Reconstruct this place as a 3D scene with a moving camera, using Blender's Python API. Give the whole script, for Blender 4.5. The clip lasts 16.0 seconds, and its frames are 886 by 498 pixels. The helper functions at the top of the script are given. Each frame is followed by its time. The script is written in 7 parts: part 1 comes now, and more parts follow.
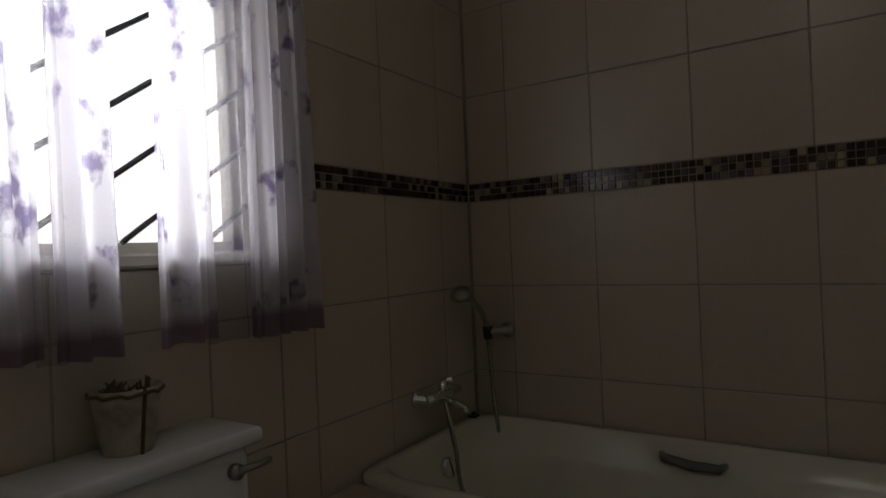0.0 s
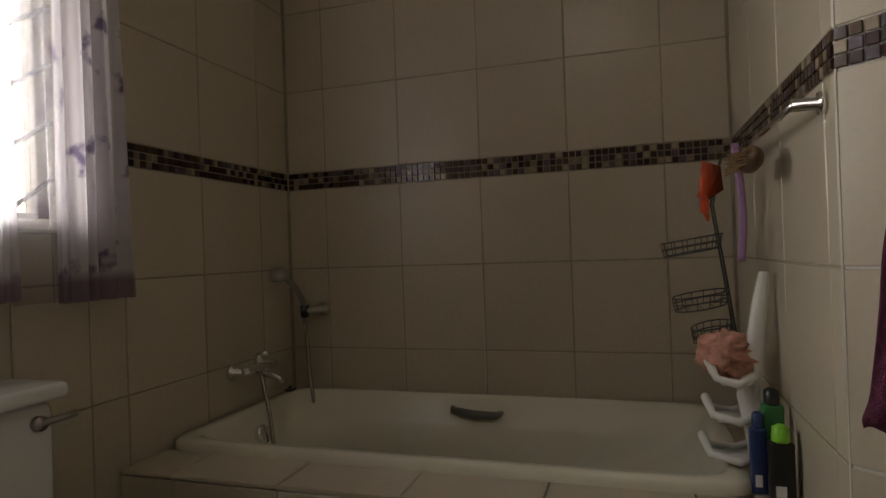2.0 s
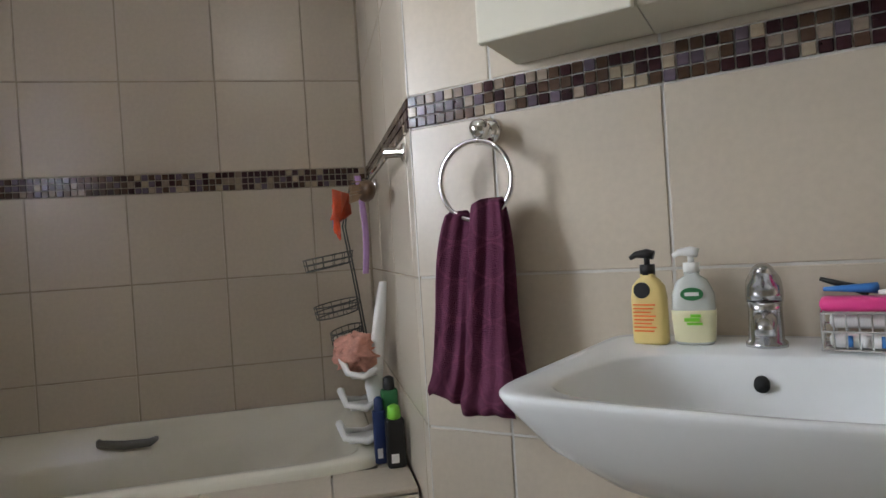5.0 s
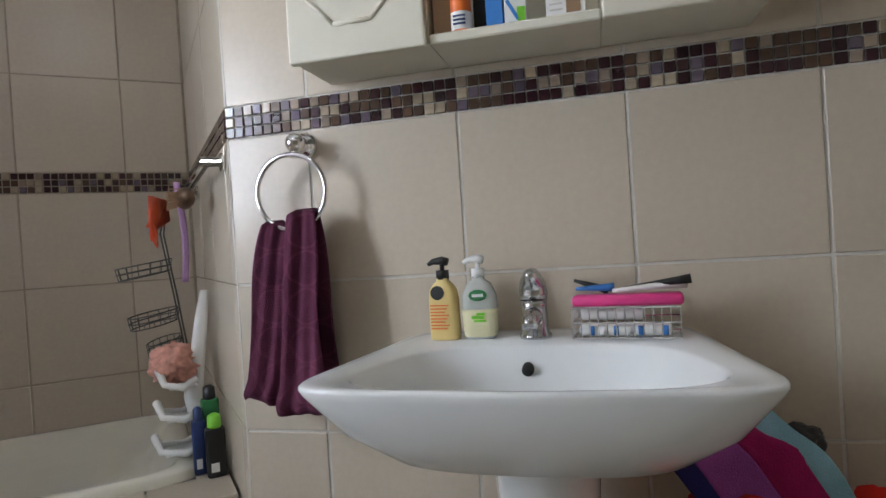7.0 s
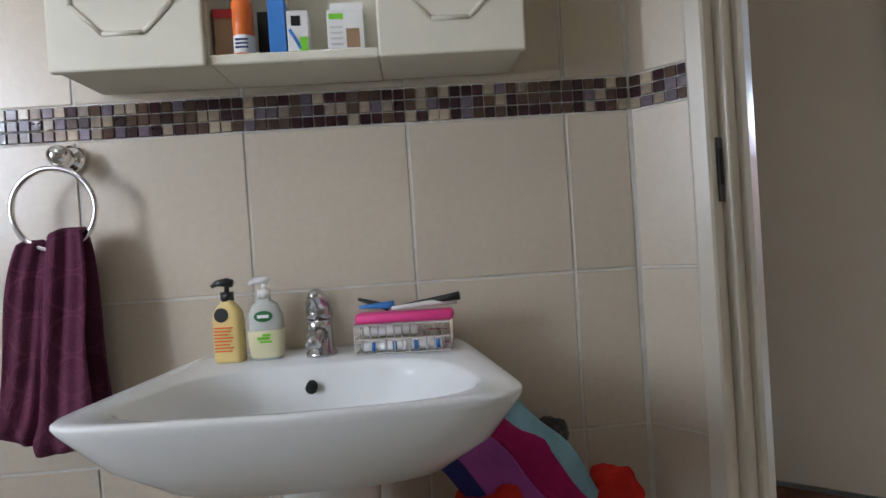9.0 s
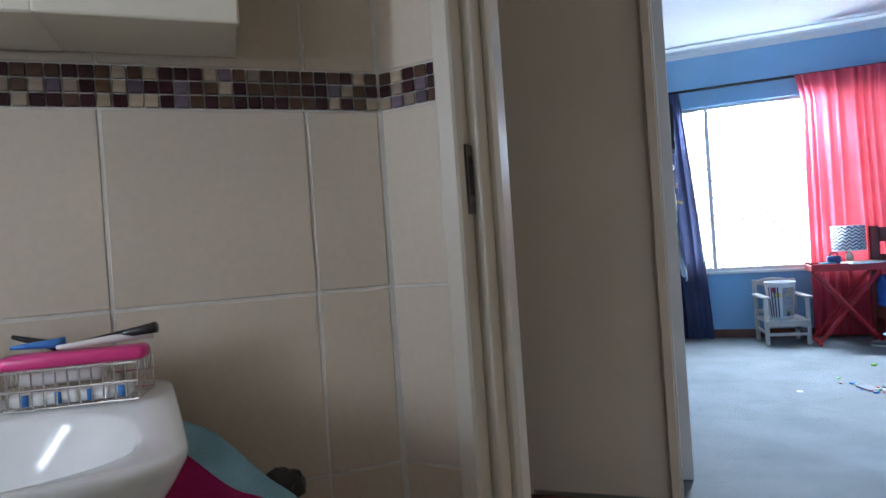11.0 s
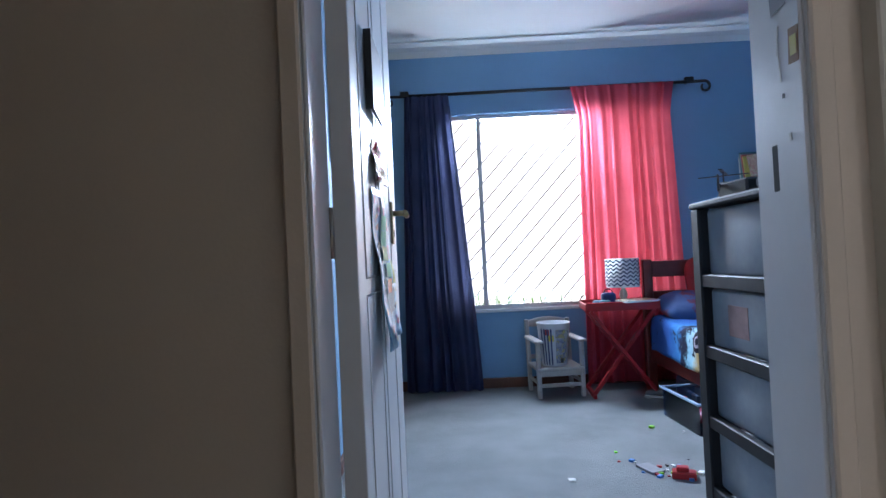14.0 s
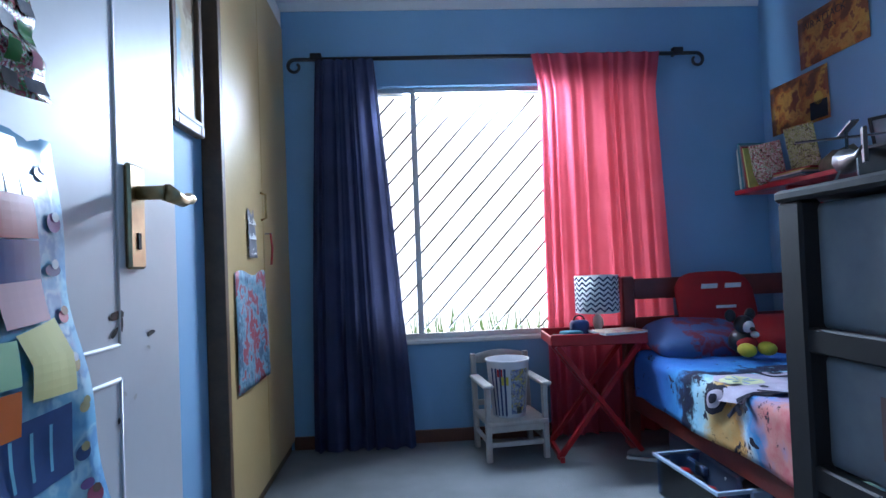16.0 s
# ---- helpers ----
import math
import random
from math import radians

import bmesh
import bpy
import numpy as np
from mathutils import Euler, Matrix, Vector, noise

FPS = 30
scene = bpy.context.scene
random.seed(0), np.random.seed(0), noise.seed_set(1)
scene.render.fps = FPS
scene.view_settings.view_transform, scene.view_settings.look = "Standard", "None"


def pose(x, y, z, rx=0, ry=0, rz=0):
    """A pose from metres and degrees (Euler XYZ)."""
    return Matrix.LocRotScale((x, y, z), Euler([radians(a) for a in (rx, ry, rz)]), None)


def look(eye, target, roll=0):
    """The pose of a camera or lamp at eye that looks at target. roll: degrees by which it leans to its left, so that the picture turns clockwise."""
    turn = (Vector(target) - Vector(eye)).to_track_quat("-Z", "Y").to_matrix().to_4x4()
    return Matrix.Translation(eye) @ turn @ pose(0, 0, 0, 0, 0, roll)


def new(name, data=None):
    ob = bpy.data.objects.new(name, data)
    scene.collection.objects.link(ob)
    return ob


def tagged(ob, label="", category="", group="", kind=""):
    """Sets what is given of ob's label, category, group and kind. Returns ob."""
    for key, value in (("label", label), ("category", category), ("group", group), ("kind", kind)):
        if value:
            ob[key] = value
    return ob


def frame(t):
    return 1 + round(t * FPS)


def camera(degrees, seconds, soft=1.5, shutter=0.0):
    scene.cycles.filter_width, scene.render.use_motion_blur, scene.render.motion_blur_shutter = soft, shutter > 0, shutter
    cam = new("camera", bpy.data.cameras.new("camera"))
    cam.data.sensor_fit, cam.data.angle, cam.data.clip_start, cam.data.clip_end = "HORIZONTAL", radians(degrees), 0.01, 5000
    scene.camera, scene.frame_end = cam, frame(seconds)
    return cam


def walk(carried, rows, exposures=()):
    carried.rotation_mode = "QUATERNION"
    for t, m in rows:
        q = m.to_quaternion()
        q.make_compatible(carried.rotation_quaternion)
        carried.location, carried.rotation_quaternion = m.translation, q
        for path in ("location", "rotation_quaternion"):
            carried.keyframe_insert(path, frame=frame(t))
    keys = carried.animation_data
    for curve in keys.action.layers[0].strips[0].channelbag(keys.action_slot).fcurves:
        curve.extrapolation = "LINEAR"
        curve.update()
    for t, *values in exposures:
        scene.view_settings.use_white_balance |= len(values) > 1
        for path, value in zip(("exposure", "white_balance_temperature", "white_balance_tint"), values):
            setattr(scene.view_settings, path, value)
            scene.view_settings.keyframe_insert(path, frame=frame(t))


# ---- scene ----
cam = camera(73.3, 16.0)
PATH = [
    (0, (1.536, 0.514, 1.070), (0.448, 2.191, 1.079), -2.4),
    (0.8, (1.646, 0.414, 1.028), (0.706, 2.179, 1.032), -2.5),
    (1.5, (1.683, 0.361, 0.990), (0.906, 2.204, 0.996), -2.4),
    (2, (1.728, 0.345, 0.978), (1.120, 2.251, 0.989), -2.0),
    (2.5, (1.754, 0.302, 0.987), (1.375, 2.266, 0.989), -2.8),
    (3, (1.767, 0.278, 0.985), (1.603, 2.271, 0.986), -3.0),
    (3.5, (1.784, 0.262, 0.986), (1.792, 2.262, 0.983), -3.4),
    (4, (1.798, 0.232, 0.991), (1.957, 2.226, 0.983), -3.5),
    (4.5, (1.818, 0.209, 0.993), (2.115, 2.187, 0.987), -3.6),
    (7, (1.865, 0.078, 0.991), (2.777, 1.858, 0.977), -3.7),
    (7.5, (1.869, 0.039, 0.998), (2.910, 1.747, 0.981), -3.7),
    (8, (1.866, 0.016, 0.996), (3.045, 1.631, 0.979), -3.8),
    (8.5, (1.877, 0.005, 1.002), (3.177, 1.525, 0.982), -3.8),
    (9, (1.890, -0.002, 1.012), (3.287, 1.429, 0.985), -3.8),
    (9.5, (1.912, -0.022, 1.011), (3.398, 1.316, 0.987), -3.9),
    (10, (1.977, -0.030, 1.002), (3.563, 1.187, 0.979), -4.1),
    (12.3, (2.542, -0.000, 0.996), (4.446, 0.614, 1.012), -3.9),
    (12.5, (2.654, 0.002, 1.007), (4.574, 0.563, 1.025), -3.9),
    (13, (3.013, -0.086, 0.988), (4.948, 0.417, 1.017), -3.0),
    (13.5, (3.288, -0.086, 1.005), (5.241, 0.342, 1.034), -2.6),
    (14, (3.507, -0.075, 0.985), (5.475, 0.282, 1.026), -2.7),
    (14.5, (3.764, -0.070, 0.990), (5.741, 0.227, 1.036), -2.4),
    (15, (4.044, -0.069, 1.012), (6.028, 0.177, 1.058), -2.4),
    (15.5, (4.333, -0.057, 1.040), (6.321, 0.155, 1.089), -2.3),
    (16, (4.576, -0.045, 1.034), (6.632, 0.150, 1.090), -2.3),
]
EXPOSURES = [(0, -2.55, 6900, 11), (1, -2.2, 7300, 11), (1.5, -2.0, 7700, 11), (2.5, -1.3, 8000, 11), (3, -0.95, 7600, 11), (3.5, -0.65, 7000, 11), (4.5, -0.5, 6500, 11), (7, -0.42, 6200, 11), (9, -0.42, 6150, 12), (10, -0.48, 5950, 13), (12.5, -1.1, 5950, 12), (13.5, -1.45, 6050, 16), (14.5, -1.55, 6050, 17), (16, -1.8, 5850, 16)]
walk(cam, [(t, look(eye, target, roll)) for t, eye, target, roll in PATH], EXPOSURES)

# ---- light ----
world = bpy.data.worlds.new("sky")
scene.world = world
world.use_nodes = True
wn = world.node_tree.nodes
sky = wn.new("ShaderNodeTexSky")
sky.sky_type, sky.sun_disc = "NISHITA", False
sky.sun_elevation, sky.sun_rotation = radians(58), radians(170)
world.node_tree.links.new(sky.outputs[0], wn["Background"].inputs[0])
wn["Background"].inputs[1].default_value = 0.15

BED = pose(1.314, -0.953, 0, 0, 0, 9.07)        # bedroom and passage
DIAG = pose(2.058, 1.503, 0, 0, 0, -41.6)       # slanted basin wall


def sun_lamp():
    d = bpy.data.lights.new("sun", "SUN")
    d.energy, d.angle, d.color = 4.0, radians(0.5), (1.0, 0.95, 0.88)
    ob = new("sun", d)
    ob.matrix_world = Matrix.Translation((0, 0, 8)) @ pose(0, 0, 0, 32, 0, 10)


def area_lamp(name, m, w, h, watts, color, spread=180):
    d = bpy.data.lights.new(name, "AREA")
    d.shape, d.size, d.size_y, d.energy, d.color = "RECTANGLE", w, h, watts, color
    d.spread = radians(spread)
    ob = new(name, d)
    ob.matrix_world = m
    return ob


sun_lamp()
area_lamp("bedroom_window_daylight", BED @ look((7.06, 0.0, 2.03), (5.4, -0.15, 1.2)), 0.72, 0.14, 255, (0.66, 0.83, 1.0), 112)
# Extra upward lamp on the sill, imitating daylight bounced to the ceiling.
area_lamp("bedroom_sill_daylight", BED @ look((7.0, 0.02, 0.612), (6.8, 0.02, 2.0)), 0.72, 0.12, 150, (0.70, 0.86, 1.0))
area_lamp("bathroom_window_daylight", look((0.15, 1.13, 1.56), (2.6, 0.5, 1.15)), 0.55, 0.85, 62, (0.84, 0.92, 1.0), 115)


def bulb(name, loc, watts, color, radius):
    d = bpy.data.lights.new(name, "POINT")
    d.energy, d.color, d.shadow_soft_size = watts, color, radius
    ob = new(name, d)
    ob.location = loc


bulb("bathroom_ceiling_bulb", (1.53, 0.50, 2.42), 8, (1.0, 0.95, 0.88), 0.09)

# ---- materials ----


def mat(name, color, rough=0.5, metal=0.0, var=0.12, scale=6.0, bump=0.0, bscale=60.0, second=None, rand=0.0, spec=0.5, trans=0.0, coat=0.0, mixlow=0.35, mixhigh=0.65):
    """A procedural surface: two scales of noise vary its colour, gloss and relief."""
    m = bpy.data.materials.new(name)
    m.use_nodes = True
    nt = m.node_tree
    n, l = nt.nodes, nt.links
    b = n["Principled BSDF"]
    co = n.new("ShaderNodeTexCoord")
    big, fine = n.new("ShaderNodeTexNoise"), n.new("ShaderNodeTexNoise")
    big.inputs["Scale"].default_value, big.inputs["Detail"].default_value = scale, 6
    fine.inputs["Scale"].default_value, fine.inputs["Detail"].default_value = bscale, 4
    l.new(co.outputs["Object"], big.inputs["Vector"])
    l.new(co.outputs["Object"], fine.inputs["Vector"])
    ramp = n.new("ShaderNodeValToRGB")
    c2 = second or tuple(max(0, v * (1 - var)) for v in color)
    ramp.color_ramp.elements[0].position, ramp.color_ramp.elements[1].position = mixlow, mixhigh
    ramp.color_ramp.elements[0].color, ramp.color_ramp.elements[1].color = (*c2, 1), (*color, 1)
    l.new(big.outputs["Fac"], ramp.inputs["Fac"])
    hsv = n.new("ShaderNodeHueSaturation")
    l.new(ramp.outputs["Color"], hsv.inputs["Color"])
    mr = n.new("ShaderNodeMapRange")
    mr.inputs["To Min"].default_value, mr.inputs["To Max"].default_value = 1 - var * 0.5, 1 + var * 0.5
    l.new(fine.outputs["Fac"], mr.inputs["Value"])
    if rand:
        info, rr, mul = n.new("ShaderNodeObjectInfo"), n.new("ShaderNodeMapRange"), n.new("ShaderNodeMath")
        rr.inputs["To Min"].default_value, rr.inputs["To Max"].default_value = 1 - rand, 1 + rand
        mul.operation = "MULTIPLY"
        l.new(info.outputs["Random"], rr.inputs["Value"])
        l.new(rr.outputs["Result"], mul.inputs[0])
        l.new(mr.outputs["Result"], mul.inputs[1])
        l.new(mul.outputs["Value"], hsv.inputs["Value"])
    else:
        l.new(mr.outputs["Result"], hsv.inputs["Value"])
    l.new(hsv.outputs["Color"], b.inputs["Base Color"])
    rm = n.new("ShaderNodeMapRange")
    rm.inputs["To Min"].default_value, rm.inputs["To Max"].default_value = max(0.02, rough * 0.8), min(1, rough * 1.2)
    l.new(big.outputs["Fac"], rm.inputs["Value"])
    l.new(rm.outputs["Result"], b.inputs["Roughness"])
    b.inputs["Metallic"].default_value = metal
    b.inputs["Specular IOR Level"].default_value = spec
    b.inputs["Transmission Weight"].default_value = trans
    b.inputs["Coat Weight"].default_value = coat
    if bump:
        bn = n.new("ShaderNodeBump")
        bn.inputs["Strength"].default_value, bn.inputs["Distance"].default_value = bump, 0.004
        l.new(fine.outputs["Fac"], bn.inputs["Height"])
        l.new(bn.outputs["Normal"], b.inputs["Normal"])
    return m


def cloth(name, color, second, thin, scale=8.0, mixlow=0.35, mixhigh=0.65, bscale=350):
    """A woven curtain that lets part of the light through."""
    m = mat(name, color, 0.9, 0, 0.1, scale, 0.25, bscale, second, spec=0.1, mixlow=mixlow, mixhigh=mixhigh)
    n, l = m.node_tree.nodes, m.node_tree.links
    b = n["Principled BSDF"]
    tr, mx = n.new("ShaderNodeBsdfTranslucent"), n.new("ShaderNodeMixShader")
    mx.inputs[0].default_value = thin
    src = b.inputs["Base Color"].links[0].from_socket
    l.new(src, tr.inputs["Color"])
    l.new(b.outputs[0], mx.inputs[1])
    l.new(tr.outputs[0], mx.inputs[2])
    l.new(mx.outputs[0], n["Material Output"].inputs["Surface"])
    return m


def glass_mat(name, rough=0.0, tint=(1, 1, 1)):
    m = bpy.data.materials.new(name)
    m.use_nodes = True
    n, l = m.node_tree.nodes, m.node_tree.links
    n.remove(n["Principled BSDF"])
    t, g, x, f = n.new("ShaderNodeBsdfTransparent"), n.new("ShaderNodeBsdfGlossy"), n.new("ShaderNodeMixShader"), n.new("ShaderNodeFresnel")
    t.inputs[0].default_value = (*tint, 1)
    g.inputs["Roughness"].default_value = rough
    l.new(f.outputs[0], x.inputs[0])
    l.new(t.outputs[0], x.inputs[1])
    l.new(g.outputs[0], x.inputs[2])
    l.new(x.outputs[0], n["Material Output"].inputs["Surface"])
    return m


TILE = mat("beige_glazed_tile", (0.53, 0.463, 0.372), 0.28, 0, 0.16, 9, 0.05, 70, (0.505, 0.440, 0.351), rand=0.045, mixlow=0.1, mixhigh=0.9)
for link in TILE.node_tree.links:
    if link.to_socket.name == "Roughness":      # an even glaze
        link.from_node.inputs["To Min"].default_value, link.from_node.inputs["To Max"].default_value = 0.27, 0.29
GROUT = mat("grey_grout", (0.62, 0.60, 0.56), 0.85, 0, 0.15, 20, 0.3, 120)
# browner grout for the bath, end and window walls
BROWNGROUT = mat("brown_bath_grout", (0.40, 0.345, 0.27), 0.9, 0, 0.25, 14, 0.3, 120)
MOSAICS = [mat("mosaic_" + n, c, 0.13, 0, 0.2, 40, 0.05, 90, rand=0.22) for n, c in
           (("plum", (0.035, 0.012, 0.016)), ("brown", (0.08, 0.045, 0.03)), ("taupe", (0.28, 0.22, 0.17)), ("lilac", (0.13, 0.10, 0.13)), ("sand", (0.38, 0.31, 0.22)))]
HALLWALL = mat("beige_hall_paint", (0.66, 0.56, 0.45), 0.55, 0, 0.06, 2, 0.12, 120)
BLUE = mat("blue_wall_paint", (0.21, 0.39, 0.58), 0.6, 0, 0.07, 2.5, 0.12, 140)
CEIL = mat("white_ceiling_paint", (0.82, 0.82, 0.80), 0.9, 0, 0.04, 2, 0.1, 100)
GLOSSWHITE = mat("white_gloss_enamel", (0.74, 0.73, 0.70), 0.22, 0, 0.05, 4, 0.05, 30)
CREAM = mat("cream_gloss_enamel", (0.55, 0.51, 0.43), 0.3, 0, 0.07, 5, 0.06, 40)
CABINET = mat("ivory_foil_board", (0.70, 0.67, 0.56), 0.35, 0, 0.05, 5, 0.05, 40)
CERAMIC = mat("white_sanitary_ceramic", (0.78, 0.80, 0.80), 0.08, 0, 0.03, 4)
ACRYLIC = mat("ivory_bath_acrylic", (0.74, 0.71, 0.60), 0.16, 0, 0.04, 4)
CHROME = mat("chrome", (0.82, 0.82, 0.83), 0.07, 1.0, 0.03, 10)
STEEL = mat("brushed_steel", (0.42, 0.40, 0.38), 0.3, 1.0, 0.12, 20)
BRASS = mat("worn_brass", (0.50, 0.38, 0.20), 0.32, 1.0, 0.25, 30)
IRON = mat("black_wrought_iron", (0.015, 0.015, 0.017), 0.45, 0.3, 0.2, 30, 0.2, 80)
CARPET = mat("grey_carpet", (0.25, 0.26, 0.265), 0.95, 0, 0.3, 3, 0.9, 420, (0.195, 0.205, 0.21), spec=0.1)
FLOORTILE = mat("beige_floor_tile", (0.40, 0.33, 0.25), 0.4, 0, 0.15, 6, 0.1, 40)
SKIRT = mat("red_brown_skirting", (0.15, 0.055, 0.03), 0.4, 0, 0.25, 12, 0.15, 60)
BLACKPL = mat("black_plastic", (0.012, 0.012, 0.013), 0.35, 0, 0.15, 20, 0.05, 80)
MATTBLACK = mat("matt_black_plastic", (0.012, 0.012, 0.014), 0.6, 0, 0.15, 20, 0.05, 80, spec=0.3)
WHITEPL = mat("white_plastic", (0.78, 0.78, 0.76), 0.35, 0, 0.05, 20)
REDPAINT = mat("red_painted_wood", (0.42, 0.012, 0.018), 0.38, 0, 0.2, 12, 0.12, 70)
GLASS = glass_mat("window_glass", 0.0)


# ---- mesh helpers ----
def root(name, m, label, category, group="", kind=""):
    e = new(name)
    e.matrix_basis = m
    return tagged(e, label, category, group, kind)


def mesh_ob(name, bm, material, m=None, smooth=False):
    me = bpy.data.meshes.new(name)
    bmesh.ops.recalc_face_normals(bm, faces=bm.faces)
    bm.to_mesh(me)
    bm.free()
    for x in (material if isinstance(material, list) else [material]):
        me.materials.append(x)
    if smooth:
        me.polygons.foreach_set("use_smooth", [True] * len(me.polygons))
    ob = new(name, me)
    if m is not None:
        ob.matrix_basis = m
    return ob


def part(name, bm, material, parent, label="", smooth=False):
    ob = mesh_ob(name, bm, material, None, smooth)
    ob.parent = parent
    return tagged(ob, label)


def box(bm, x0, y0, z0, x1, y1, z1, bev=0.0, seg=1):
    r = bmesh.ops.create_cube(bm, size=1)
    vs = r["verts"]
    for v in vs:
        v.co = Vector(((x0 + x1) / 2 + v.co.x * (x1 - x0), (y0 + y1) / 2 + v.co.y * (y1 - y0), (z0 + z1) / 2 + v.co.z * (z1 - z0)))
    if bev:
        es = list({e for v in vs for e in v.link_edges})
        bmesh.ops.bevel(bm, geom=es, offset=bev, segments=seg, affect="EDGES", profile=0.5)
    return bm


def boxes(*rows, bev=0.0, seg=1):
    bm = bmesh.new()
    for r in rows:
        box(bm, *r, bev=bev, seg=seg)
    return bm


def rings(bm, loops, closed=True, cap=True, floor_only=False):
    """Skins a run of vertex rings of one length."""
    vv = [[bm.verts.new(p) for p in lp] for lp in loops]
    n = len(vv[0])
    for a, b in zip(vv, vv[1:]):
        for i in range(n if closed else n - 1):
            j = (i + 1) % n
            bm.faces.new((a[i], a[j], b[j], b[i]))
    if cap and closed:
        if not floor_only:
            bm.faces.new(vv[0][::-1])
        bm.faces.new(vv[-1])
    return bm


def tube(bm, pts, r, n=10, cap=True):
    """A round bar along a line of points; r is one radius or one for each point."""
    pts = [Vector(p) for p in pts]
    rr = r if isinstance(r, (list, tuple)) else [r] * len(pts)
    loops, side = [], None
    for i, p in enumerate(pts):
        d = (pts[min(i + 1, len(pts) - 1)] - pts[max(i - 1, 0)]).normalized()
        if side is None:
            side = d.orthogonal().normalized()
        side = (side - d * side.dot(d)).normalized()
        up = d.cross(side)
        loops.append([p + (side * math.cos(2 * math.pi * k / n) + up * math.sin(2 * math.pi * k / n)) * rr[i] for k in range(n)])
    return rings(bm, loops, True, cap)


def lathe(bm, profile, n=24, cx=0, cy=0, cap=True):
    return rings(bm, [[(cx + r * math.cos(2 * math.pi * k / n), cy + r * math.sin(2 * math.pi * k / n), z) for k in range(n)] for r, z in profile], True, cap)


def arc(c, r, a0, a1, n, plane="xz"):
    out = []
    for k in range(n + 1):
        a = radians(a0 + (a1 - a0) * k / n)
        u, v = r * math.cos(a), r * math.sin(a)
        out.append({"xz": (c[0] + u, c[1], c[2] + v), "xy": (c[0] + u, c[1] + v, c[2]), "yz": (c[0], c[1] + u, c[2] + v)}[plane])
    return out


def sheet(bm, fn, nu, nv, thick=0.0):
    """A grid surface fn(u, v), given a thickness along its normals."""
    g = [[bm.verts.new(fn(i / nu, j / nv)) for j in range(nv + 1)] for i in range(nu + 1)]
    fs = [bm.faces.new((g[i][j], g[i + 1][j], g[i + 1][j + 1], g[i][j + 1])) for i in range(nu) for j in range(nv)]
    if thick:
        bm.normal_update()
        bmesh.ops.solidify(bm, geom=fs, thickness=thick)
    return bm


def structure(name, bm, material, m=None, label="", category="wall"):
    return tagged(mesh_ob(name, bm, material, m), label, category, kind="structure")


def wall_with_hole(x0, x1, z0, z1, y0, y1, hole):
    """A wall along x with one opening (hx0, hx1, hz0, hz1)."""
    a, b, c, d = hole
    rows = [(x0, y0, z0, a, y1, z1), (b, y0, z0, x1, y1, z1), (a, y0, d, b, y1, z1)]
    if c > z0:
        rows.append((a, y0, z0, b, y1, c))
    return boxes(*rows)


# ---- bathroom shell ----
H = 2.55
ZS0, ZS1 = 1.262, 1.333        # mosaic band
ROWS_Z = [0.0, 0.263, 0.596, 0.929, ZS0]
ROWS_ZU = [ZS1, 1.678, 2.012, 2.345, H]
G = 0.006                      # tile thickness
# walls: backing surface lies one tile thickness behind the face
bath_wall = structure("wall_north", boxes((0.1, 2.567 + G, 0, 2.3, 2.72, H)), BROWNGROUT, None, "tiled bathroom wall behind the bath")
end_wall = structure("wall_bath_end", boxes((2.058 + G, 1.503, 0, 2.25, 2.6, H)), BROWNGROUT, None, "tiled wall at the foot of the bath")
WY = Matrix.Rotation(radians(90), 4, "Z")      # x along world y, y along world -x
win_wall = structure("wall_west", wall_with_hole(-1.1, 2.567, 0, H, G, 0.2, (0.55, 1.56, 1.09, 2.1)), BROWNGROUT, Matrix.Translation((0.335, 0, 0)) @ WY, "tiled bathroom wall with the window")
diag_wall = structure("wall_basin", boxes((0.0, G, 0, 1.345 + 0.1, 0.16, H)), GROUT, DIAG, "slanted tiled wall behind the wash basin")
door_wall = structure("wall_east", wall_with_hole(-1.1, 0.62, 0, H, -0.125, -G, (-0.40, 0.47, 0, 2.06)), GROUT, Matrix.Translation((3.067, 0, 0)) @ WY, "bathroom wall with the doorway")
structure("wall_south", boxes((0.1, -1.25, 0, 3.24, -1.1, H)), TILE, None, "plain tiled wall behind the walker")
structure("floor_bathroom", boxes((0.1, -1.25, -0.1, 3.24, 2.72, 0)), FLOORTILE, None, "beige tiled bathroom floor", "floor")
structure("ceiling_bathroom", boxes((0.1, -1.25, H, 3.25, 2.72, H + 0.1)), CEIL, None, "white bathroom ceiling", "ceiling")

# ---- passage and bedroom shell, in the bedroom's own axes ----
HX0, HX1 = 3.30, 3.46          # wall between passage and bedroom
WX = 6.89                      # window wall face
YL, YR = 1.12, -1.86           # bedroom side walls
HB = 2.66
DY0, DY1 = -0.085, 0.779         # bedroom doorway
structure("floor_bedroom", boxes((HX0, YR - 0.2, -0.1, WX + 0.2, YL + 0.2, 0.0)), CARPET, BED, "grey short-pile carpet", "floor")
structure("floor_passage", boxes((1.6, -3.0, -0.2, HX0, 3.2, -0.1)), FLOORTILE, BED, "tiled passage floor", "floor")
structure("ceiling_bedroom", boxes((HX0, YR - 0.2, HB, WX + 0.2, YL + 0.2, HB + 0.1)), CEIL, BED, "white bedroom ceiling", "ceiling")
structure("ceiling_passage", boxes((1.6, -3.0, HB + 0.006, HX0 - 0.004, 3.2, HB + 0.11)), CEIL, BED, "white passage ceiling", "ceiling")
MY = Matrix.Rotation(radians(90), 4, "Z")
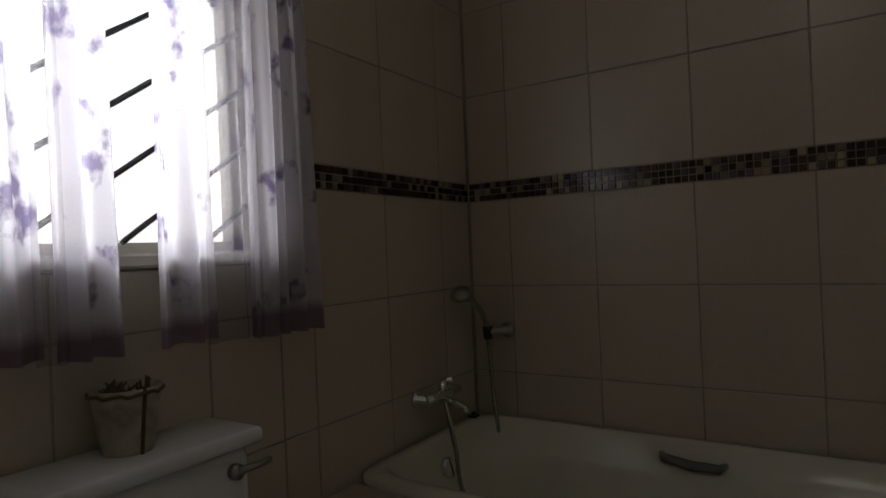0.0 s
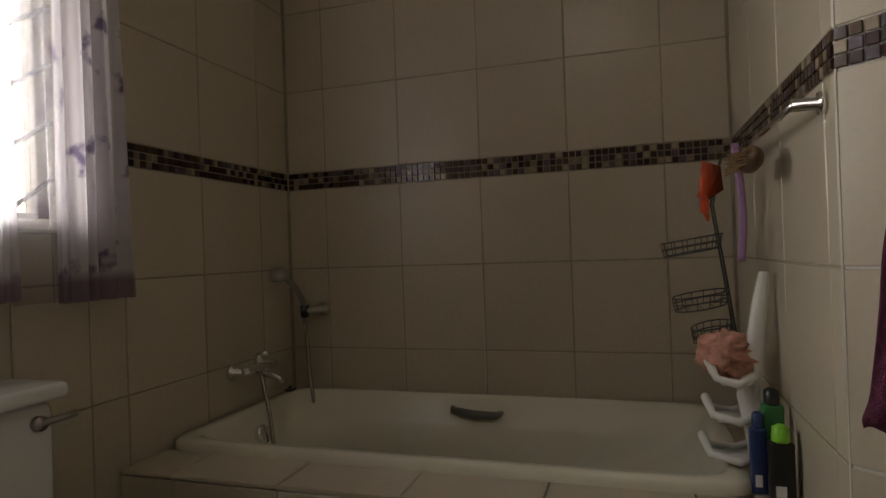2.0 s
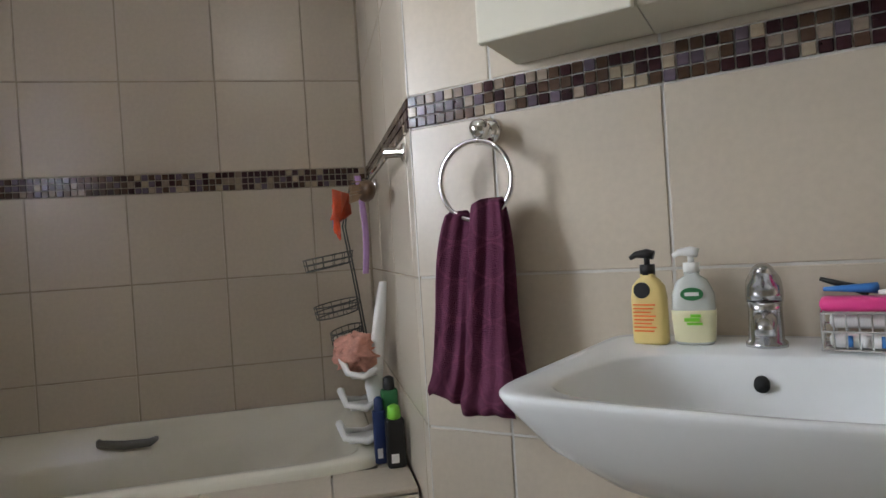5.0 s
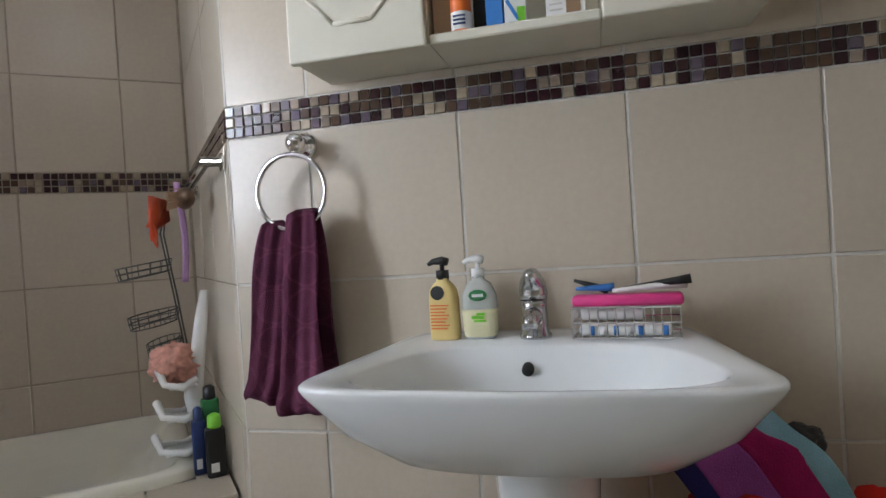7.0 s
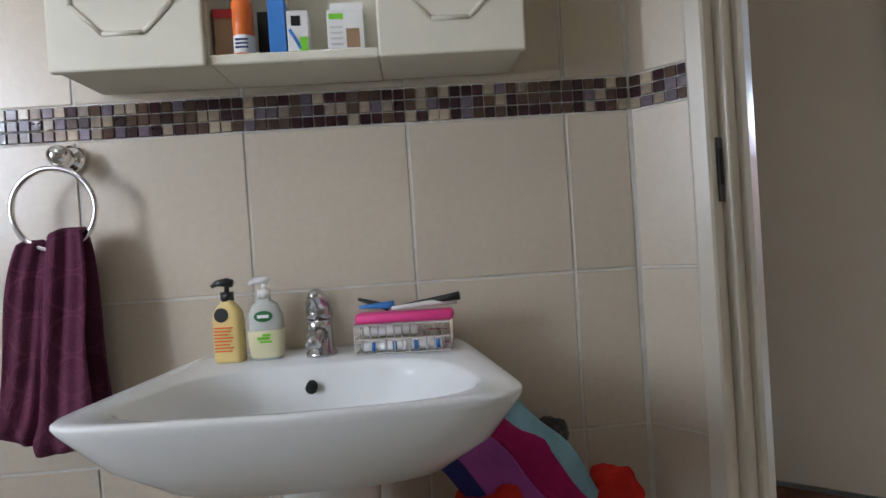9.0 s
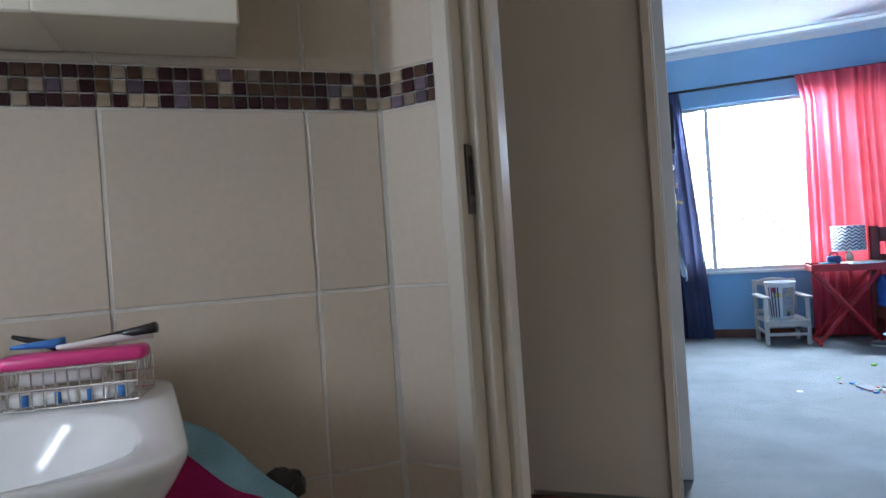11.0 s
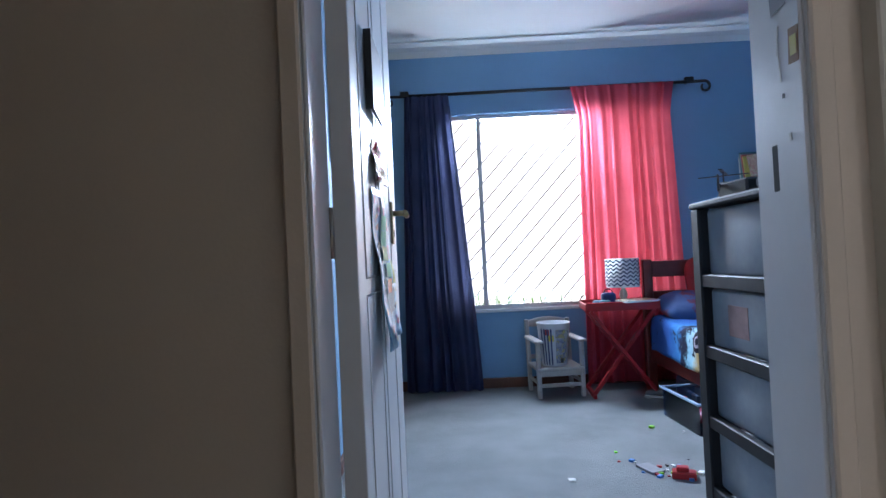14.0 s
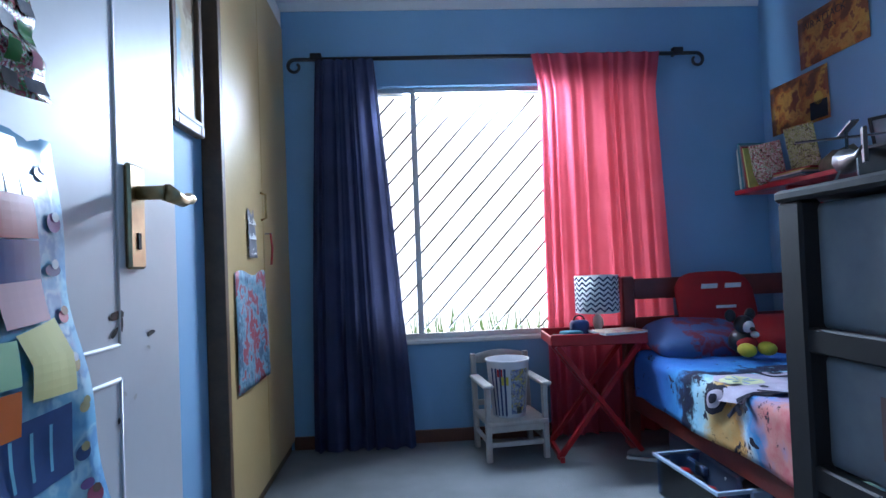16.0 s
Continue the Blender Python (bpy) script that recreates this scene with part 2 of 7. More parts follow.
structure("wall_bedroom_window", wall_with_hole(YR - 0.2, YL + 0.2, 0, HB, -0.22, 0, (-1.16, 0.54, 0.60, 2.11)), BLUE, BED @ Matrix.Translation((WX, 0, 0)) @ MY, "blue painted bedroom wall with the window")
structure("wall_bedroom_right", boxes((HX1, YR - 0.18, 0, WX, YR, HB)), BLUE, BED, "blue painted bedroom wall")
structure("wall_bedroom_left", boxes((HX1, YL, 0, WX, YL + 0.18, HB)), BLUE, BED, "blue painted bedroom wall behind the cupboard")
structure("wall_bedroom_door", wall_with_hole(-3.0, 3.2, -0.1, HB, -(HX1 - HX0) + 0.01, 0, (DY0, DY1, -0.001, 2.06)), HALLWALL, BED @ Matrix.Translation((HX0, 0, 0)) @ MY, "beige painted passage wall with the bedroom doorway")
structure("wall_bedroom_door_inside", wall_with_hole(YR, YL, 0, HB, -0.01, -0.0, (DY0, DY1, 0, 2.06)), BLUE, BED @ Matrix.Translation((HX1 - 0.01, 0, 0)) @ MY, "blue painted inner face of the doorway wall")
structure("wall_passage_end", boxes((1.6, 3.2, -0.1, HX0, 3.3, HB)), HALLWALL, BED, "far end of the passage")
structure("wall_passage_start", boxes((1.6, -3.1, -0.1, HX0, -3.0, HB)), HALLWALL, BED, "near end of the passage")

# ---- more materials ----
YELLOWPL = mat("pale_yellow_plastic", (0.72, 0.56, 0.22), 0.35, 0, 0.06, 20)
MILKY = mat("milky_clear_plastic", (0.70, 0.73, 0.69), 0.2, 0, 0.06, 20, trans=0.3)
SOAP = mat("cream_liquid_soap", (0.70, 0.66, 0.42), 0.3, 0, 0.05, 20)
ORANGE = mat("orange_label", (0.75, 0.16, 0.02), 0.4, 0, 0.08, 20)
GREEN = mat("green_print", (0.03, 0.18, 0.06), 0.4, 0, 0.1, 20)
LIME = mat("lime_plastic", (0.22, 0.62, 0.05), 0.35, 0, 0.1, 20)
PINK = mat("pink_plastic", (0.72, 0.05, 0.24), 0.35, 0, 0.1, 20)
PEACH = mat("peach_mesh_sponge", (0.72, 0.36, 0.28), 0.9, 0, 0.3, 30, 0.8, 200)
BLUEPL = mat("blue_card", (0.05, 0.22, 0.60), 0.4, 0, 0.1, 20)
PAPERW = mat("white_card", (0.78, 0.78, 0.76), 0.6, 0, 0.06, 20)
NAVYPL = mat("navy_plastic", (0.02, 0.04, 0.14), 0.4, 0, 0.15, 20)
LILACPL = mat("lilac_ribbon", (0.42, 0.24, 0.46), 0.6, 0, 0.1, 20)
CARD = mat("brown_card", (0.32, 0.20, 0.11), 0.7, 0, 0.2, 20)
POTW = mat("distressed_white_pot", (0.55, 0.50, 0.42), 0.75, 0, 0.3, 18, 0.4, 60, (0.30, 0.25, 0.19))
WOODBR = mat("dark_wood", (0.13, 0.07, 0.035), 0.5, 0, 0.35, 14, 0.2, 60)
MELAMINE = mat("maple_melamine", (0.50, 0.36, 0.16), 0.38, 0, 0.12, 3, 0.06, 60, (0.44, 0.31, 0.13))
# Near-black painted in for the shade inside holes; also colours the dark lock keep.
DARKGAP = mat("black_keep_and_hole_shade", (0.01, 0.01, 0.01), 0.8, 0, 0.2, 20)
WIREGREY = mat("dull_grey_wire", (0.10, 0.10, 0.095), 0.45, 0.6, 0.2, 30)
SATIN = mat("satin_chrome", (0.55, 0.55, 0.56), 0.2, 1.0, 0.08, 30)
HOSE = mat("metal_shower_hose", (0.45, 0.44, 0.42), 0.25, 1.0, 0.1, 40)


def tile_field(parent, m, x0, x1, joints, z_edges, skip=None, y=0.0):
    """Wall tiles of a band as single pieces: local x along the wall, y into it; alike sizes share one mesh."""
    cache = {}
    xs = [x0] + [j for j in joints if x0 + 0.015 < j < x1 - 0.015] + [x1]
    for za, zb in zip(z_edges, z_edges[1:]):
        for xa, xb in zip(xs, xs[1:]):
            if skip and skip(xa, xb, za, zb):
                continue
            w, h = round(xb - xa - 0.0052, 3), round(zb - za - 0.0052, 3)
            if w < 0.01 or h < 0.01:
                continue
            if (w, h) not in cache:
                bm = boxes((-w / 2, 0, -h / 2, w / 2, G - 0.001, h / 2), bev=0.0018)
                me = bpy.data.meshes.new("tile")
                bm.to_mesh(me)
                bm.free()
                me.materials.append(TILE)
                cache[(w, h)] = me
            t = new("tile", cache[(w, h)])
            t.parent = parent
            t.matrix_parent_inverse = parent.matrix_basis.inverted()
            t.matrix_basis = m @ pose((xa + xb) / 2, y + G * 0.6 + random.uniform(-0.0006, 0.0006), (za + zb) / 2, random.uniform(-0.25, 0.25), 0, random.uniform(-0.25, 0.25))


def mosaic(parent, m, x0, x1, single=True, y=0.0):
    """The band of small glass tiles, three rows high."""
    p = (ZS1 - ZS0) / 3
    n = max(1, round((x1 - x0) / p))
    px = (x1 - x0) / n
    s = 0.0028
    if single:
        meshes = []
        for material in MOSAICS:
            bm = boxes((-px / 2 + s / 2, 0, -p / 2 + s / 2, px / 2 - s / 2, G, p / 2 - s / 2), bev=0.0012)
            me = bpy.data.meshes.new("mosaic_tile")
            bm.to_mesh(me)
            bm.free()
            me.materials.append(material)
            meshes.append(me)
    verts, faces, mats = [], [], []
    for i in range(n):
        for k in range(3):
            which = random.choices(range(5), (8, 6, 3, 3, 2))[0]
            cx, cz = x0 + (i + 0.5) * px, ZS0 + (k + 0.5) * p
            if single:
                t = new("mosaic_tile", meshes[which])
                t.parent = parent
                t.matrix_parent_inverse = parent.matrix_basis.inverted()
                t.matrix_basis = m @ pose(cx, y + random.uniform(-0.0006, 0.0006), cz, random.uniform(-1.2, 1.2), 0, random.uniform(-1.2, 1.2))
            else:
                b = len(verts)
                hx, hz = px / 2 - s / 2, p / 2 - s / 2
                for yy, e in ((0.0, 0.0012), (G, 0.0)):
                    verts += [(cx - hx + e, y + yy, cz - hz + e), (cx + hx - e, y + yy, cz - hz + e), (cx + hx - e, y + yy, cz + hz - e), (cx - hx + e, y + yy, cz + hz - e)]
                faces += [(b, b + 1, b + 2, b + 3)] + [(b + q, b + 4 + q, b + 4 + (q + 1) % 4, b + (q + 1) % 4) for q in range(4)]
                mats += [which] * 5
    if not single:
        me = bpy.data.meshes.new("mosaic_band")
        me.from_pydata(verts, [], faces)
        for material in MOSAICS:
            me.materials.append(material)
        me.polygons.foreach_set("material_index", mats)
        ob = new("mosaic_band", me)
        ob.parent = parent
        ob.matrix_parent_inverse = parent.matrix_basis.inverted()
        ob.matrix_basis = m
        tagged(ob, "band of small plum and brown glass mosaic tiles", kind="stuff")


# ---- bathroom: bath ----
def bathtub():
    """A built-in bath: rolled rim, sloping end, sunk inside."""
    r = root("bathtub", pose(1.16, 2.193, 0), "ivory acrylic bath built into a tiled surround", "bathtub")
    hx, hy, zt = 0.82, 0.372, 0.432

    def loop(ax, ay, e, z, cx=0.0, cy=0.0):
        out = []
        for k in range(56):
            a = 2 * math.pi * k / 56
            c, s = math.cos(a), math.sin(a)
            out.append((cx + ax * math.copysign(abs(c) ** e, c), cy + ay * math.copysign(abs(s) ** e, s), z))
        return out

    bm = bmesh.new()
    rings(bm, [loop(hx, hy, 0.12, zt - 0.03), loop(hx, hy, 0.12, zt - 0.008), loop(hx - 0.008, hy - 0.008, 0.13, zt), loop(hx - 0.04, hy - 0.034, 0.17, zt + 0.001), loop(hx - 0.05, hy - 0.042, 0.2, zt - 0.006),
               loop(hx - 0.085, hy - 0.075, 0.26, zt - 0.07, -0.01), loop(hx - 0.105, hy - 0.09, 0.3, zt - 0.095, -0.02), loop(hx - 0.12, hy - 0.096, 0.32, zt - 0.105, -0.03), loop(0.6, hy - 0.115, 0.36, zt - 0.19, -0.1), loop(0.5, hy - 0.135, 0.38, zt - 0.3, -0.17), loop(0.43, hy - 0.17, 0.42, zt - 0.345, -0.19), loop(0.36, hy - 0.22, 0.5, zt - 0.358, -0.19), loop(0.1, 0.06, 0.6, zt - 0.362, -0.19)], floor_only=True)
    part("tub", bm, ACRYLIC, r, "", True)
    bm = bmesh.new()
    tube(bm, [(-0.105, 0.315, zt - 0.045), (-0.095, 0.285, zt - 0.046), (-0.01, 0.272, zt - 0.056), (0.07, 0.28, zt - 0.058), (0.088, 0.315, zt - 0.055)], [0.01, 0.014, 0.016, 0.014, 0.009])
    part("grab_handle", bm, mat("grey_moulded_plastic", (0.16, 0.16, 0.15), 0.35, 0, 0.1, 20), r, "grey moulded grab handle", True)
    bm = bmesh.new()
    lathe(bm, [(0.001, 0.0), (0.03, 0.0), (0.036, -0.008), (0.036, -0.02)], 22)
    bmesh.ops.transform(bm, matrix=pose(-0.715, 0.0, zt - 0.085, 0, 75, 0), verts=bm.verts)
    part("overflow", bm, CHROME, r, "chrome overflow plate", True)
    bm = boxes((-0.808, 0.265, zt + 0.0005, -0.772, 0.305, zt + 0.01), (-0.797, 0.277, zt + 0.01, -0.783, 0.293, zt + 0.022), bev=0.004)
    part("plug", bm, BLACKPL, r, "black rubber plug on the rim")


def bath_surround():
    r = tagged(mesh_ob("bath_surround", boxes((0.34, 1.666, 0.0, 2.055, 1.835, 0.389), (1.972, 1.835, 0, 2.055, 2.56, 0.389)), GROUT), "tiled ledge and front panel round the bath", "bath surround", kind="structure")
    xs = [0.34 + 0.333 * k - 0.16 for k in range(1, 7)]
    for a, b in zip([0.34] + xs[:5], xs[:5] + [2.055]):
        for dims in ((a + 0.002, 1.654, 0.39, b - 0.002, 1.828, 0.402), (a + 0.002, 1.653, 0.202, b - 0.002, 1.6655, 0.386), (a + 0.002, 1.653, 0.004, b - 0.002, 1.6655, 0.198)):
            t = mesh_ob("tile", boxes(dims, bev=0.002), TILE)
            t.parent = r
    t = mesh_ob("tile", boxes((1.97, 1.831, 0.39, 2.055, 2.1, 0.402), bev=0.002), TILE)
    t.parent = r
    t = mesh_ob("tile", boxes((1.97, 2.104, 0.39, 2.055, 2.56, 0.402), bev=0.002), TILE)
    t.parent = r


def bath_mixer():
    r = root("bath_mixer", pose(0.335, 2.245, 0.572) @ Matrix.Scale(0.88, 4), "chrome wall-mounted bath and shower mixer", "tap")
    bm = bmesh.new()
    tube(bm, [(0.055, -0.112, 0), (0.055, -0.11, 0), (0.055, -0.05, 0), (0.055, 0.0, 0), (0.055, 0.05, 0), (0.055, 0.12, 0), (0.055, 0.122, 0)], [0.012, 0.019, 0.02, 0.025, 0.02, 0.019, 0.012], 14)
    part("body", bm, CHROME, r, "", True)
    for y in (-0.10, 0.11):
        bm = bmesh.new()
        tube(bm, [(0.0, y, 0), (0.012, y, 0), (0.014, y, 0), (0.055, y, 0)], [0.034, 0.03, 0.018, 0.018], 16)
        part("wall_flange", bm, CHROME, r, "", True)
    bm = bmesh.new()
    tube(bm, [(0.05, 0.01, -0.02), (0.11, 0.01, -0.03), (0.155, 0.01, -0.045), (0.165, 0.01, -0.062)], [0.017, 0.015, 0.013, 0.013], 12)
    part("spout", bm, CHROME, r, "", True)
    bm = bmesh.new()
    tube(bm, [(0.055, 0.01, 0.02), (0.055, 0.01, 0.055)], [0.022, 0.019], 14)
    tube(bm, [(0.055, 0.01, 0.05), (0.075, 0.01, 0.06), (0.10, 0.01, 0.062)], [0.016, 0.012, 0.008], 10)
    part("lever", bm, CHROME, r, "", True)


def hand_shower():
    r = root("hand_shower", pose(0.40, 2.45, 0.76), "chrome hand shower on a wall bracket with hose", "shower")
    bm = bmesh.new()
    tube(bm, [(0.085, 0.117, 0), (0.085, 0.105, 0), (0.084, 0.103, 0), (0.05, 0.062, 0.0), (0.036, 0.05, 0.0)], [0.03, 0.028, 0.018, 0.016, 0.019], 16)
    part("bracket", bm, STEEL, r, "", True)
    bm = bmesh.new()
    tube(bm, [(0.036, 0.05, -0.028), (0.036, 0.048, 0.02)], [0.017, 0.02], 14)
    part("holder_cup", bm, BLACKPL, r, "dark plastic holder", True)
    bm = bmesh.new()
    tube(bm, [(0.036, 0.048, -0.04), (0.036, 0.046, 0.02), (0.03, 0.02, 0.075), (0.02, -0.025, 0.12), (0.012, -0.06, 0.148)], [0.009, 0.011, 0.011, 0.012, 0.014], 12)
    part("handle", bm, STEEL, r, "", True)
    bm = bmesh.new()
    lathe(bm, [(0.004, 0.034), (0.022, 0.03), (0.038, 0.012), (0.041, 0.0), (0.038, -0.006)], 22)
    turn = pose(0.008, -0.085, 0.148, 25, 12, -20)
    bmesh.ops.transform(bm, matrix=turn, verts=bm.verts)
    head = part("spray_head", bm, STEEL, r, "dull chrome spray head", True)
    bm = bmesh.new()
    lathe(bm, [(0.036, -0.006), (0.034, -0.010), (0.001, -0.011)], 22)
    bmesh.ops.transform(bm, matrix=turn, verts=bm.verts)
    part("spray_face", bm, BLACKPL, head, "dark spray face", True)
    # the hose drops from the holder, loops in the bath and climbs to the mixer
    keys = [Vector(p) for p in ((0.036, 0.048, -0.04), (0.044, 0.048, -0.14), (0.052, 0.045, -0.25), (0.074, 0.035, -0.40), (0.08, 0.012, -0.53), (0.09, -0.08, -0.61), (0.08, -0.18, -0.59), (0.066, -0.235, -0.48), (0.05, -0.235, -0.36), (0.0, -0.21, -0.21))]
    pts = []
    for k in range(len(keys) - 1):
        p0, p1, p2, p3 = keys[max(0, k - 1)], keys[k], keys[k + 1], keys[min(len(keys) - 1, k + 2)]
        for q in range(6):
            t = q / 6
            pts.append(0.5 * ((2 * p1) + (p2 - p0) * t + (2 * p0 - 5 * p1 + 4 * p2 - p3) * t * t + (3 * p1 - p0 - 3 * p2 + p3) * t ** 3))
    pts.append(keys[-1])
    bm = bmesh.new()
    tube(bm, pts, [0.0085 if k % 2 else 0.0074 for k in range(len(pts))], 8)
    part("hose", bm, HOSE, r, "ribbed metal hose hanging into the bath", True)


# ---- toilet ----
def toilet():
    r = root("toilet", pose(0.355, 1.135, 0), "white close-coupled toilet under the window", "toilet")
    bm = boxes((0.0, -0.2, 0.38, 0.155, 0.2, 0.688), bev=0.03, seg=3)
    part("cistern", bm, CERAMIC, r, "", True)
    bm = boxes((-0.008, -0.215, 0.688, 0.178, 0.215, 0.724), bev=0.014, seg=3)
    part("cistern_lid", bm, CERAMIC, r, "", True)
    bm = bmesh.new()
    tube(bm, [(0.155, 0.15, 0.645), (0.172, 0.15, 0.645)], 0.016, 14)
    tube(bm, [(0.166, 0.15, 0.645), (0.178, 0.19, 0.648), (0.18, 0.222, 0.65)], [0.009, 0.007, 0.008], 10)
    part("flush_lever", bm, STEEL, r, "metal flush lever", True)

    def lp(ax, ay, z, cx):
        return [(cx + ax * math.cos(2 * math.pi * k / 32), ay * math.sin(2 * math.pi * k / 32), z) for k in range(32)]
    bm = bmesh.new()
    rings(bm, [lp(0.16, 0.12, 0.0, 0.3), lp(0.14, 0.10, 0.08, 0.3), lp(0.16, 0.12, 0.2, 0.31), lp(0.23, 0.17, 0.35, 0.36), lp(0.24, 0.18, 0.39, 0.37), lp(0.22, 0.16, 0.395, 0.37), lp(0.17, 0.12, 0.3, 0.37), lp(0.06, 0.05, 0.2, 0.36)])
    part("bowl", bm, CERAMIC, r, "", True)
    bm = bmesh.new()
    rings(bm, [lp(0.235, 0.178, 0.397, 0.37), lp(0.238, 0.18, 0.408, 0.37), lp(0.225, 0.168, 0.418, 0.37)])
    part("seat_lid", bm, WHITEPL, r, "", True)


def flower_pot():
    r = root("flower_pot", pose(0.425, 1.12, 0.724) @ Matrix.Scale(0.86, 4), "distressed white pot with a dark tied band on the cistern", "pot")
    bm = bmesh.new()
    lathe(bm, [(0.05, 0.0), (0.052, 0.004), (0.07, 0.13), (0.073, 0.14), (0.068, 0.14), (0.063, 0.125), (0.05, 0.03)], 28)
    part("pot_body", bm, POTW, r, "", True)
    bm = bmesh.new()
    tube(bm, [(0.053, 0.0, 0.0), (0.058, 0.0, 0.04), (0.0725, 0.0, 0.135), (0.068, 0.0, 0.144)], 0.0045, 6)
    part("cord", bm, WOODBR, r, "dark cord tied down the side")
    bm = bmesh.new()
    tube(bm, [(0.0745 * math.cos(2 * math.pi * k / 28), 0.0745 * math.sin(2 * math.pi * k / 28), 0.13 + 0.003 * math.sin(k * 2.1)) for k in range(29)], 0.004, 6)
    part("rim_twine", bm, WOODBR, r, "dark twine round the rim")
    bm = bmesh.new()
    for k in range(26):
        a, rr = random.uniform(0, 6.28), random.uniform(0, 0.05)
        p = Vector((rr * math.cos(a), rr * math.sin(a), 0.125))
        tube(bm, [p, p + Vector((0.02 * math.cos(a * 3), 0.02 * math.sin(a * 2), random.uniform(0.01, 0.03)))], [0.004, 0.002], 5)
    part("dried_filling", bm, WOODBR, r, "dark dried filling")


# ---- curtains ----
def pleats(y0, y1, z0, z1, folds, depth, flare=0.0, lean=0.0, seed=1, nu=90, nv=30):
    """A hanging cloth along local y with irregular folds; fn(u, v) for sheet()."""
    rnd = random.Random(seed)
    ph = [rnd.uniform(0, 6.28) for _ in range(4)]

    def fn(u, v):
        w = u + 0.030 * math.sin(u * 11 + ph[0]) + 0.018 * math.sin(u * 23 + ph[1] + 0.8 * v)
        mid = (y0 + y1) / 2
        wid = (y1 - y0) * (1 + flare * (1 - v))
        amp = depth * (0.45 + 0.55 * (1 - v) ** 0.6)
        x = amp * (math.sin(w * folds * 6.283 + ph[2] + 0.5 * math.sin(v * 2.2 + ph[3])) + 0.35 * math.sin(w * folds * 11.7 + v * 1.3))
        return (x, mid + (u - 0.5) * wid + lean * (1 - v), z0 + (z1 - z0) * v)
    return fn


def bath_curtain_material(name, clear):
    """White voile, lilac flower print; hem painted darker where no window light comes through."""
    m = cloth(name, (0.80, 0.77, 0.83), (0.25, 0.20, 0.35), 0.62, 13, 0.33, 0.43)
    n, l = m.node_tree.nodes, m.node_tree.links
    geo, sep, mr, mix = n.new("ShaderNodeTexCoord"), n.new("ShaderNodeSeparateXYZ"), n.new("ShaderNodeMapRange"), n.new("ShaderNodeMixRGB")
    mr.inputs["From Min"].default_value, mr.inputs["From Max"].default_value = 0.935, 0.965
    l.new(geo.outputs["Object"], sep.inputs[0])
    l.new(sep.outputs["Z"], mr.inputs["Value"])
    # plum tone stands in for the missing backlight at the foot
    mix.inputs[1].default_value = (0.36, 0.27, 0.36, 1)
    hsv = n["Hue/Saturation/Value"] if "Hue/Saturation/Value" in n else [x for x in n if x.bl_idname == "ShaderNodeHueSaturation"][0]
    ends = [k.to_socket for k in hsv.outputs[0].links]
    l.new(mr.outputs["Result"], mix.inputs[0])
    l.new(hsv.outputs[0], mix.inputs[2])
    for e in ends:
        l.new(mix.outputs[0], e)
    # loose weave: part of the view passes straight through
    out = n["Material Output"].inputs["Surface"]
    last, tp, mx = out.links[0].from_socket, n.new("ShaderNodeBsdfTransparent"), n.new("ShaderNodeMixShader")
    mx.inputs[0].default_value = clear
    l.new(last, mx.inputs[1])
    l.new(tp.outputs[0], mx.inputs[2])
    l.new(mx.outputs[0], out)
    return m


def bath_window():
    r = tagged(new("window_1"), "white steel bathroom window with slanted burglar bars", "window", kind="structure")
    r.matrix_basis = Matrix.Translation((0.335, 0, 0))
    y0, y1, z0, z1, x = 0.55, 1.56, 1.09, 2.1, -0.15
    for row in ((x, y0, z0, x + 0.04, y0 + 0.035, z1), (x, y1 - 0.035, z0, x + 0.04, y1, z1), (x, y0 + 0.035, z0, x + 0.04, y1 - 0.035, z0 + 0.03), (x, y0 + 0.035, z1 - 0.03, x + 0.04, y1 - 0.035, z1), (x, 1.03, z0 + 0.03, x + 0.04, 1.06, z1 - 0.03)):
        part("window_frame", boxes(row, bev=0.003), CREAM, r)
    for a, b in ((y0 + 0.035, 1.03), (1.06, y1 - 0.035)):
        p = part("pane", boxes((x + 0.016, a, z0 + 0.03, x + 0.022, b, z1 - 0.03)), GLASS, r)
        p.visible_shadow = False
    part("window_sill", boxes((-0.19, y0 - 0.02, z0 - 0.028, 0.022, y1 + 0.02, z0 + 0.003), bev=0.006), CREAM, r)
    for k in range(15):
        zz = 0.155 + k * 0.155
        pts = [(y0 + s * (y1 - y0) / 24, zz + 0.74 * s * (y1 - y0) / 24) for s in range(25)]
        pts = [q for q in pts if z0 < q[1] < z1]
        if len(pts) > 1:
            bm = bmesh.new()
            tube(bm, [(x + 0.055, q[0], q[1]) for q in (pts[0], pts[-1])], 0.007, 8)
            part("burglar_bar", bm, IRON, r)


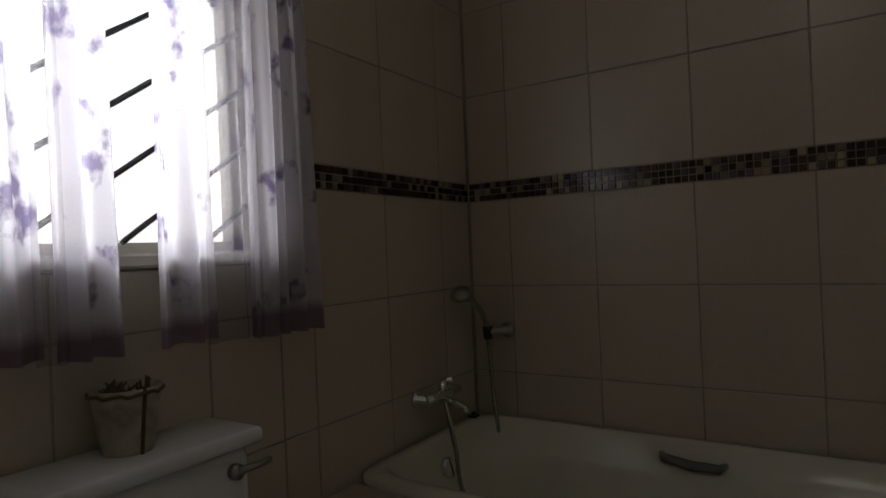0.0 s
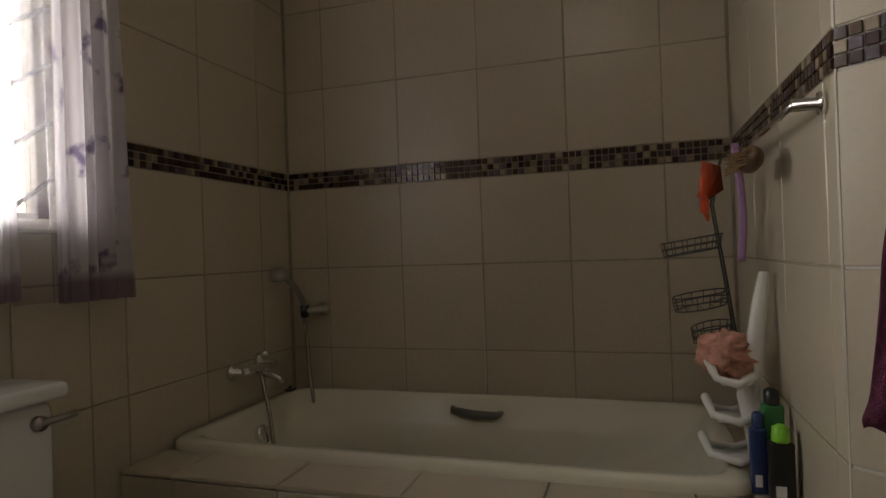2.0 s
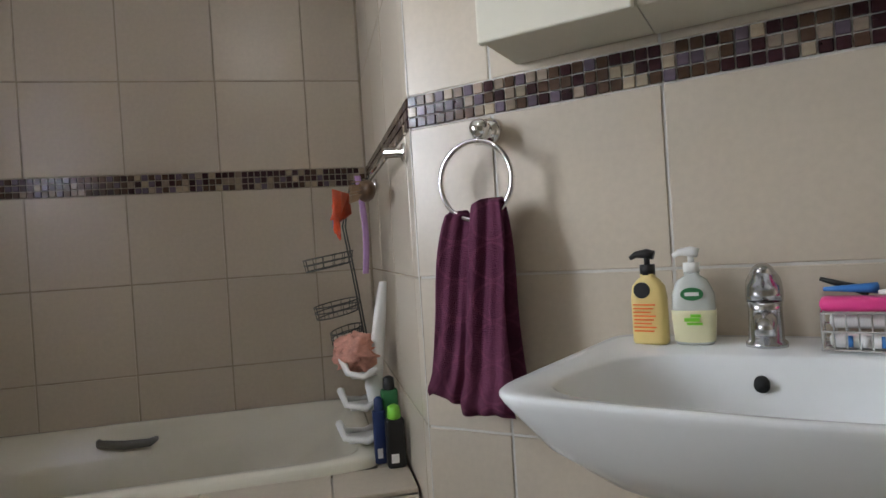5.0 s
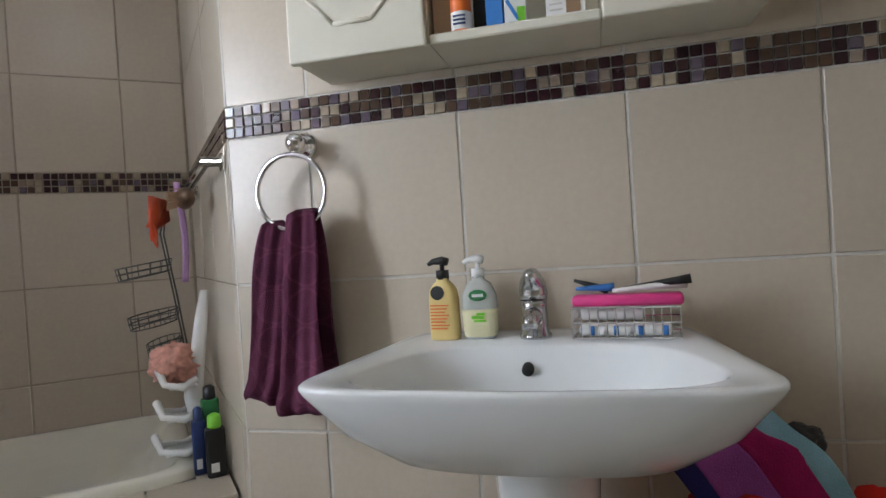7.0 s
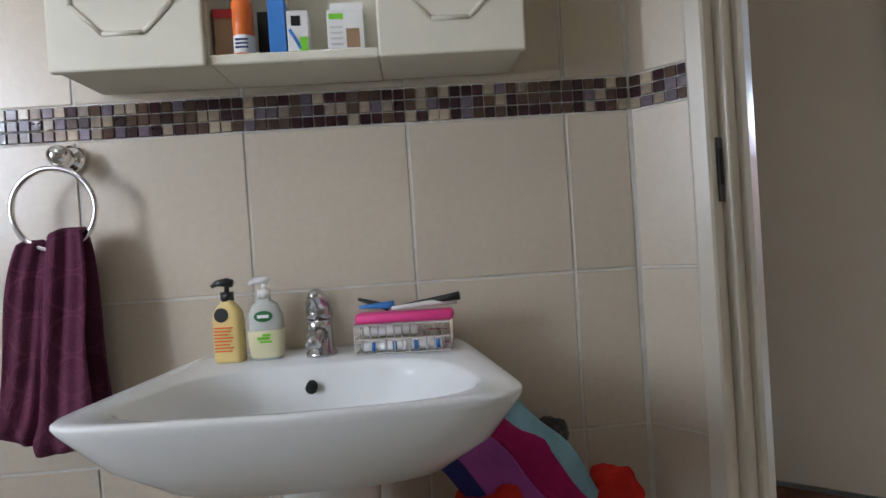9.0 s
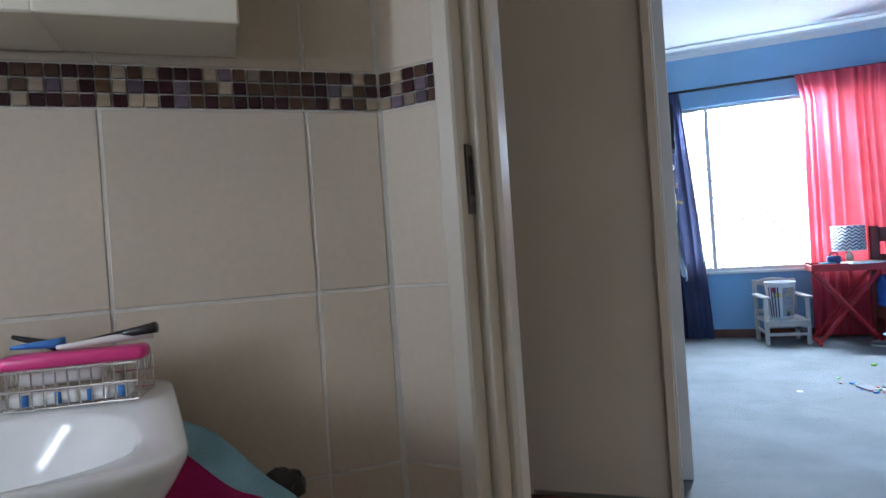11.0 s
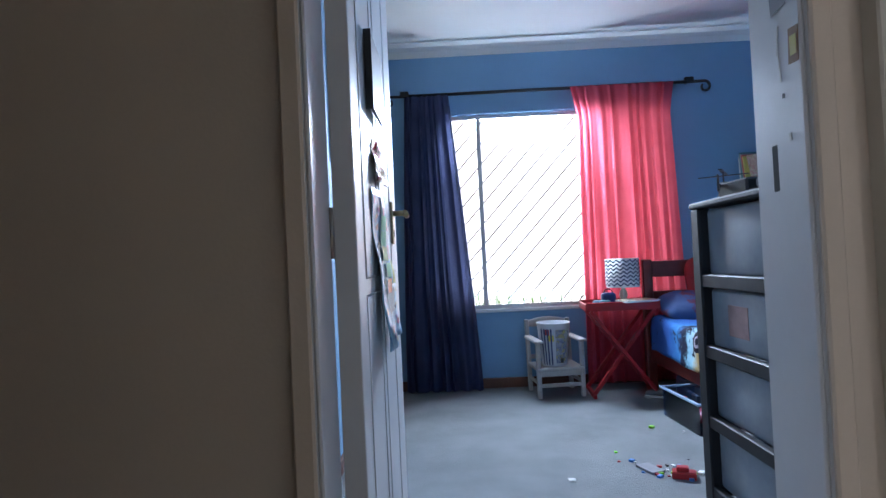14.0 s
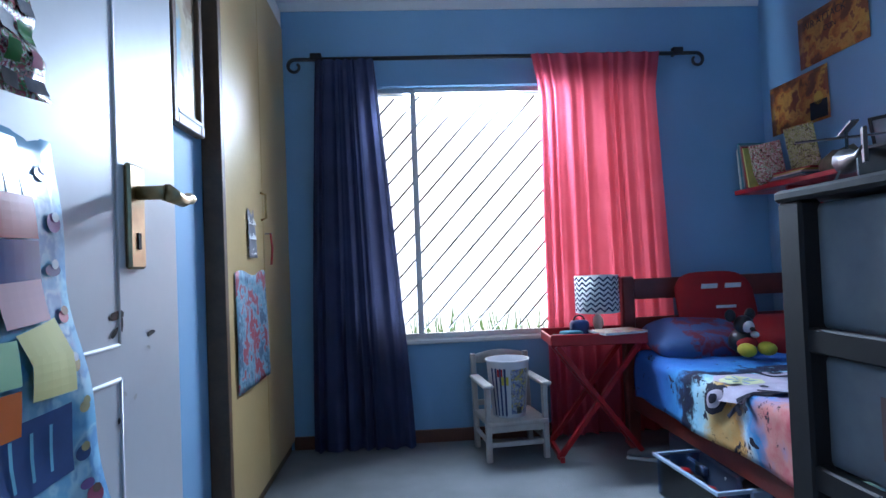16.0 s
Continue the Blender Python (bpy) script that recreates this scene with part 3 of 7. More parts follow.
def bath_curtains():
    fab, thin = bath_curtain_material("lilac_flower_voile", 0.10), bath_curtain_material("single_layer_voile", 0.72)
    panels = (((0.62, 0.985, 0.91, 4, 5, fab), (0.975, 1.025, 0.90, 1, 6, thin), (1.012, 1.105, 0.90, 2, 4, fab)),
              ((1.195, 1.325, 0.90, 2, 8, fab), (1.315, 1.455, 0.89, 2, 2, thin), (1.445, 1.615, 0.885, 4, 3, fab)))
    for folds in panels:
        r = root("curtain", pose(0.40, 0, 0), "sheer white curtain with lilac flowers, hem painted darker below the window light", "curtain", "bathroom curtains")
        for a, b, z, n, seed, material in folds:
            deep = 0.012 if material == thin else 0.026
            bm = sheet(bmesh.new(), pleats(a, b, z, 2.18, n, deep, 0.16 if b - a < 0.2 else 0.05, 0.012, seed), 50, 30)
            part("bunched_fold" if material == fab else "sheer_fold", bm, material, r, "", True)
    bm = bmesh.new()
    tube(bm, [(0.40, 0.5, 2.17), (0.40, 1.72, 2.17)], 0.011, 12)
    tube(bm, [(0.335, 0.56, 2.17), (0.40, 0.56, 2.17)], 0.009, 8)
    tube(bm, [(0.335, 1.68, 2.17), (0.40, 1.68, 2.17)], 0.009, 8)
    tagged(mesh_ob("curtain_rod", bm, STEEL, None, True), "thin metal curtain rod above the window", "curtain rod")


# ---- basin ----
def wash_basin():
    r = root("wash_basin", DIAG @ pose(0.697, 0, -0.007), "white ceramic wash basin on a pedestal", "basin")

    def lp(f, e, z, dy=0.0, bowl=None):
        out = []
        for k in range(64):
            a = 2 * math.pi * k / 64
            c, s = math.cos(a), math.sin(a)
            if bowl:
                ty = math.copysign(abs(s) ** 0.6, s)
                wide = bowl[0] * (1 - 0.17 * ty)
                out.append((wide * math.copysign(abs(c) ** 0.55, c), bowl[2] + bowl[1] * ty - 0.02 * max(0, -ty) * (1 - c * c), z))
                continue
            yy = -0.24 + 0.236 * math.copysign(abs(s) ** e, s)
            t = min(1, max(0, (-yy - 0.02) / 0.4))
            w = 0.262 + 0.050 * t
            xx = w * math.copysign(abs(c) ** e, c)
            bow = 0.028 * (1 - (xx / 0.31) ** 2) * max(0, (-yy - 0.3) / 0.18)
            out.append((xx * f, (yy - bow + 0.2) * f - 0.2 + dy, z))
        return out

    bm = bmesh.new()
    rings(bm, [lp(0.36, 0.7, 0.64, 0.02), lp(0.5, 0.62, 0.655, 0.02), lp(0.74, 0.5, 0.69), lp(0.90, 0.36, 0.74), lp(0.965, 0.24, 0.782), lp(0.992, 0.17, 0.803), lp(1.0, 0.15, 0.812), lp(0.998, 0.15, 0.8165), lp(0.988, 0.15, 0.8185),
               lp(0.94, 0.17, 0.817), lp(0, 0, 0.815, 0, (0.248, 0.150, -0.305)), lp(0, 0, 0.811, 0, (0.242, 0.146, -0.305)), lp(0, 0, 0.798, 0, (0.234, 0.140, -0.303)), lp(0, 0, 0.755, 0, (0.196, 0.118, -0.29)), lp(0, 0, 0.70, 0, (0.12, 0.075, -0.27)), lp(0, 0, 0.68, 0, (0.03, 0.03, -0.26))])
    part("basin_bowl", bm, CERAMIC, r, "", True)
    bm = bmesh.new()

    def ov(ax, ay, z):
        return [(ax * math.cos(2 * math.pi * k / 28), -0.17 + ay * math.sin(2 * math.pi * k / 28), z) for k in range(28)]
    rings(bm, [ov(0.105, 0.10, 0.007), ov(0.10, 0.095, 0.02), ov(0.082, 0.08, 0.1), ov(0.076, 0.075, 0.4), ov(0.09, 0.085, 0.62), ov(0.12, 0.11, 0.67)])
    part("pedestal", bm, CERAMIC, r, "", True)
    bm = bmesh.new()
    tube(bm, [(-0.022, -0.155, 0.778), (-0.022, -0.178, 0.774)], [0.0105, 0.0105], 16)
    part("overflow_hole", bm, DARKGAP, r, "dark round overflow hole", True)


def basin_tap():
    r = root("basin_tap", DIAG @ pose(0.683, -0.085, 0.808) @ Matrix.Scale(1.18, 4), "chrome single-lever basin tap", "tap")
    bm = bmesh.new()
    tube(bm, [(0, 0, 0), (0, 0, 0.006), (0, 0, 0.01), (0, -0.004, 0.05), (0, -0.006, 0.062)], [0.025, 0.025, 0.021, 0.02, 0.021], 18)
    part("body", bm, SATIN, r, "", True)
    bm = bmesh.new()
    tube(bm, [(0, -0.01, 0.035), (0, -0.05, 0.04), (0, -0.075, 0.034), (0, -0.078, 0.026)], [0.015, 0.013, 0.012, 0.011], 12)
    part("spout", bm, SATIN, r, "", True)
    bm = bmesh.new()
    tube(bm, [(0, -0.006, 0.06), (0, -0.004, 0.072), (0, -0.008, 0.086), (0, -0.022, 0.098), (0.0, -0.045, 0.102)], [0.0215, 0.0225, 0.021, 0.014, 0.007], 16)
    part("lever", bm, SATIN, r, "", True)


def pump_bottle(name, x, y, liquid, clear, label, turn):
    r = root(name, DIAG @ pose(x, y, 0.810, 0, 0, turn) @ Matrix.Scale(0.96, 4), label, "soap bottle")

    def lp(ax, ay, z, e=0.6):
        return [(ax * math.copysign(abs(math.cos(2 * math.pi * k / 28)) ** e, math.cos(2 * math.pi * k / 28)), ay * math.copysign(abs(math.sin(2 * math.pi * k / 28)) ** e, math.sin(2 * math.pi * k / 28)), z) for k in range(28)]
    prof = [(0.028, 0.017, 0), (0.03, 0.019, 0.004), (0.03, 0.019, 0.08), (0.027, 0.018, 0.1), (0.018, 0.014, 0.112), (0.012, 0.012, 0.116), (0.012, 0.012, 0.122)] if not clear else \
           [(0.028, 0.018, 0), (0.032, 0.02, 0.005), (0.035, 0.021, 0.05), (0.034, 0.02, 0.085), (0.024, 0.017, 0.108), (0.012, 0.012, 0.116), (0.012, 0.012, 0.122)]
    bm = rings(bmesh.new(), [lp(*p) for p in prof])
    part("bottle", bm, MILKY if clear else liquid, r, "", True)
    if clear:
        bm = rings(bmesh.new(), [lp(a + 0.0006, b + 0.0006, z, 0.6) for a, b, z in ((0.029, 0.0185, 0.003), (0.032, 0.02, 0.006), (0.035, 0.021, 0.05), (0.035, 0.0208, 0.058))])
        part("liquid", bm, liquid, r, "cream liquid soap filling half the bottle", True)
    cap = PAPERW if clear else BLACKPL
    bm = bmesh.new()
    tube(bm, [(0, 0, 0.12), (0, 0, 0.138)], 0.013, 16)
    tube(bm, [(0, 0, 0.138), (0, 0, 0.15)], 0.005, 10)
    tube(bm, [(0.012, 0, 0.154), (0, 0, 0.157), (-0.018, -0.004, 0.156), (-0.028, -0.006, 0.15)], [0.008, 0.009, 0.006, 0.004], 10)
    part("pump", bm, cap, r, "", True)
    if clear:
        bm = rings(bmesh.new(), [[(0.018 * math.cos(2 * math.pi * k / 20), yy, 0.086 + 0.011 * math.sin(2 * math.pi * k / 20)) for k in range(20)] for yy in (-0.0185, -0.0225)])
        part("badge", bm, GREEN, r, "dark green oval badge")
        part("badge_bar", boxes((-0.011, -0.0238, 0.083, 0.011, -0.0228, 0.089)), PAPERW, r)
        part("print", boxes((-0.014, -0.0235, 0.040, 0.010, -0.0215, 0.046), (-0.010, -0.0235, 0.034, 0.014, -0.0215, 0.038), (-0.004, -0.0235, 0.047, 0.012, -0.0215, 0.052)), LIME, r)
    else:
        bm = rings(bmesh.new(), [[(-0.006 + 0.014 * math.cos(2 * math.pi * k / 20), yy, 0.094 + 0.014 * math.sin(2 * math.pi * k / 20)) for k in range(20)] for yy in (-0.0165, -0.0205)])
        part("badge", bm, BLACKPL, r, "round black badge")
        rows = [(-0.022, -0.0215, 0.068 - 0.0065 * k, 0.016 - 0.004 * (k % 3), -0.0185, 0.0705 - 0.0065 * k) for k in range(8)]
        part("print", boxes(*rows), ORANGE, r, "small orange print lines")


def wire_basket():
    r = root("wire_basket", DIAG @ pose(0.845, -0.105, 0.810, 0, 0, -6), "chrome wire basket full of toothbrushes and tubes", "basket")
    w, d, h = 0.088, 0.045, 0.056
    bm = bmesh.new()
    for z in (0.004, 0.03, h):
        tube(bm, [(-w, -d, z), (w, -d, z), (w, d, z), (-w, d, z), (-w, -d, z)], 0.0018, 6)
    part("rim_wire", bm, CHROME, r)
    bm = bmesh.new()
    for k in range(13):
        x = -w + 2 * w * k / 12
        tube(bm, [(x, -d, h), (x, -d, 0.003), (x, d, 0.003), (x, d, h)], 0.0012, 5)
    for k in range(1, 6):
        y = -d + 2 * d * k / 6
        tube(bm, [(-w, y, h), (-w, y, 0.003), (w, y, 0.003), (w, y, h)], 0.0012, 5)
    part("wire_mesh", bm, CHROME, r)

    def item(name, rows, material, label, cat):
        tagged(mesh_ob(name, rows, material, r.matrix_basis, True), label, cat)
    item("toothpaste_tube", boxes((-0.08, -0.036, 0.006, 0.075, -0.005, 0.026), bev=0.008, seg=2), PAPERW, "white toothpaste tube lying in the basket", "tube")
    for k in range(7):
        item("toothpaste_stripe", boxes((-0.06 + 0.02 * k, -0.0375, 0.008, -0.052 + 0.02 * k, -0.0362, 0.024)), BLUEPL if k % 2 == 0 else PAPERW, "blue stripe printed along the tube", "label")
    item("travel_case", boxes((-0.09, -0.03, 0.056, 0.095, 0.012, 0.076), bev=0.007, seg=2), PINK, "pink plastic toothbrush case across the basket", "case")
    for k, (mt, a, b) in enumerate(((WHITEPL, (-0.02, -0.02, 0.083), (0.1, 0.01, 0.089)), (BLACKPL, (0.0, 0.01, 0.084), (0.108, -0.005, 0.098)), (BLUEPL, (-0.085, 0.0, 0.086), (-0.02, 0.015, 0.086)), (BLACKPL, (-0.09, 0.02, 0.1), (-0.03, 0.02, 0.08)))):
        bm = bmesh.new()
        a, b = Vector(a), Vector(b)
        tube(bm, [a, a.lerp(b, 0.3), a.lerp(b, 0.8), b], [0.003, 0.0045, 0.007, 0.0085], 9)
        item("toothbrush", bm, mt, ("white", "black", "blue", "black")[k] + " toothbrush lying on the basket", "toothbrush")
    item("tube_pack", boxes((-0.08, 0.0, 0.028, 0.03, 0.035, 0.05), bev=0.007, seg=2), PAPERW, "white cosmetic tube in the basket", "tube")


def wall_cabinet():
    r = root("wall_cabinet", DIAG, "white wall cabinet with two routed doors and an open shelf", "cabinet")
    x0, xa, xb, x1, z0, z1, d = 0.265, 0.535, 0.832, 1.097, 1.345, 1.93, -0.16
    part("body", boxes((x0 + 0.004, d, z0 + 0.006, xa - 0.001, -0.002, z1), (xb + 0.001, d, z0 + 0.006, x1 - 0.004, -0.002, z1)), CABINET, r)
    part("shelf_board", boxes((xa, d - 0.004, z0 + 0.004, xb, -0.002, z0 + 0.022), bev=0.003), CABINET, r)
    part("back_panel", boxes((xa, -0.012, z0 + 0.022, xb, -0.002, z1 - 0.018)), CABINET, r)
    part("top_board", boxes((xa, d, z1 - 0.018, xb, -0.002, z1)), CABINET, r)
    part("middle_shelf", boxes((xa, d + 0.01, z0 + 0.28, xb, -0.012, z0 + 0.296)), CABINET, r)
    for a, b in ((x0, xa - 0.004), (xb + 0.002, x1)):
        door = part("door", boxes((a, d - 0.018, z0, b, d, z1), bev=0.004, seg=2), CABINET, r)
        ax, bx, az, bz, c = a + 0.045, b - 0.05, z0 + 0.062, z1 - 0.062, 0.05
        pts = [(ax + c, az), (bx - c, az), (bx, az + c), (bx, bz - c), (bx - c, bz), (ax + c, bz), (ax, bz - c), (ax, az + c), (ax + c, az), (bx - c, az)]
        bm = bmesh.new()
        for p, q in zip(pts[:8], pts[1:9]):
            tube(bm, [(p[0], d - 0.0185, p[1]), (q[0], d - 0.0185, q[1])], 0.0045, 6)
        part("moulding", bm, CABINET, door, "raised octagonal moulding", True)


def cabinet_items():
    z = 1.368
    rows = (("medicine_box", 0.522 + 0.018, 0.035, 0.05, 0.085, CARD, "small box with a red top on the cabinet shelf"), ("dark_carton", 0.605, 0.04, 0.07, 0.10, BLACKPL, "dark carton at the back of the shelf"),
            ("tall_box", 0.637, 0.030, 0.05, 0.14, BLUEPL, "tall blue medicine box"), ("pill_box", 0.670, 0.038, 0.045, 0.078, PAPERW, "white medicine box with a green corner"), ("opened_box", 0.742, 0.066, 0.05, 0.075, PAPERW, "white carton with its flap open"))
    for name, x, w, dp, h, material, label in rows:
        r = root(name, DIAG @ pose(x, -0.145 if name != "dark_carton" else -0.09, z, 0, 0, random.uniform(-4, 4)), label, "box")
        part("carton", boxes((0, 0, 0, w, dp, h), bev=0.0012), material, r)
        if name == "pill_box":
            part("print", boxes((0.008, -0.0012, 0.05, 0.024, -0.0002, 0.068)), BLACKPL, r, "black bar code")
            part("stripe", boxes((0.022, -0.0012, 0.004, 0.036, -0.0002, 0.03)), LIME, r, "green corner print")
            bm = boxes((-0.003, -0.0012, -0.02, 0.003, -0.0002, 0.02))
            bmesh.ops.transform(bm, matrix=pose(0.014, 0, 0.026, 0, -28, 0), verts=bm.verts)
            part("stripe", bm, BLUEPL, r, "slanted blue stripe")
        if name == "opened_box":
            part("flap", boxes((0.002, 0.045, h, 0.064, 0.0465, h + 0.03)), PAPERW, r)
            part("print", boxes((0.004, -0.0012, 0.058, 0.03, -0.0002, 0.068)), LIME, r, "green print")
            for q in range(4):
                part("print_line", boxes((0.006, -0.0012, 0.012 + q * 0.01, 0.028, -0.0002, 0.015 + q * 0.01)), GROUT, r)
            part("print", boxes((0.034, -0.0012, 0.006, 0.058, -0.0002, 0.04)), CARD, r, "brown picture print")
        if name == "medicine_box":
            part("lid", boxes((-0.001, -0.001, 0.07, 0.036, 0.051, 0.086)), REDPAINT, r, "red top")
        if name == "tall_box":
            part("band", boxes((-0.0008, -0.0012, 0.1, 0.0308, 0.051, 0.115)), PAPERW, r, "pale band")
    r = root("spray_can", DIAG @ pose(0.590, -0.135, z), "orange spray can with a white label", "can")
    bm = lathe(bmesh.new(), [(0.018, 0), (0.019, 0.003), (0.019, 0.075), (0.0185, 0.098), (0.014, 0.105), (0.001, 0.106)], 22)
    part("can", bm, ORANGE, r, "", True)
    bm = lathe(bmesh.new(), [(0.0194, 0.004), (0.0194, 0.036)], 22, cap=False)
    part("label_band", bm, PAPERW, r, "white label", True)
    for q in range(3):
        part("print_line", boxes((-0.011, -0.0205, 0.012 + 0.007 * q, 0.011, -0.0165, 0.015 + 0.007 * q)), NAVYPL, r)


def towel_ring():
    r = root("towel_ring", DIAG @ pose(0.198, 0, 1.225), "chrome towel ring on the tiled wall", "towel ring")
    bm = lathe(bmesh.new(), [(0.028, 0.0), (0.028, 0.006), (0.02, 0.012), (0.012, 0.02), (0.012, 0.032)], 22)
    bmesh.ops.transform(bm, matrix=pose(0, 0, 0, 90, 0, 0), verts=bm.verts)
    part("wall_plate", bm, CHROME, r, "", True)
    bm = bmesh.new()
    bmesh.ops.create_uvsphere(bm, u_segments=20, v_segments=12, radius=0.021, matrix=pose(0, -0.048, 0))
    tube(bm, [(0, -0.05, -0.012), (0, -0.055, -0.03)], 0.009, 10)
    part("knob", bm, CHROME, r, "", True)
    bm = bmesh.new()
    tube(bm, arc((-0.011, -0.058, -0.103), 0.079, 0, 360, 56), 0.0055, 10, cap=False)
    part("ring", bm, CHROME, r, "", True)


def towel_material():
    """Plum terry with a column of rings woven in a paler thread."""
    m = mat("plum_ring_terry", (0.135, 0.038, 0.074), 0.95, 0, 0.4, 9, 0.9, 380, (0.085, 0.020, 0.046), spec=0.15)
    n, l = m.node_tree.nodes, m.node_tree.links

    def calc(op, a, b=0.0):
        q = n.new("ShaderNodeMath")
        q.operation = op
        for k, v in enumerate((a, b)):
            if isinstance(v, (int, float)):
                q.inputs[k].default_value = v
            else:
                l.new(v, q.inputs[k])
        return q.outputs[0]
    co, sep = n.new("ShaderNodeTexCoord"), n.new("ShaderNodeSeparateXYZ")
    l.new(co.outputs["Object"], sep.inputs[0])
    zz = calc("SUBTRACT", calc("FRACT", calc("MULTIPLY", sep.outputs["Z"], 13.0)), 0.5)
    xx = calc("SUBTRACT", calc("FRACT", calc("ADD", calc("MULTIPLY", sep.outputs["X"], 12.0), 0.05)), 0.5)
    d = calc("SQRT", calc("ADD", calc("MULTIPLY", zz, zz), calc("MULTIPLY", xx, xx)))
    ring = calc("MULTIPLY", calc("COMPARE", d, 0.46), 0.32)
    ring.node.inputs[0].links[0].from_node.inputs[2].default_value = 0.035
    hsv = [q for q in n if q.bl_idname == "ShaderNodeHueSaturation"][0]
    mix = n.new("ShaderNodeMixRGB")
    mix.inputs[2].default_value = (0.20, 0.055, 0.10, 1)
    l.new(ring, mix.inputs[0])
    l.new(hsv.outputs[0], mix.inputs[1])
    l.new(mix.outputs[0], n["Principled BSDF"].inputs["Base Color"])
    return m


def hand_towel():
    """A towel pulled through the ring: a flat lobe, a deep crease and a fuller lobe in front."""
    def fn(u, v):
        # u across, v from hem to hem over the ring
        s = abs(v - 0.5) * 2
        front = v < 0.5
        x = (u - 0.5) * (0.118 + 0.070 * s ** 0.6 + 0.006 * math.sin(s * 8)) - 0.012 * s - 0.008
        lobe = 1 / (1 + math.exp(-(u - 0.46 + 0.08 * s) * 26))
        z = 1.066 - 0.392 * s + 0.020 * lobe * (1 - s) - 0.016 * (u - 0.4) * s - 0.022 * math.exp(-((u - 0.44) / 0.06) ** 2) * (1 - s)
        z += 0.016 * math.exp(-((u - 0.05) / 0.10) ** 2) * s ** 6 + 0.006 * math.sin(u * 9) * s ** 3
        crease = math.exp(-((u - 0.44 + 0.10 * s) / 0.055) ** 2)
        soft = 0.006 * math.sin(u * 14 + 2.2 * s) + 0.004 * math.sin(u * 31 + 5 * s)
        roll = 0.014 * math.exp(-((s - 0.95) / 0.05) ** 2)
        y = -0.062 - 0.030 * s ** 0.5 - 0.022 * lobe * (0.5 + 0.5 * s) + 0.030 * crease * (0.35 + 0.65 * s) - soft - roll if front else -0.050 + 0.016 * s + 0.3 * soft
        return (x, min(y, -0.022), z)
    bm = sheet(bmesh.new(), fn, 64, 96, 0.006)
    ob = mesh_ob("hand_towel", bm, towel_material(), DIAG @ pose(0.189, 0, 0), True)
    tagged(ob, "plum terry hand towel with woven rings hanging through the ring", "towel")


def laundry():
    r = root("laundry_basket", DIAG @ pose(1.13, -0.20, 0), "dark laundry basket heaped beside the basin", "laundry basket")
    bm = lathe(bmesh.new(), [(0.15, 0), (0.155, 0.01), (0.175, 0.44), (0.18, 0.45), (0.172, 0.45), (0.15, 0.03)], 30)
    part("basket", bm, WOODBR, r, "", True)
    cols = (("turquoise_terry", (0.30, 0.55, 0.68)), ("magenta_terry", (0.42, 0.02, 0.14)), ("violet_terry", (0.40, 0.10, 0.42)), ("red_terry", (0.62, 0.03, 0.02)), ("navy_terry", (0.03, 0.03, 0.16)))
    ms = [mat(n, c, 0.95, 0, 0.25, 12, 0.8, 380, spec=0.1) for n, c in cols]
    # a striped beach towel slung over the heap
    pieces = ((0, 0.0, 0.085), (1, 0.085, 0.24), (2, 0.24, 0.40), (4, 0.40, 0.46))
    body = root("beach_towel", DIAG @ pose(0, 0, 0), "striped turquoise, magenta and violet towel slung over the laundry", "towel")
    for idx, a, b in pieces:
        def fn(u, v, a=a, b=b):
            w = a + (b - a) * v
            x = 0.93 + 0.38 * u - 0.17 * w + 0.02 * math.sin(u * 6 + w * 5)
            z = 0.755 - 0.37 * u - 0.26 * w + 0.045 * math.sin(u * 3.1) + 0.014 * math.sin(u * 13 + w * 16) + 0.010 * math.sin(w * 52 + u * 4) * (0.3 + u)
            y = -0.10 - 0.26 * w + 0.018 * math.sin(u * 9 + w * 12)
            return (x, y, z)
        part("stripe", sheet(bmesh.new(), fn, 40, 16, 0.008), ms[idx], body, "", True)
    def lump(name, c, rad, material, label, seed):
        bm = bmesh.new()
        bmesh.ops.create_icosphere(bm, subdivisions=4, radius=1)
        for v in bm.verts:
            k = 1 + 0.28 * noise.noise(v.co * 1.7 + Vector((seed, 0, 0))) + 0.12 * noise.noise(v.co * 4.5 + Vector((0, seed, 0)))
            v.co = Vector((c[0] + v.co.x * rad[0] * k, c[1] + v.co.y * rad[1] * k, c[2] + v.co.z * rad[2] * k))
        tagged(mesh_ob(name, bm, material, DIAG, True), label, "clothes")
    lump("crumpled_shirt", (1.235, -0.07, 0.49), (0.055, 0.04, 0.055), ms[3], "crumpled red shirt in the laundry heap", 2)
    lump("crumpled_shirt", (0.98, -0.2, 0.45), (0.09, 0.1, 0.12), ms[3], "crumpled red shirt hanging out of the heap", 5)
    lump("crumpled_trousers", (1.03, -0.27, 0.40), (0.12, 0.10, 0.10), ms[4], "crumpled navy trousers in the laundry heap", 7)
    lump("dark_sock", (1.12, -0.07, 0.62), (0.035, 0.03, 0.03), BLACKPL, "small black sock on the laundry heap", 9)


# ---- things at the end of the bath ----
def end_rail():
    r = root("towel_rail", pose(2.058, 1.56, 1.22), "chrome rail along the end wall of the bath", "rail")
    bm = bmesh.new()
    tube(bm, [(-0.045, 0.0, 0), (-0.045, 0.66, 0)], 0.007, 10)
    part("bar", bm, CHROME, r, "", True)
    for y in (0.0, 0.66):
        bm = bmesh.new()
        tube(bm, [(0, y, 0), (-0.008, y, 0), (-0.01, y, 0), (-0.05, y, 0)], [0.022, 0.02, 0.011, 0.012], 14)
        part("post", bm, CHROME, r, "", True)


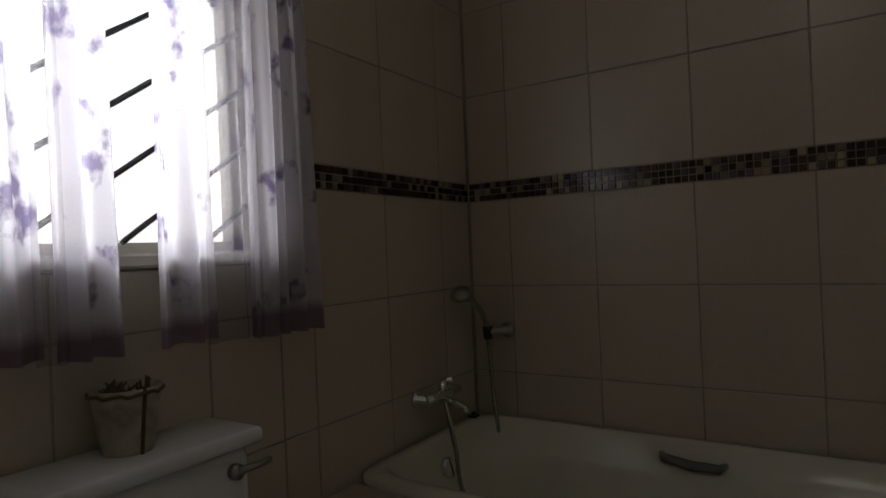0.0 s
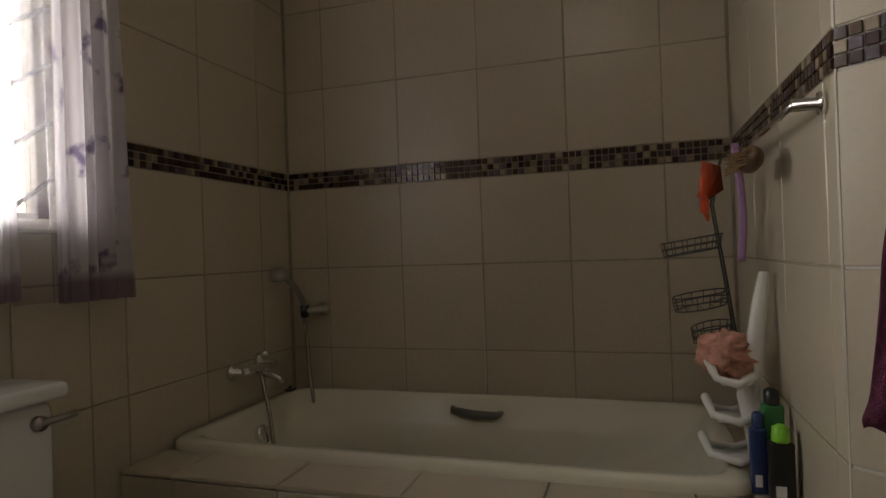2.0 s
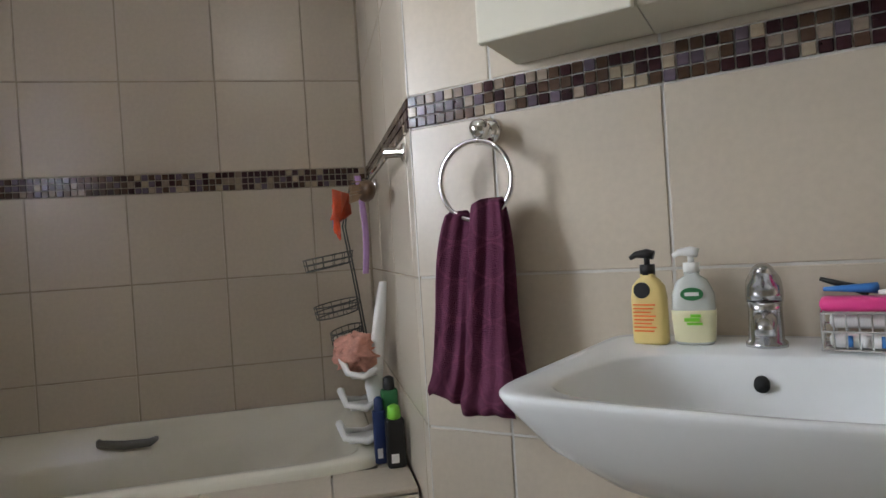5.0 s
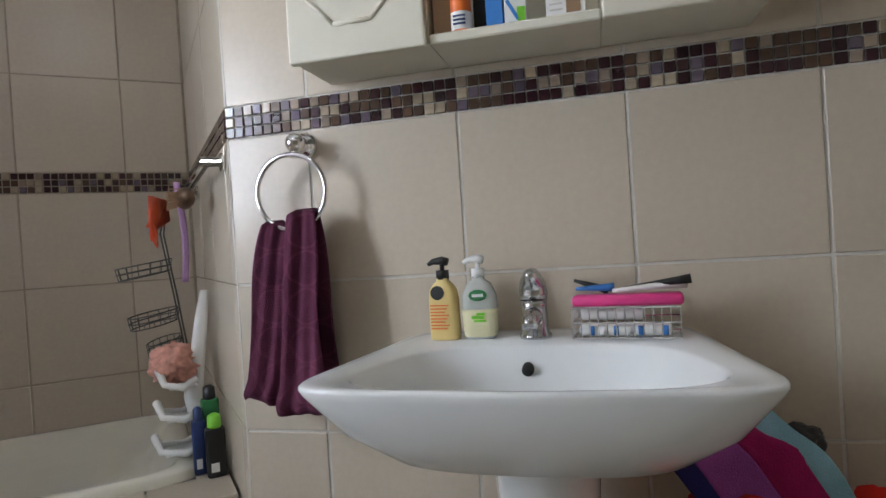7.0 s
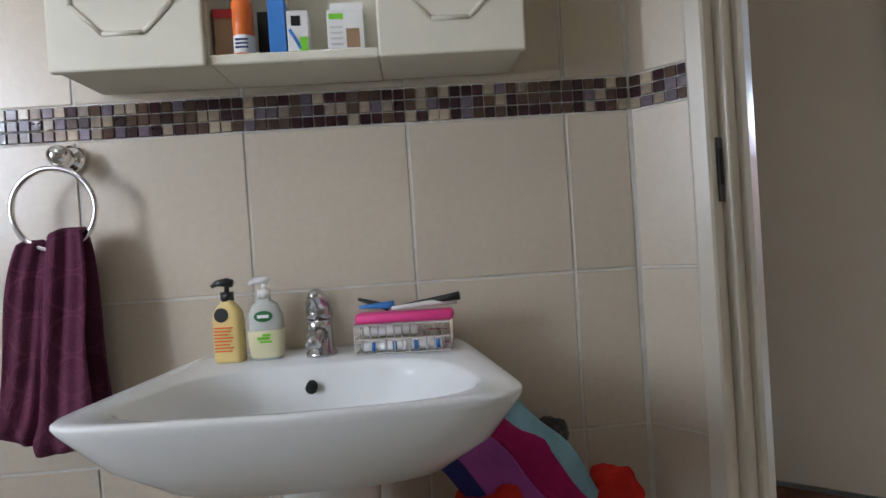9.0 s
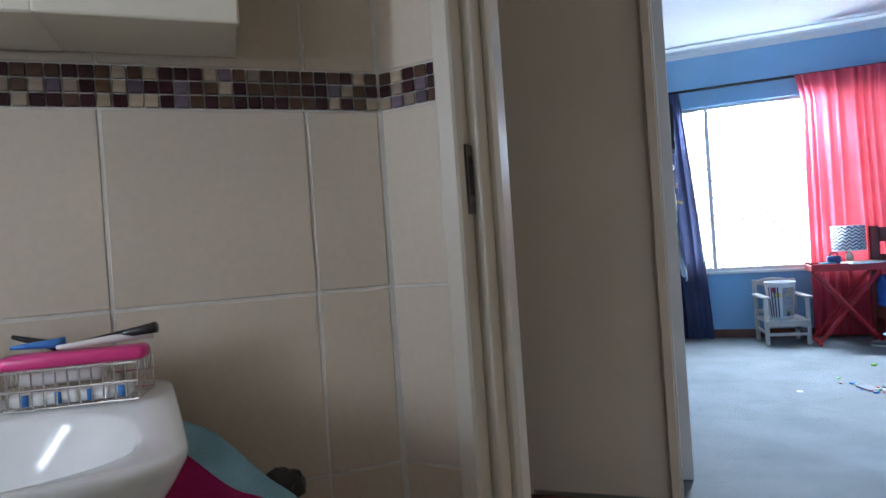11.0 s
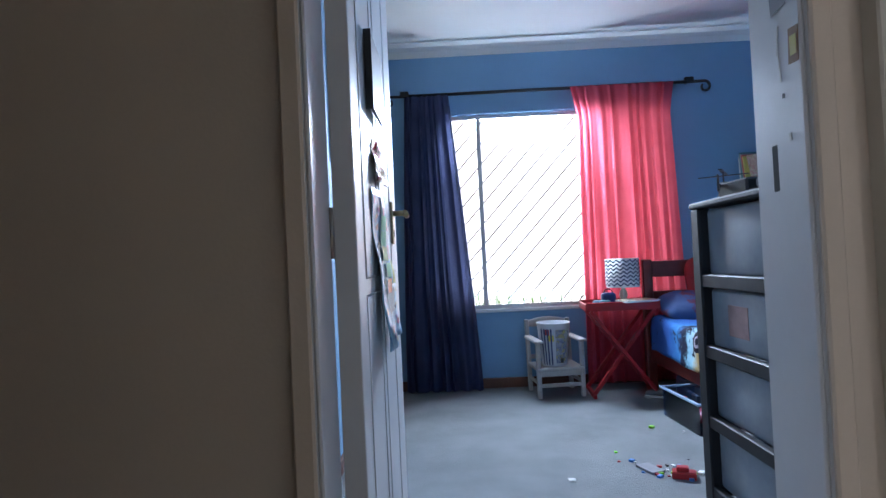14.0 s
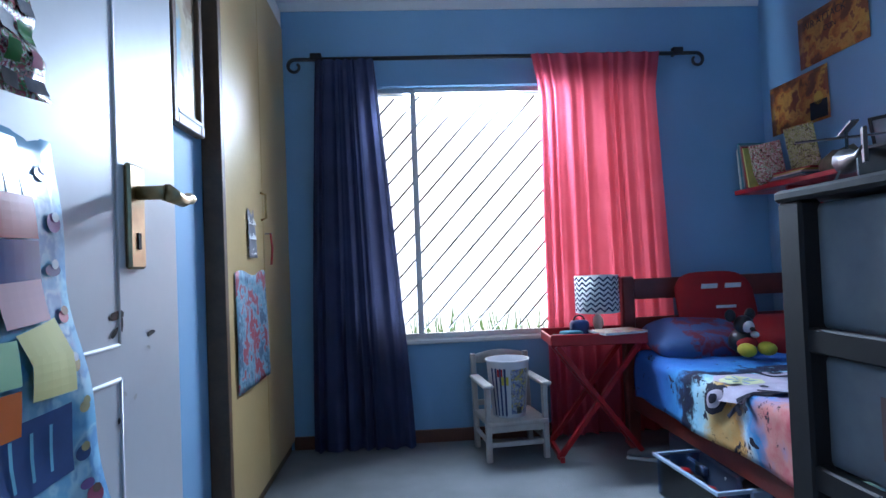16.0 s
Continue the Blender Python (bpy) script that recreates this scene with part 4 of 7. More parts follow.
def wire_caddy():
    r = root("shower_caddy", pose(1.93, 2.09, 0), "grey wire shower caddy with three baskets on the rail", "shower caddy")
    bm = bmesh.new()
    tube(bm, [(0.085, 0.0, 1.21), (0.06, 0.0, 1.235), (0.03, 0.0, 1.20), (0.0, 0.0, 1.08), (0.025, 0.0, 0.9), (0.05, 0.0, 0.70), (0.06, 0.0, 0.62)], 0.0028, 8)
    tube(bm, [(0.085, 0.03, 1.21), (0.06, 0.03, 1.235), (0.03, 0.03, 1.20), (0.01, 0.03, 1.08), (0.035, 0.03, 0.9), (0.06, 0.03, 0.70), (0.07, 0.03, 0.62)], 0.0028, 8)
    part("hanger", bm, WIREGREY, r, "", True)
    for z, x, w in ((0.955, -0.03, 0.078), (0.805, -0.012, 0.072), (0.72, 0.012, 0.05)):
        def oval(k, dz, grow=1.0):
            a = 2 * math.pi * k / 28
            return (x - 0.02 + w * grow * math.cos(a), 0.01 + 0.085 * grow * math.sin(a), z + dz + 0.012 * math.cos(a))
        bm = bmesh.new()
        for dz, grow in ((0.036, 1.0), (0.018, 0.97), (0.0, 0.9)):
            tube(bm, [oval(k, dz, grow) for k in range(29)], 0.0021, 6)
        part("basket_ring", bm, WIREGREY, r)
        bm = bmesh.new()
        for k in range(0, 28, 2):
            tube(bm, [oval(k, 0.036), oval(k, 0.0, 0.9)], 0.0013, 5)
        for k in range(3, 12, 2):
            tube(bm, [oval(k, 0.0, 0.9), oval(28 - k, 0.0, 0.9)], 0.0013, 5)
        part("basket_wire", bm, WIREGREY, r)
    r2 = root("hanging_sachet", pose(1.915, 2.05, 1.03) @ Matrix.Diagonal((0.6, 0.6, 1.0, 1.0)), "orange and blue plastic sachet hooked on the caddy", "sachet")
    def fn(u, v):
        return (0.0 + 0.012 * math.sin(v * 6 + u * 4), -0.015 + 0.035 * u * (0.7 + 0.3 * math.sin(v * 5)) + 0.012 * math.sin(v * 9), 0.015 + 0.13 * v + 0.01 * math.sin(u * 7))
    part("sachet", sheet(bmesh.new(), fn, 10, 16, 0.012), mat("orange_foil", (0.75, 0.10, 0.03), 0.35, 0, 0.3, 18), r2, "", True)
    part("print", sheet(bmesh.new(), lambda u, v: (fn(u, v)[0] - 0.004, 0.010 + 0.012 * u, 0.03 + 0.08 * v), 6, 8, 0.006), BLUEPL, r2, "blue edge", True)
    r3 = root("wooden_brush", pose(1.99, 1.86, 1.165), "brown bath brush head hanging on the rail", "brush")
    bm = bmesh.new()
    bmesh.ops.create_icosphere(bm, subdivisions=3, radius=1)
    for v in bm.verts:
        v.co = Vector((v.co.x * 0.026, v.co.y * 0.085, v.co.z * 0.03))
    part("brush_head", bm, WOODBR, r3, "", True)
    bm = bmesh.new()
    for k in range(60):
        a, b = random.uniform(-0.07, 0.07), random.uniform(-0.02, 0.02)
        tube(bm, [(-0.018, a, b), (-0.045, a * 1.05, b * 1.2 - 0.004)], 0.002, 4)
    part("bristles", bm, CARD, r3)
    r4 = root("hanging_ribbon", pose(1.985, 1.99, 0), "lilac ribbon loop hanging from the rail", "ribbon")
    part("ribbon", sheet(bmesh.new(), lambda u, v: (-0.009 + 0.018 * u + 0.008 * math.sin(v * 4), 0.004 * math.sin(v * 5), 0.93 + 0.295 * v), 3, 16, 0.002), LILACPL, r4, "", True)


def corner_rack():
    """A white moulded rack that leans in the corner: a curved spine with three trays."""
    r = root("bath_rack", pose(1.985, 1.965, 0.402), "white moulded plastic rack on the bath ledge", "rack")
    bm = bmesh.new()
    tube(bm, [(0.03, 0.035, 0.5), (0.022, 0.028, 0.42), (0.01, 0.008, 0.3), (0.0, 0.0, 0.2), (0.01, 0.0, 0.1), (0.02, 0.0, 0.0)], [0.007, 0.011, 0.013, 0.016, 0.016, 0.018], 10)
    for v in bm.verts:
        v.co.x *= 1.7
    part("spine", bm, WHITEPL, r, "", True)
    for z, s in ((0.235, 0.075), (0.145, 0.085), (0.05, 0.095)):
        bm = bmesh.new()
        tube(bm, [(0.01, -0.05, z + 0.02), (-0.03, -0.055, z), (-s, -0.04, z + 0.012), (-s - 0.012, 0.0, z + 0.045), (-s, 0.04, z + 0.012), (-0.03, 0.055, z), (0.01, 0.05, z + 0.02)], [0.008, 0.011, 0.009, 0.012, 0.009, 0.011, 0.008], 8)
        part("tray_rim", bm, WHITEPL, r, "", True)
        part("tray_floor", boxes((-s + 0.01, -0.045, z - 0.006, 0.01, 0.045, z + 0.002), bev=0.003), WHITEPL, r)
    s = root("mesh_sponge", pose(1.945, 2.0, 0.695), "peach net bath sponge on the rack", "sponge")
    bm = bmesh.new()
    bmesh.ops.create_icosphere(bm, subdivisions=4, radius=1)
    for v in bm.verts:
        k = 1 + 0.22 * math.sin(9 * v.co.x + 3 * math.sin(6 * v.co.z)) * math.cos(8 * v.co.y + 2) + 0.15 * noise.noise(v.co * 5)
        v.co = Vector((v.co.x * 0.068 * k, v.co.y * 0.065 * k, v.co.z * 0.056 * k))
    part("net_ball", bm, PEACH, s, "", True)


def shampoo(x, y, w, d, h, body, cap, label, hook=False):
    r = root("shampoo_bottle", pose(x, y, 0.403, 0, 0, random.uniform(-12, 12)), label, "bottle")
    part("bottle", boxes((-w, -d, 0, w, d, h), bev=min(w, d) * 0.5, seg=3), body, r, "", True)
    bm = lathe(bmesh.new(), [(w * 0.7, h - 0.002), (w * 0.72, h + 0.004), (w * 0.66, h + 0.03), (w * 0.3, h + 0.036)], 16)
    part("cap", bm, cap, r, "", True)
    part("label_print", boxes((-w * 0.6, -d - 0.0012, h * 0.12, w * 0.2, -d + 0.001, h * 0.3)), PAPERW, r, "small white print")


bathtub()
bath_surround()
bath_mixer()
hand_shower()
toilet()
flower_pot()
bath_window()
bath_curtains()
wash_basin()
basin_tap()
pump_bottle("soap_bottle", 0.512, -0.088, YELLOWPL, False, "yellow pump soap bottle with a black pump", -8)
pump_bottle("soap_bottle", 0.580, -0.082, SOAP, True, "clear pump soap bottle half full of cream soap", 2)
wire_basket()
wall_cabinet()
cabinet_items()
towel_ring()
hand_towel()
laundry()
end_rail()
wire_caddy()
corner_rack()
shampoo(2.022, 1.815, 0.026, 0.017, 0.135, BLACKPL, LIME, "black shampoo bottle with a lime cap on the bath ledge")
shampoo(2.02, 1.885, 0.024, 0.016, 0.20, GREEN, BLACKPL, "green bottle with a black cap on the bath ledge")
shampoo(1.985, 1.86, 0.018, 0.014, 0.15, NAVYPL, NAVYPL, "navy bottle on the bath ledge")


# ---- bathroom door frame ----
def bath_door_frame():
    r = tagged(new("door_frame_1"), "cream painted steel door frame with a lock keep", "door frame", kind="structure")
    r.matrix_basis = Matrix.Translation((3.067, 0, 0))
    for s, y in ((1, 0.478), (-1, -0.408)):
        t = -s
        def b(x0, a, x1, c, z1=2.05):
            lo, hi = sorted((y + t * a, y + t * c))
            return (x0, lo, 0.0, x1, hi, z1)
        part("architrave", boxes(b(-0.022, -0.004, 0.03, 0.034), bev=0.005), CREAM, r)
        part("rebate", boxes(b(0.03, -0.004, 0.075, 0.052), bev=0.003), CREAM, r)
        part("stop", boxes(b(0.075, -0.004, 0.128, 0.07), bev=0.008), CREAM, r)
    part("head", boxes((-0.022, -0.41, 2.05, 0.128, 0.48, 2.11), bev=0.005), CREAM, r)
    keep = part("lock_keep", boxes((0.006, 0.440, 1.052, 0.032, 0.4435, 1.176), bev=0.001), mat("tarnished_steel", (0.13, 0.12, 0.115), 0.4, 1.0, 0.3, 30), r, "tarnished steel keep")
    part("latch_hole", boxes((0.013, 0.4385, 1.085, 0.026, 0.4402, 1.155)), DARKGAP, keep, "dark latch hole")


bath_door_frame()


def bathroom_lamp():
    r = root("ceiling_lamp", pose(1.53, 0.50, H), "white ceiling lampholder over the bathroom", "ceiling light")
    bm = lathe(bmesh.new(), [(0.05, 0.0), (0.05, -0.012), (0.03, -0.02), (0.022, -0.045), (0.02, -0.05)], 22)
    part("lampholder", bm, WHITEPL, r, "", True)


bathroom_lamp()

# ---- bedroom materials ----
NAVYCLOTH = cloth("navy_curtain_cotton", (0.085, 0.095, 0.18), (0.065, 0.075, 0.14), 0.45, 5)
REDCLOTH = cloth("red_curtain_cotton", (0.76, 0.135, 0.185), (0.70, 0.11, 0.155), 0.72, 5)
FROST = mat("smoky_frosted_plastic", (0.33, 0.35, 0.36), 0.5, 0, 0.15, 5, 0.05, 40, (0.22, 0.25, 0.28), coat=0.1)
CLEARBOX = glass_mat("clear_box_plastic", 0.1, (0.72, 0.82, 0.95))
PALEWOOD = mat("pale_painted_wood", (0.50, 0.46, 0.42), 0.5, 0, 0.15, 14, 0.1, 60)
BEDWOOD = mat("mahogany_stained_pine", (0.17, 0.03, 0.022), 0.4, 0, 0.3, 10, 0.15, 60)
DOORWHITE = mat("white_door_enamel", (0.66, 0.66, 0.66), 0.4, 0, 0.06, 4, 0.06, 40)


def print_mat(name, colors, scale, rough=0.4, detail=0.0):
    """A printed picture kept as plain patches of colour."""
    m = bpy.data.materials.new(name)
    m.use_nodes = True
    n, l = m.node_tree.nodes, m.node_tree.links
    b = n["Principled BSDF"]
    co, dis, mixv, vo, ramp = n.new("ShaderNodeTexCoord"), n.new("ShaderNodeTexNoise"), n.new("ShaderNodeMixRGB"), n.new("ShaderNodeTexNoise"), n.new("ShaderNodeValToRGB")
    dis.inputs["Scale"].default_value, dis.inputs["Detail"].default_value = scale * 1.7, 4
    mixv.inputs[0].default_value = 0.16 + detail
    l.new(co.outputs["Object"], dis.inputs["Vector"])
    l.new(co.outputs["Object"], mixv.inputs[1])
    l.new(dis.outputs["Color"], mixv.inputs[2])
    vo.inputs["Scale"].default_value, vo.inputs["Detail"].default_value = scale, 3.0
    l.new(mixv.outputs[0], vo.inputs["Vector"])
    ramp.color_ramp.interpolation = "CONSTANT" if detail >= 0.1 else "EASE"
    el = ramp.color_ramp.elements
    el[0].position, el[0].color = 0.0, (*colors[0], 1)
    el[1].position, el[1].color = 0.36, (*colors[1], 1)
    for k, c in enumerate(colors[2:]):
        e = el.new(0.36 + 0.30 * (k + 1) / (len(colors) - 1))
        e.color = (*c, 1)
    l.new(vo.outputs["Fac"], ramp.inputs["Fac"])
    l.new(ramp.outputs["Color"], b.inputs["Base Color"])
    b.inputs["Roughness"].default_value = rough
    return m




def duvet_material():
    """Printed cotton: colour fields along the bed, ragged by noise, with black ink splashes."""
    m = mat("printed_duvet_cotton", (0.3, 0.3, 0.3), 0.85, 0, 0.1, 6, 0.3, 260, spec=0.15)
    n, l = m.node_tree.nodes, m.node_tree.links
    co, sep, no, add, rng, ramp = n.new("ShaderNodeTexCoord"), n.new("ShaderNodeSeparateXYZ"), n.new("ShaderNodeTexNoise"), n.new("ShaderNodeMath"), n.new("ShaderNodeMapRange"), n.new("ShaderNodeValToRGB")
    no.inputs["Scale"].default_value, no.inputs["Detail"].default_value, no.inputs["Roughness"].default_value = 4.5, 6, 0.65
    l.new(co.outputs["Object"], sep.inputs[0])
    l.new(co.outputs["Object"], no.inputs["Vector"])
    add.operation = "MULTIPLY_ADD"
    add.inputs[1].default_value = 0.55
    l.new(no.outputs["Fac"], add.inputs[0])
    l.new(sep.outputs["X"], add.inputs[2])
    rng.inputs["From Min"].default_value, rng.inputs["From Max"].default_value = 4.92, 6.54
    l.new(add.outputs[0], rng.inputs["Value"])
    l.new(rng.outputs["Result"], ramp.inputs["Fac"])
    el = ramp.color_ramp.elements
    el[0].position, el[0].color = 0.0, (0.04, 0.12, 0.36, 1)
    el[1].position, el[1].color = 1.0, (0.03, 0.09, 0.32, 1)
    for pos, c in ((0.14, (0.30, 0.42, 0.20)), (0.24, (0.55, 0.58, 0.36)), (0.31, (0.42, 0.08, 0.10)), (0.36, (0.46, 0.20, 0.18)), (0.44, (0.06, 0.24, 0.52)), (0.50, (0.36, 0.50, 0.60)), (0.545, (0.58, 0.30, 0.09)), (0.61, (0.56, 0.40, 0.18)), (0.655, (0.38, 0.56, 0.62)), (0.70, (0.26, 0.50, 0.64)), (0.725, (0.015, 0.015, 0.03)), (0.765, (0.02, 0.03, 0.07)), (0.79, (0.06, 0.24, 0.52)), (0.9, (0.04, 0.14, 0.42))):
        e = el.new(pos)
        e.color = (*c, 1)
    spl, thr, mix = n.new("ShaderNodeTexNoise"), n.new("ShaderNodeMapRange"), n.new("ShaderNodeMixRGB")
    spl.inputs["Scale"].default_value, spl.inputs["Detail"].default_value, spl.inputs["Roughness"].default_value = 13, 7, 0.7
    thr.inputs["From Min"].default_value, thr.inputs["From Max"].default_value = 0.60, 0.63
    l.new(co.outputs["Object"], spl.inputs["Vector"])
    l.new(spl.outputs["Fac"], thr.inputs["Value"])
    l.new(thr.outputs["Result"], mix.inputs[0])
    l.new(ramp.outputs["Color"], mix.inputs[1])
    mix.inputs[2].default_value = (0.02, 0.02, 0.035, 1)
    l.new(mix.outputs[0], n["Principled BSDF"].inputs["Base Color"])
    return m


DUVET = duvet_material()
OCEAN = print_mat("blue_poster_print", [(0.04, 0.14, 0.32), (0.09, 0.28, 0.48), (0.15, 0.38, 0.56), (0.32, 0.54, 0.64), (0.10, 0.26, 0.46), (0.22, 0.44, 0.60)], 9, 0.3)
COLLAGE = print_mat("photo_collage_print", [(0.03, 0.02, 0.02), (0.10, 0.05, 0.05), (0.40, 0.10, 0.12), (0.12, 0.30, 0.12), (0.66, 0.60, 0.58), (0.30, 0.04, 0.06)], 26, 0.25, 0.12)
SUNSET = print_mat("orange_poster_print", [(0.05, 0.015, 0.01), (0.16, 0.05, 0.015), (0.42, 0.13, 0.02), (0.55, 0.28, 0.05), (0.22, 0.06, 0.02)], 7, 0.45)
DRAWING = print_mat("finger_painting", [(0.05, 0.03, 0.06), (0.05, 0.10, 0.16), (0.10, 0.22, 0.30), (0.20, 0.34, 0.42), (0.30, 0.04, 0.06)], 12, 0.6)
BOOKS = [mat("book_" + n, c, 0.5, 0, 0.15, 20) for n, c in (("white", (0.62, 0.62, 0.60)), ("red", (0.40, 0.05, 0.04)), ("teal", (0.05, 0.20, 0.24)), ("yellow", (0.55, 0.48, 0.12)), ("grey", (0.20, 0.20, 0.22)))]


def P(x, y, z=0.0, rz=0.0, rx=0.0, ry=0.0):
    return BED @ pose(x, y, z, rx, ry, rz)


# ---- doorway ----
def bedroom_door_frame():
    r = tagged(new("door_frame_2"), "white painted door frame with old sticker marks", "door frame", kind="structure")
    r.matrix_basis = BED
    for y, s in ((DY0, 1), (DY1, -1)):
        lo, hi = sorted((y, y + s * 0.014))
        part("jamb_lining", boxes((HX0 - 0.012, lo, 0, HX1 + 0.012, hi, 2.05), bev=0.003), DOORWHITE, r)
        lo, hi = sorted((y - s * 0.022, y + s * 0.014))
        part("architrave", boxes((HX0 - 0.026, lo, 0, HX0 - 0.0125, hi, 2.1), bev=0.004), HALLWALL, r)
        lo, hi = sorted((y + s * 0.014, y + s * 0.022))
        part("stop", boxes((HX0 - 0.008, lo, 0, HX0 + 0.082, hi, 2.05), bev=0.003), DOORWHITE, r)
    part("head_lining", boxes((HX0 - 0.012, DY0, 2.045, HX1 + 0.012, DY1, 2.06)), DOORWHITE, r)
    part("lock_keep", boxes((HX0 + 0.084, DY0 + 0.0142, 1.083, HX0 + 0.108, DY0 + 0.017, 1.167), bev=0.001), DARKGAP, r, "dark lock keep")
    def sticker(x, z, w, h, material, label, turn=0.0):
        bm = boxes((-w / 2, 0, -h / 2, w / 2, 0.0008, h / 2))
        bmesh.ops.transform(bm, matrix=pose(HX0 + x, DY0 + 0.0222, z, 0, turn, 0), verts=bm.verts)
        return part("sticker", bm, material, r, label)
    sticker(0.055, 1.43, 0.048, 0.066, BOOKS[4], "grey photo sticker", 4)
    pale = sticker(0.012, 1.322, 0.030, 0.06, CARD, "brown picture sticker", -3)
    part("sticker_centre", boxes((HX0 + 0.003, DY0 + 0.0231, 1.305, HX0 + 0.021, DY0 + 0.0238, 1.338)), BOOKS[3], pale)
    sticker(0.045, 1.545, 0.012, 0.07, CARD, "torn sticker strip", 16)
    sticker(0.06, 1.345, 0.003, 0.05, GROUT, "scratch of missing paint", -8)
    sticker(0.058, 1.30, 0.003, 0.06, GROUT, "scratch of missing paint", 6)
    sticker(0.05, 1.245, 0.007, 0.008, BLACKPL, "dark chip of missing paint")
    sticker(0.035, 1.17, 0.006, 0.014, GROUT, "small chip of missing paint", 12)


def panel_door(name, m, width, label, hand=1):
    """A moulded door: slab, two tall and two short sunk panels with raised beads."""
    r = root(name, m, label, "door", kind="structure")
    part("slab", boxes((0, 0, 0.01, width, 0.045, 2.03), bev=0.002), DOORWHITE, r)
    for za, zb in ((0.16, 0.918), (0.957, 1.88)):
        for xa, xb in ((0.10, width / 2 - 0.075), (width / 2 - 0.015, width - 0.18)):
            for yy, s in ((0.0, -1), (0.045, 1)):
                bm = bmesh.new()
                c = [(xa, za), (xb, za), (xb, zb), (xa, zb), (xa, za)]
                for p, q in zip(c, c[1:]):
                    tube(bm, [(p[0], yy, p[1]), (q[0], yy, q[1])], 0.0026, 6)
                part("panel_bead", bm, DOORWHITE, r, "", True)
    return r


def bedroom_door():
    # hinged at the left jamb and standing open into the room
    m = P(3.468, 0.714, 0, 0.0)
    r = panel_door("door_2", m, 0.785, "white moulded bedroom door standing open, covered in posters")
    x = 0.645
    plate = part("handle_plate", boxes((x - 0.021, -0.008, 1.044, x + 0.021, 0.0, 1.172), bev=0.003), BRASS, r, "worn brass handle plate")
    bm = bmesh.new()
    tube(bm, [(x, -0.006, 1.137), (x, -0.04, 1.137)], 0.009, 10)
    tube(bm, [(x, -0.042, 1.137), (x + 0.02, -0.046, 1.133), (x + 0.045, -0.045, 1.131), (x + 0.07, -0.043, 1.137), (x + 0.092, -0.04, 1.139)], [0.011, 0.009, 0.008, 0.008, 0.007], 10)
    part("lever", bm, BRASS, plate, "", True)
    part("keyhole", boxes((x - 0.004, -0.0095, 1.068, x + 0.004, -0.0078, 1.088)), DARKGAP, plate)
    for z in (0.25, 1.0, 1.75):
        bm = bmesh.new()
        tube(bm, [(-0.004, 0.049, z), (-0.004, 0.049, z + 0.1)], 0.006, 8)
        part("hinge", bm, STEEL, r, "steel butt hinge", True)

    def paper(x0, x1, z0, z1, curl, off, skew=0.0):
        """A taped sheet whose lower edge bows off the door; fn(u, v)."""
        def fn(u, v):
            return (x0 + (x1 - x0) * u + skew * (1 - v), -off - curl * (1 - v) ** 2 * (0.45 + 0.55 * abs(math.sin(3 * u + 0.6))) - 0.004 * math.sin(7 * u + 5 * v) - 0.003 * math.sin(15 * v + 2 * u), z0 + (z1 - z0) * v + 0.012 * u * (1 - v))
        return fn

    def on_paper(fn, u0, u1, v0, v1, lift=0.0022, turn=0.0):
        """A piece lying on that sheet."""
        c, s = math.cos(radians(turn)), math.sin(radians(turn))

        def piece(a, b):
            da, db = a - 0.5, b - 0.5
            p = fn(min(1, max(0, (u0 + u1) / 2 + (da * c - db * s) * (u1 - u0))), min(1, max(0, (v0 + v1) / 2 + (da * s + db * c) * (v1 - v0))))
            return (p[0], p[1] - lift, p[2])
        return piece

    def spot(fn, cu, cv, ru, rv, lift=0.002):
        bm = bmesh.new()
        mid = fn(cu, cv)
        c = bm.verts.new((mid[0], mid[1] - lift, mid[2]))
        ring = []
        for k in range(12):
            p = fn(cu + ru * math.cos(k * math.pi / 6), cv + rv * math.sin(k * math.pi / 6))
            ring.append(bm.verts.new((p[0], p[1] - lift, p[2])))
        for k in range(12):
            bm.faces.new((c, ring[k], ring[(k + 1) % 12]))
        return bm

    inks = [mat("ink_" + n, c, 0.3, 0, 0.2, 30) for n, c in (("navy", (0.04, 0.09, 0.24)), ("brown", (0.22, 0.12, 0.08)), ("cyan", (0.20, 0.52, 0.66)), ("sand", (0.55, 0.46, 0.22)), ("rose", (0.50, 0.12, 0.20)), ("violet", (0.20, 0.12, 0.32)), ("pale", (0.66, 0.74, 0.76)))]
    rnd = random.Random(21)
    fn = paper(0.20, 0.478, 0.775, 1.165, 0.028, 0.006, 0.048)
    p = tagged(mesh_ob("poster", sheet(bmesh.new(), fn, 16, 24, 0.001), OCEAN, m, True), "glossy blue under-water poster taped to the door", "poster")

    def on(bm, name, material, parent, label=""):
        return part(name, bm, material, parent, label, True)
    for k in range(8):
        v = 0.93 - 0.115 * k
        for u, dv, tall in ((0.10 + 0.05 * (k % 2), 0.0, 1.0), (0.27 - 0.04 * (k % 2), -0.05, 0.8), (0.91 + 0.02 * (k % 2), -0.02, 0.8)):
            on(spot(fn, u, v + dv, rnd.uniform(0.03, 0.055), tall * rnd.uniform(0.018, 0.03)), "printed_animal", inks[rnd.choice((0, 1, 0, 5, 3, 4))], p)
            on(spot(fn, u + 0.01, v + dv + 0.018 * tall, 0.022, 0.012, 0.0028), "printed_head", inks[rnd.choice((1, 3, 0, 6))], p)
    for k in range(16):
        on(spot(fn, rnd.uniform(0.12, 0.92), rnd.uniform(0.05, 0.17), rnd.uniform(0.02, 0.05), rnd.uniform(0.01, 0.022)), "printed_fish", inks[rnd.randrange(7)], p)
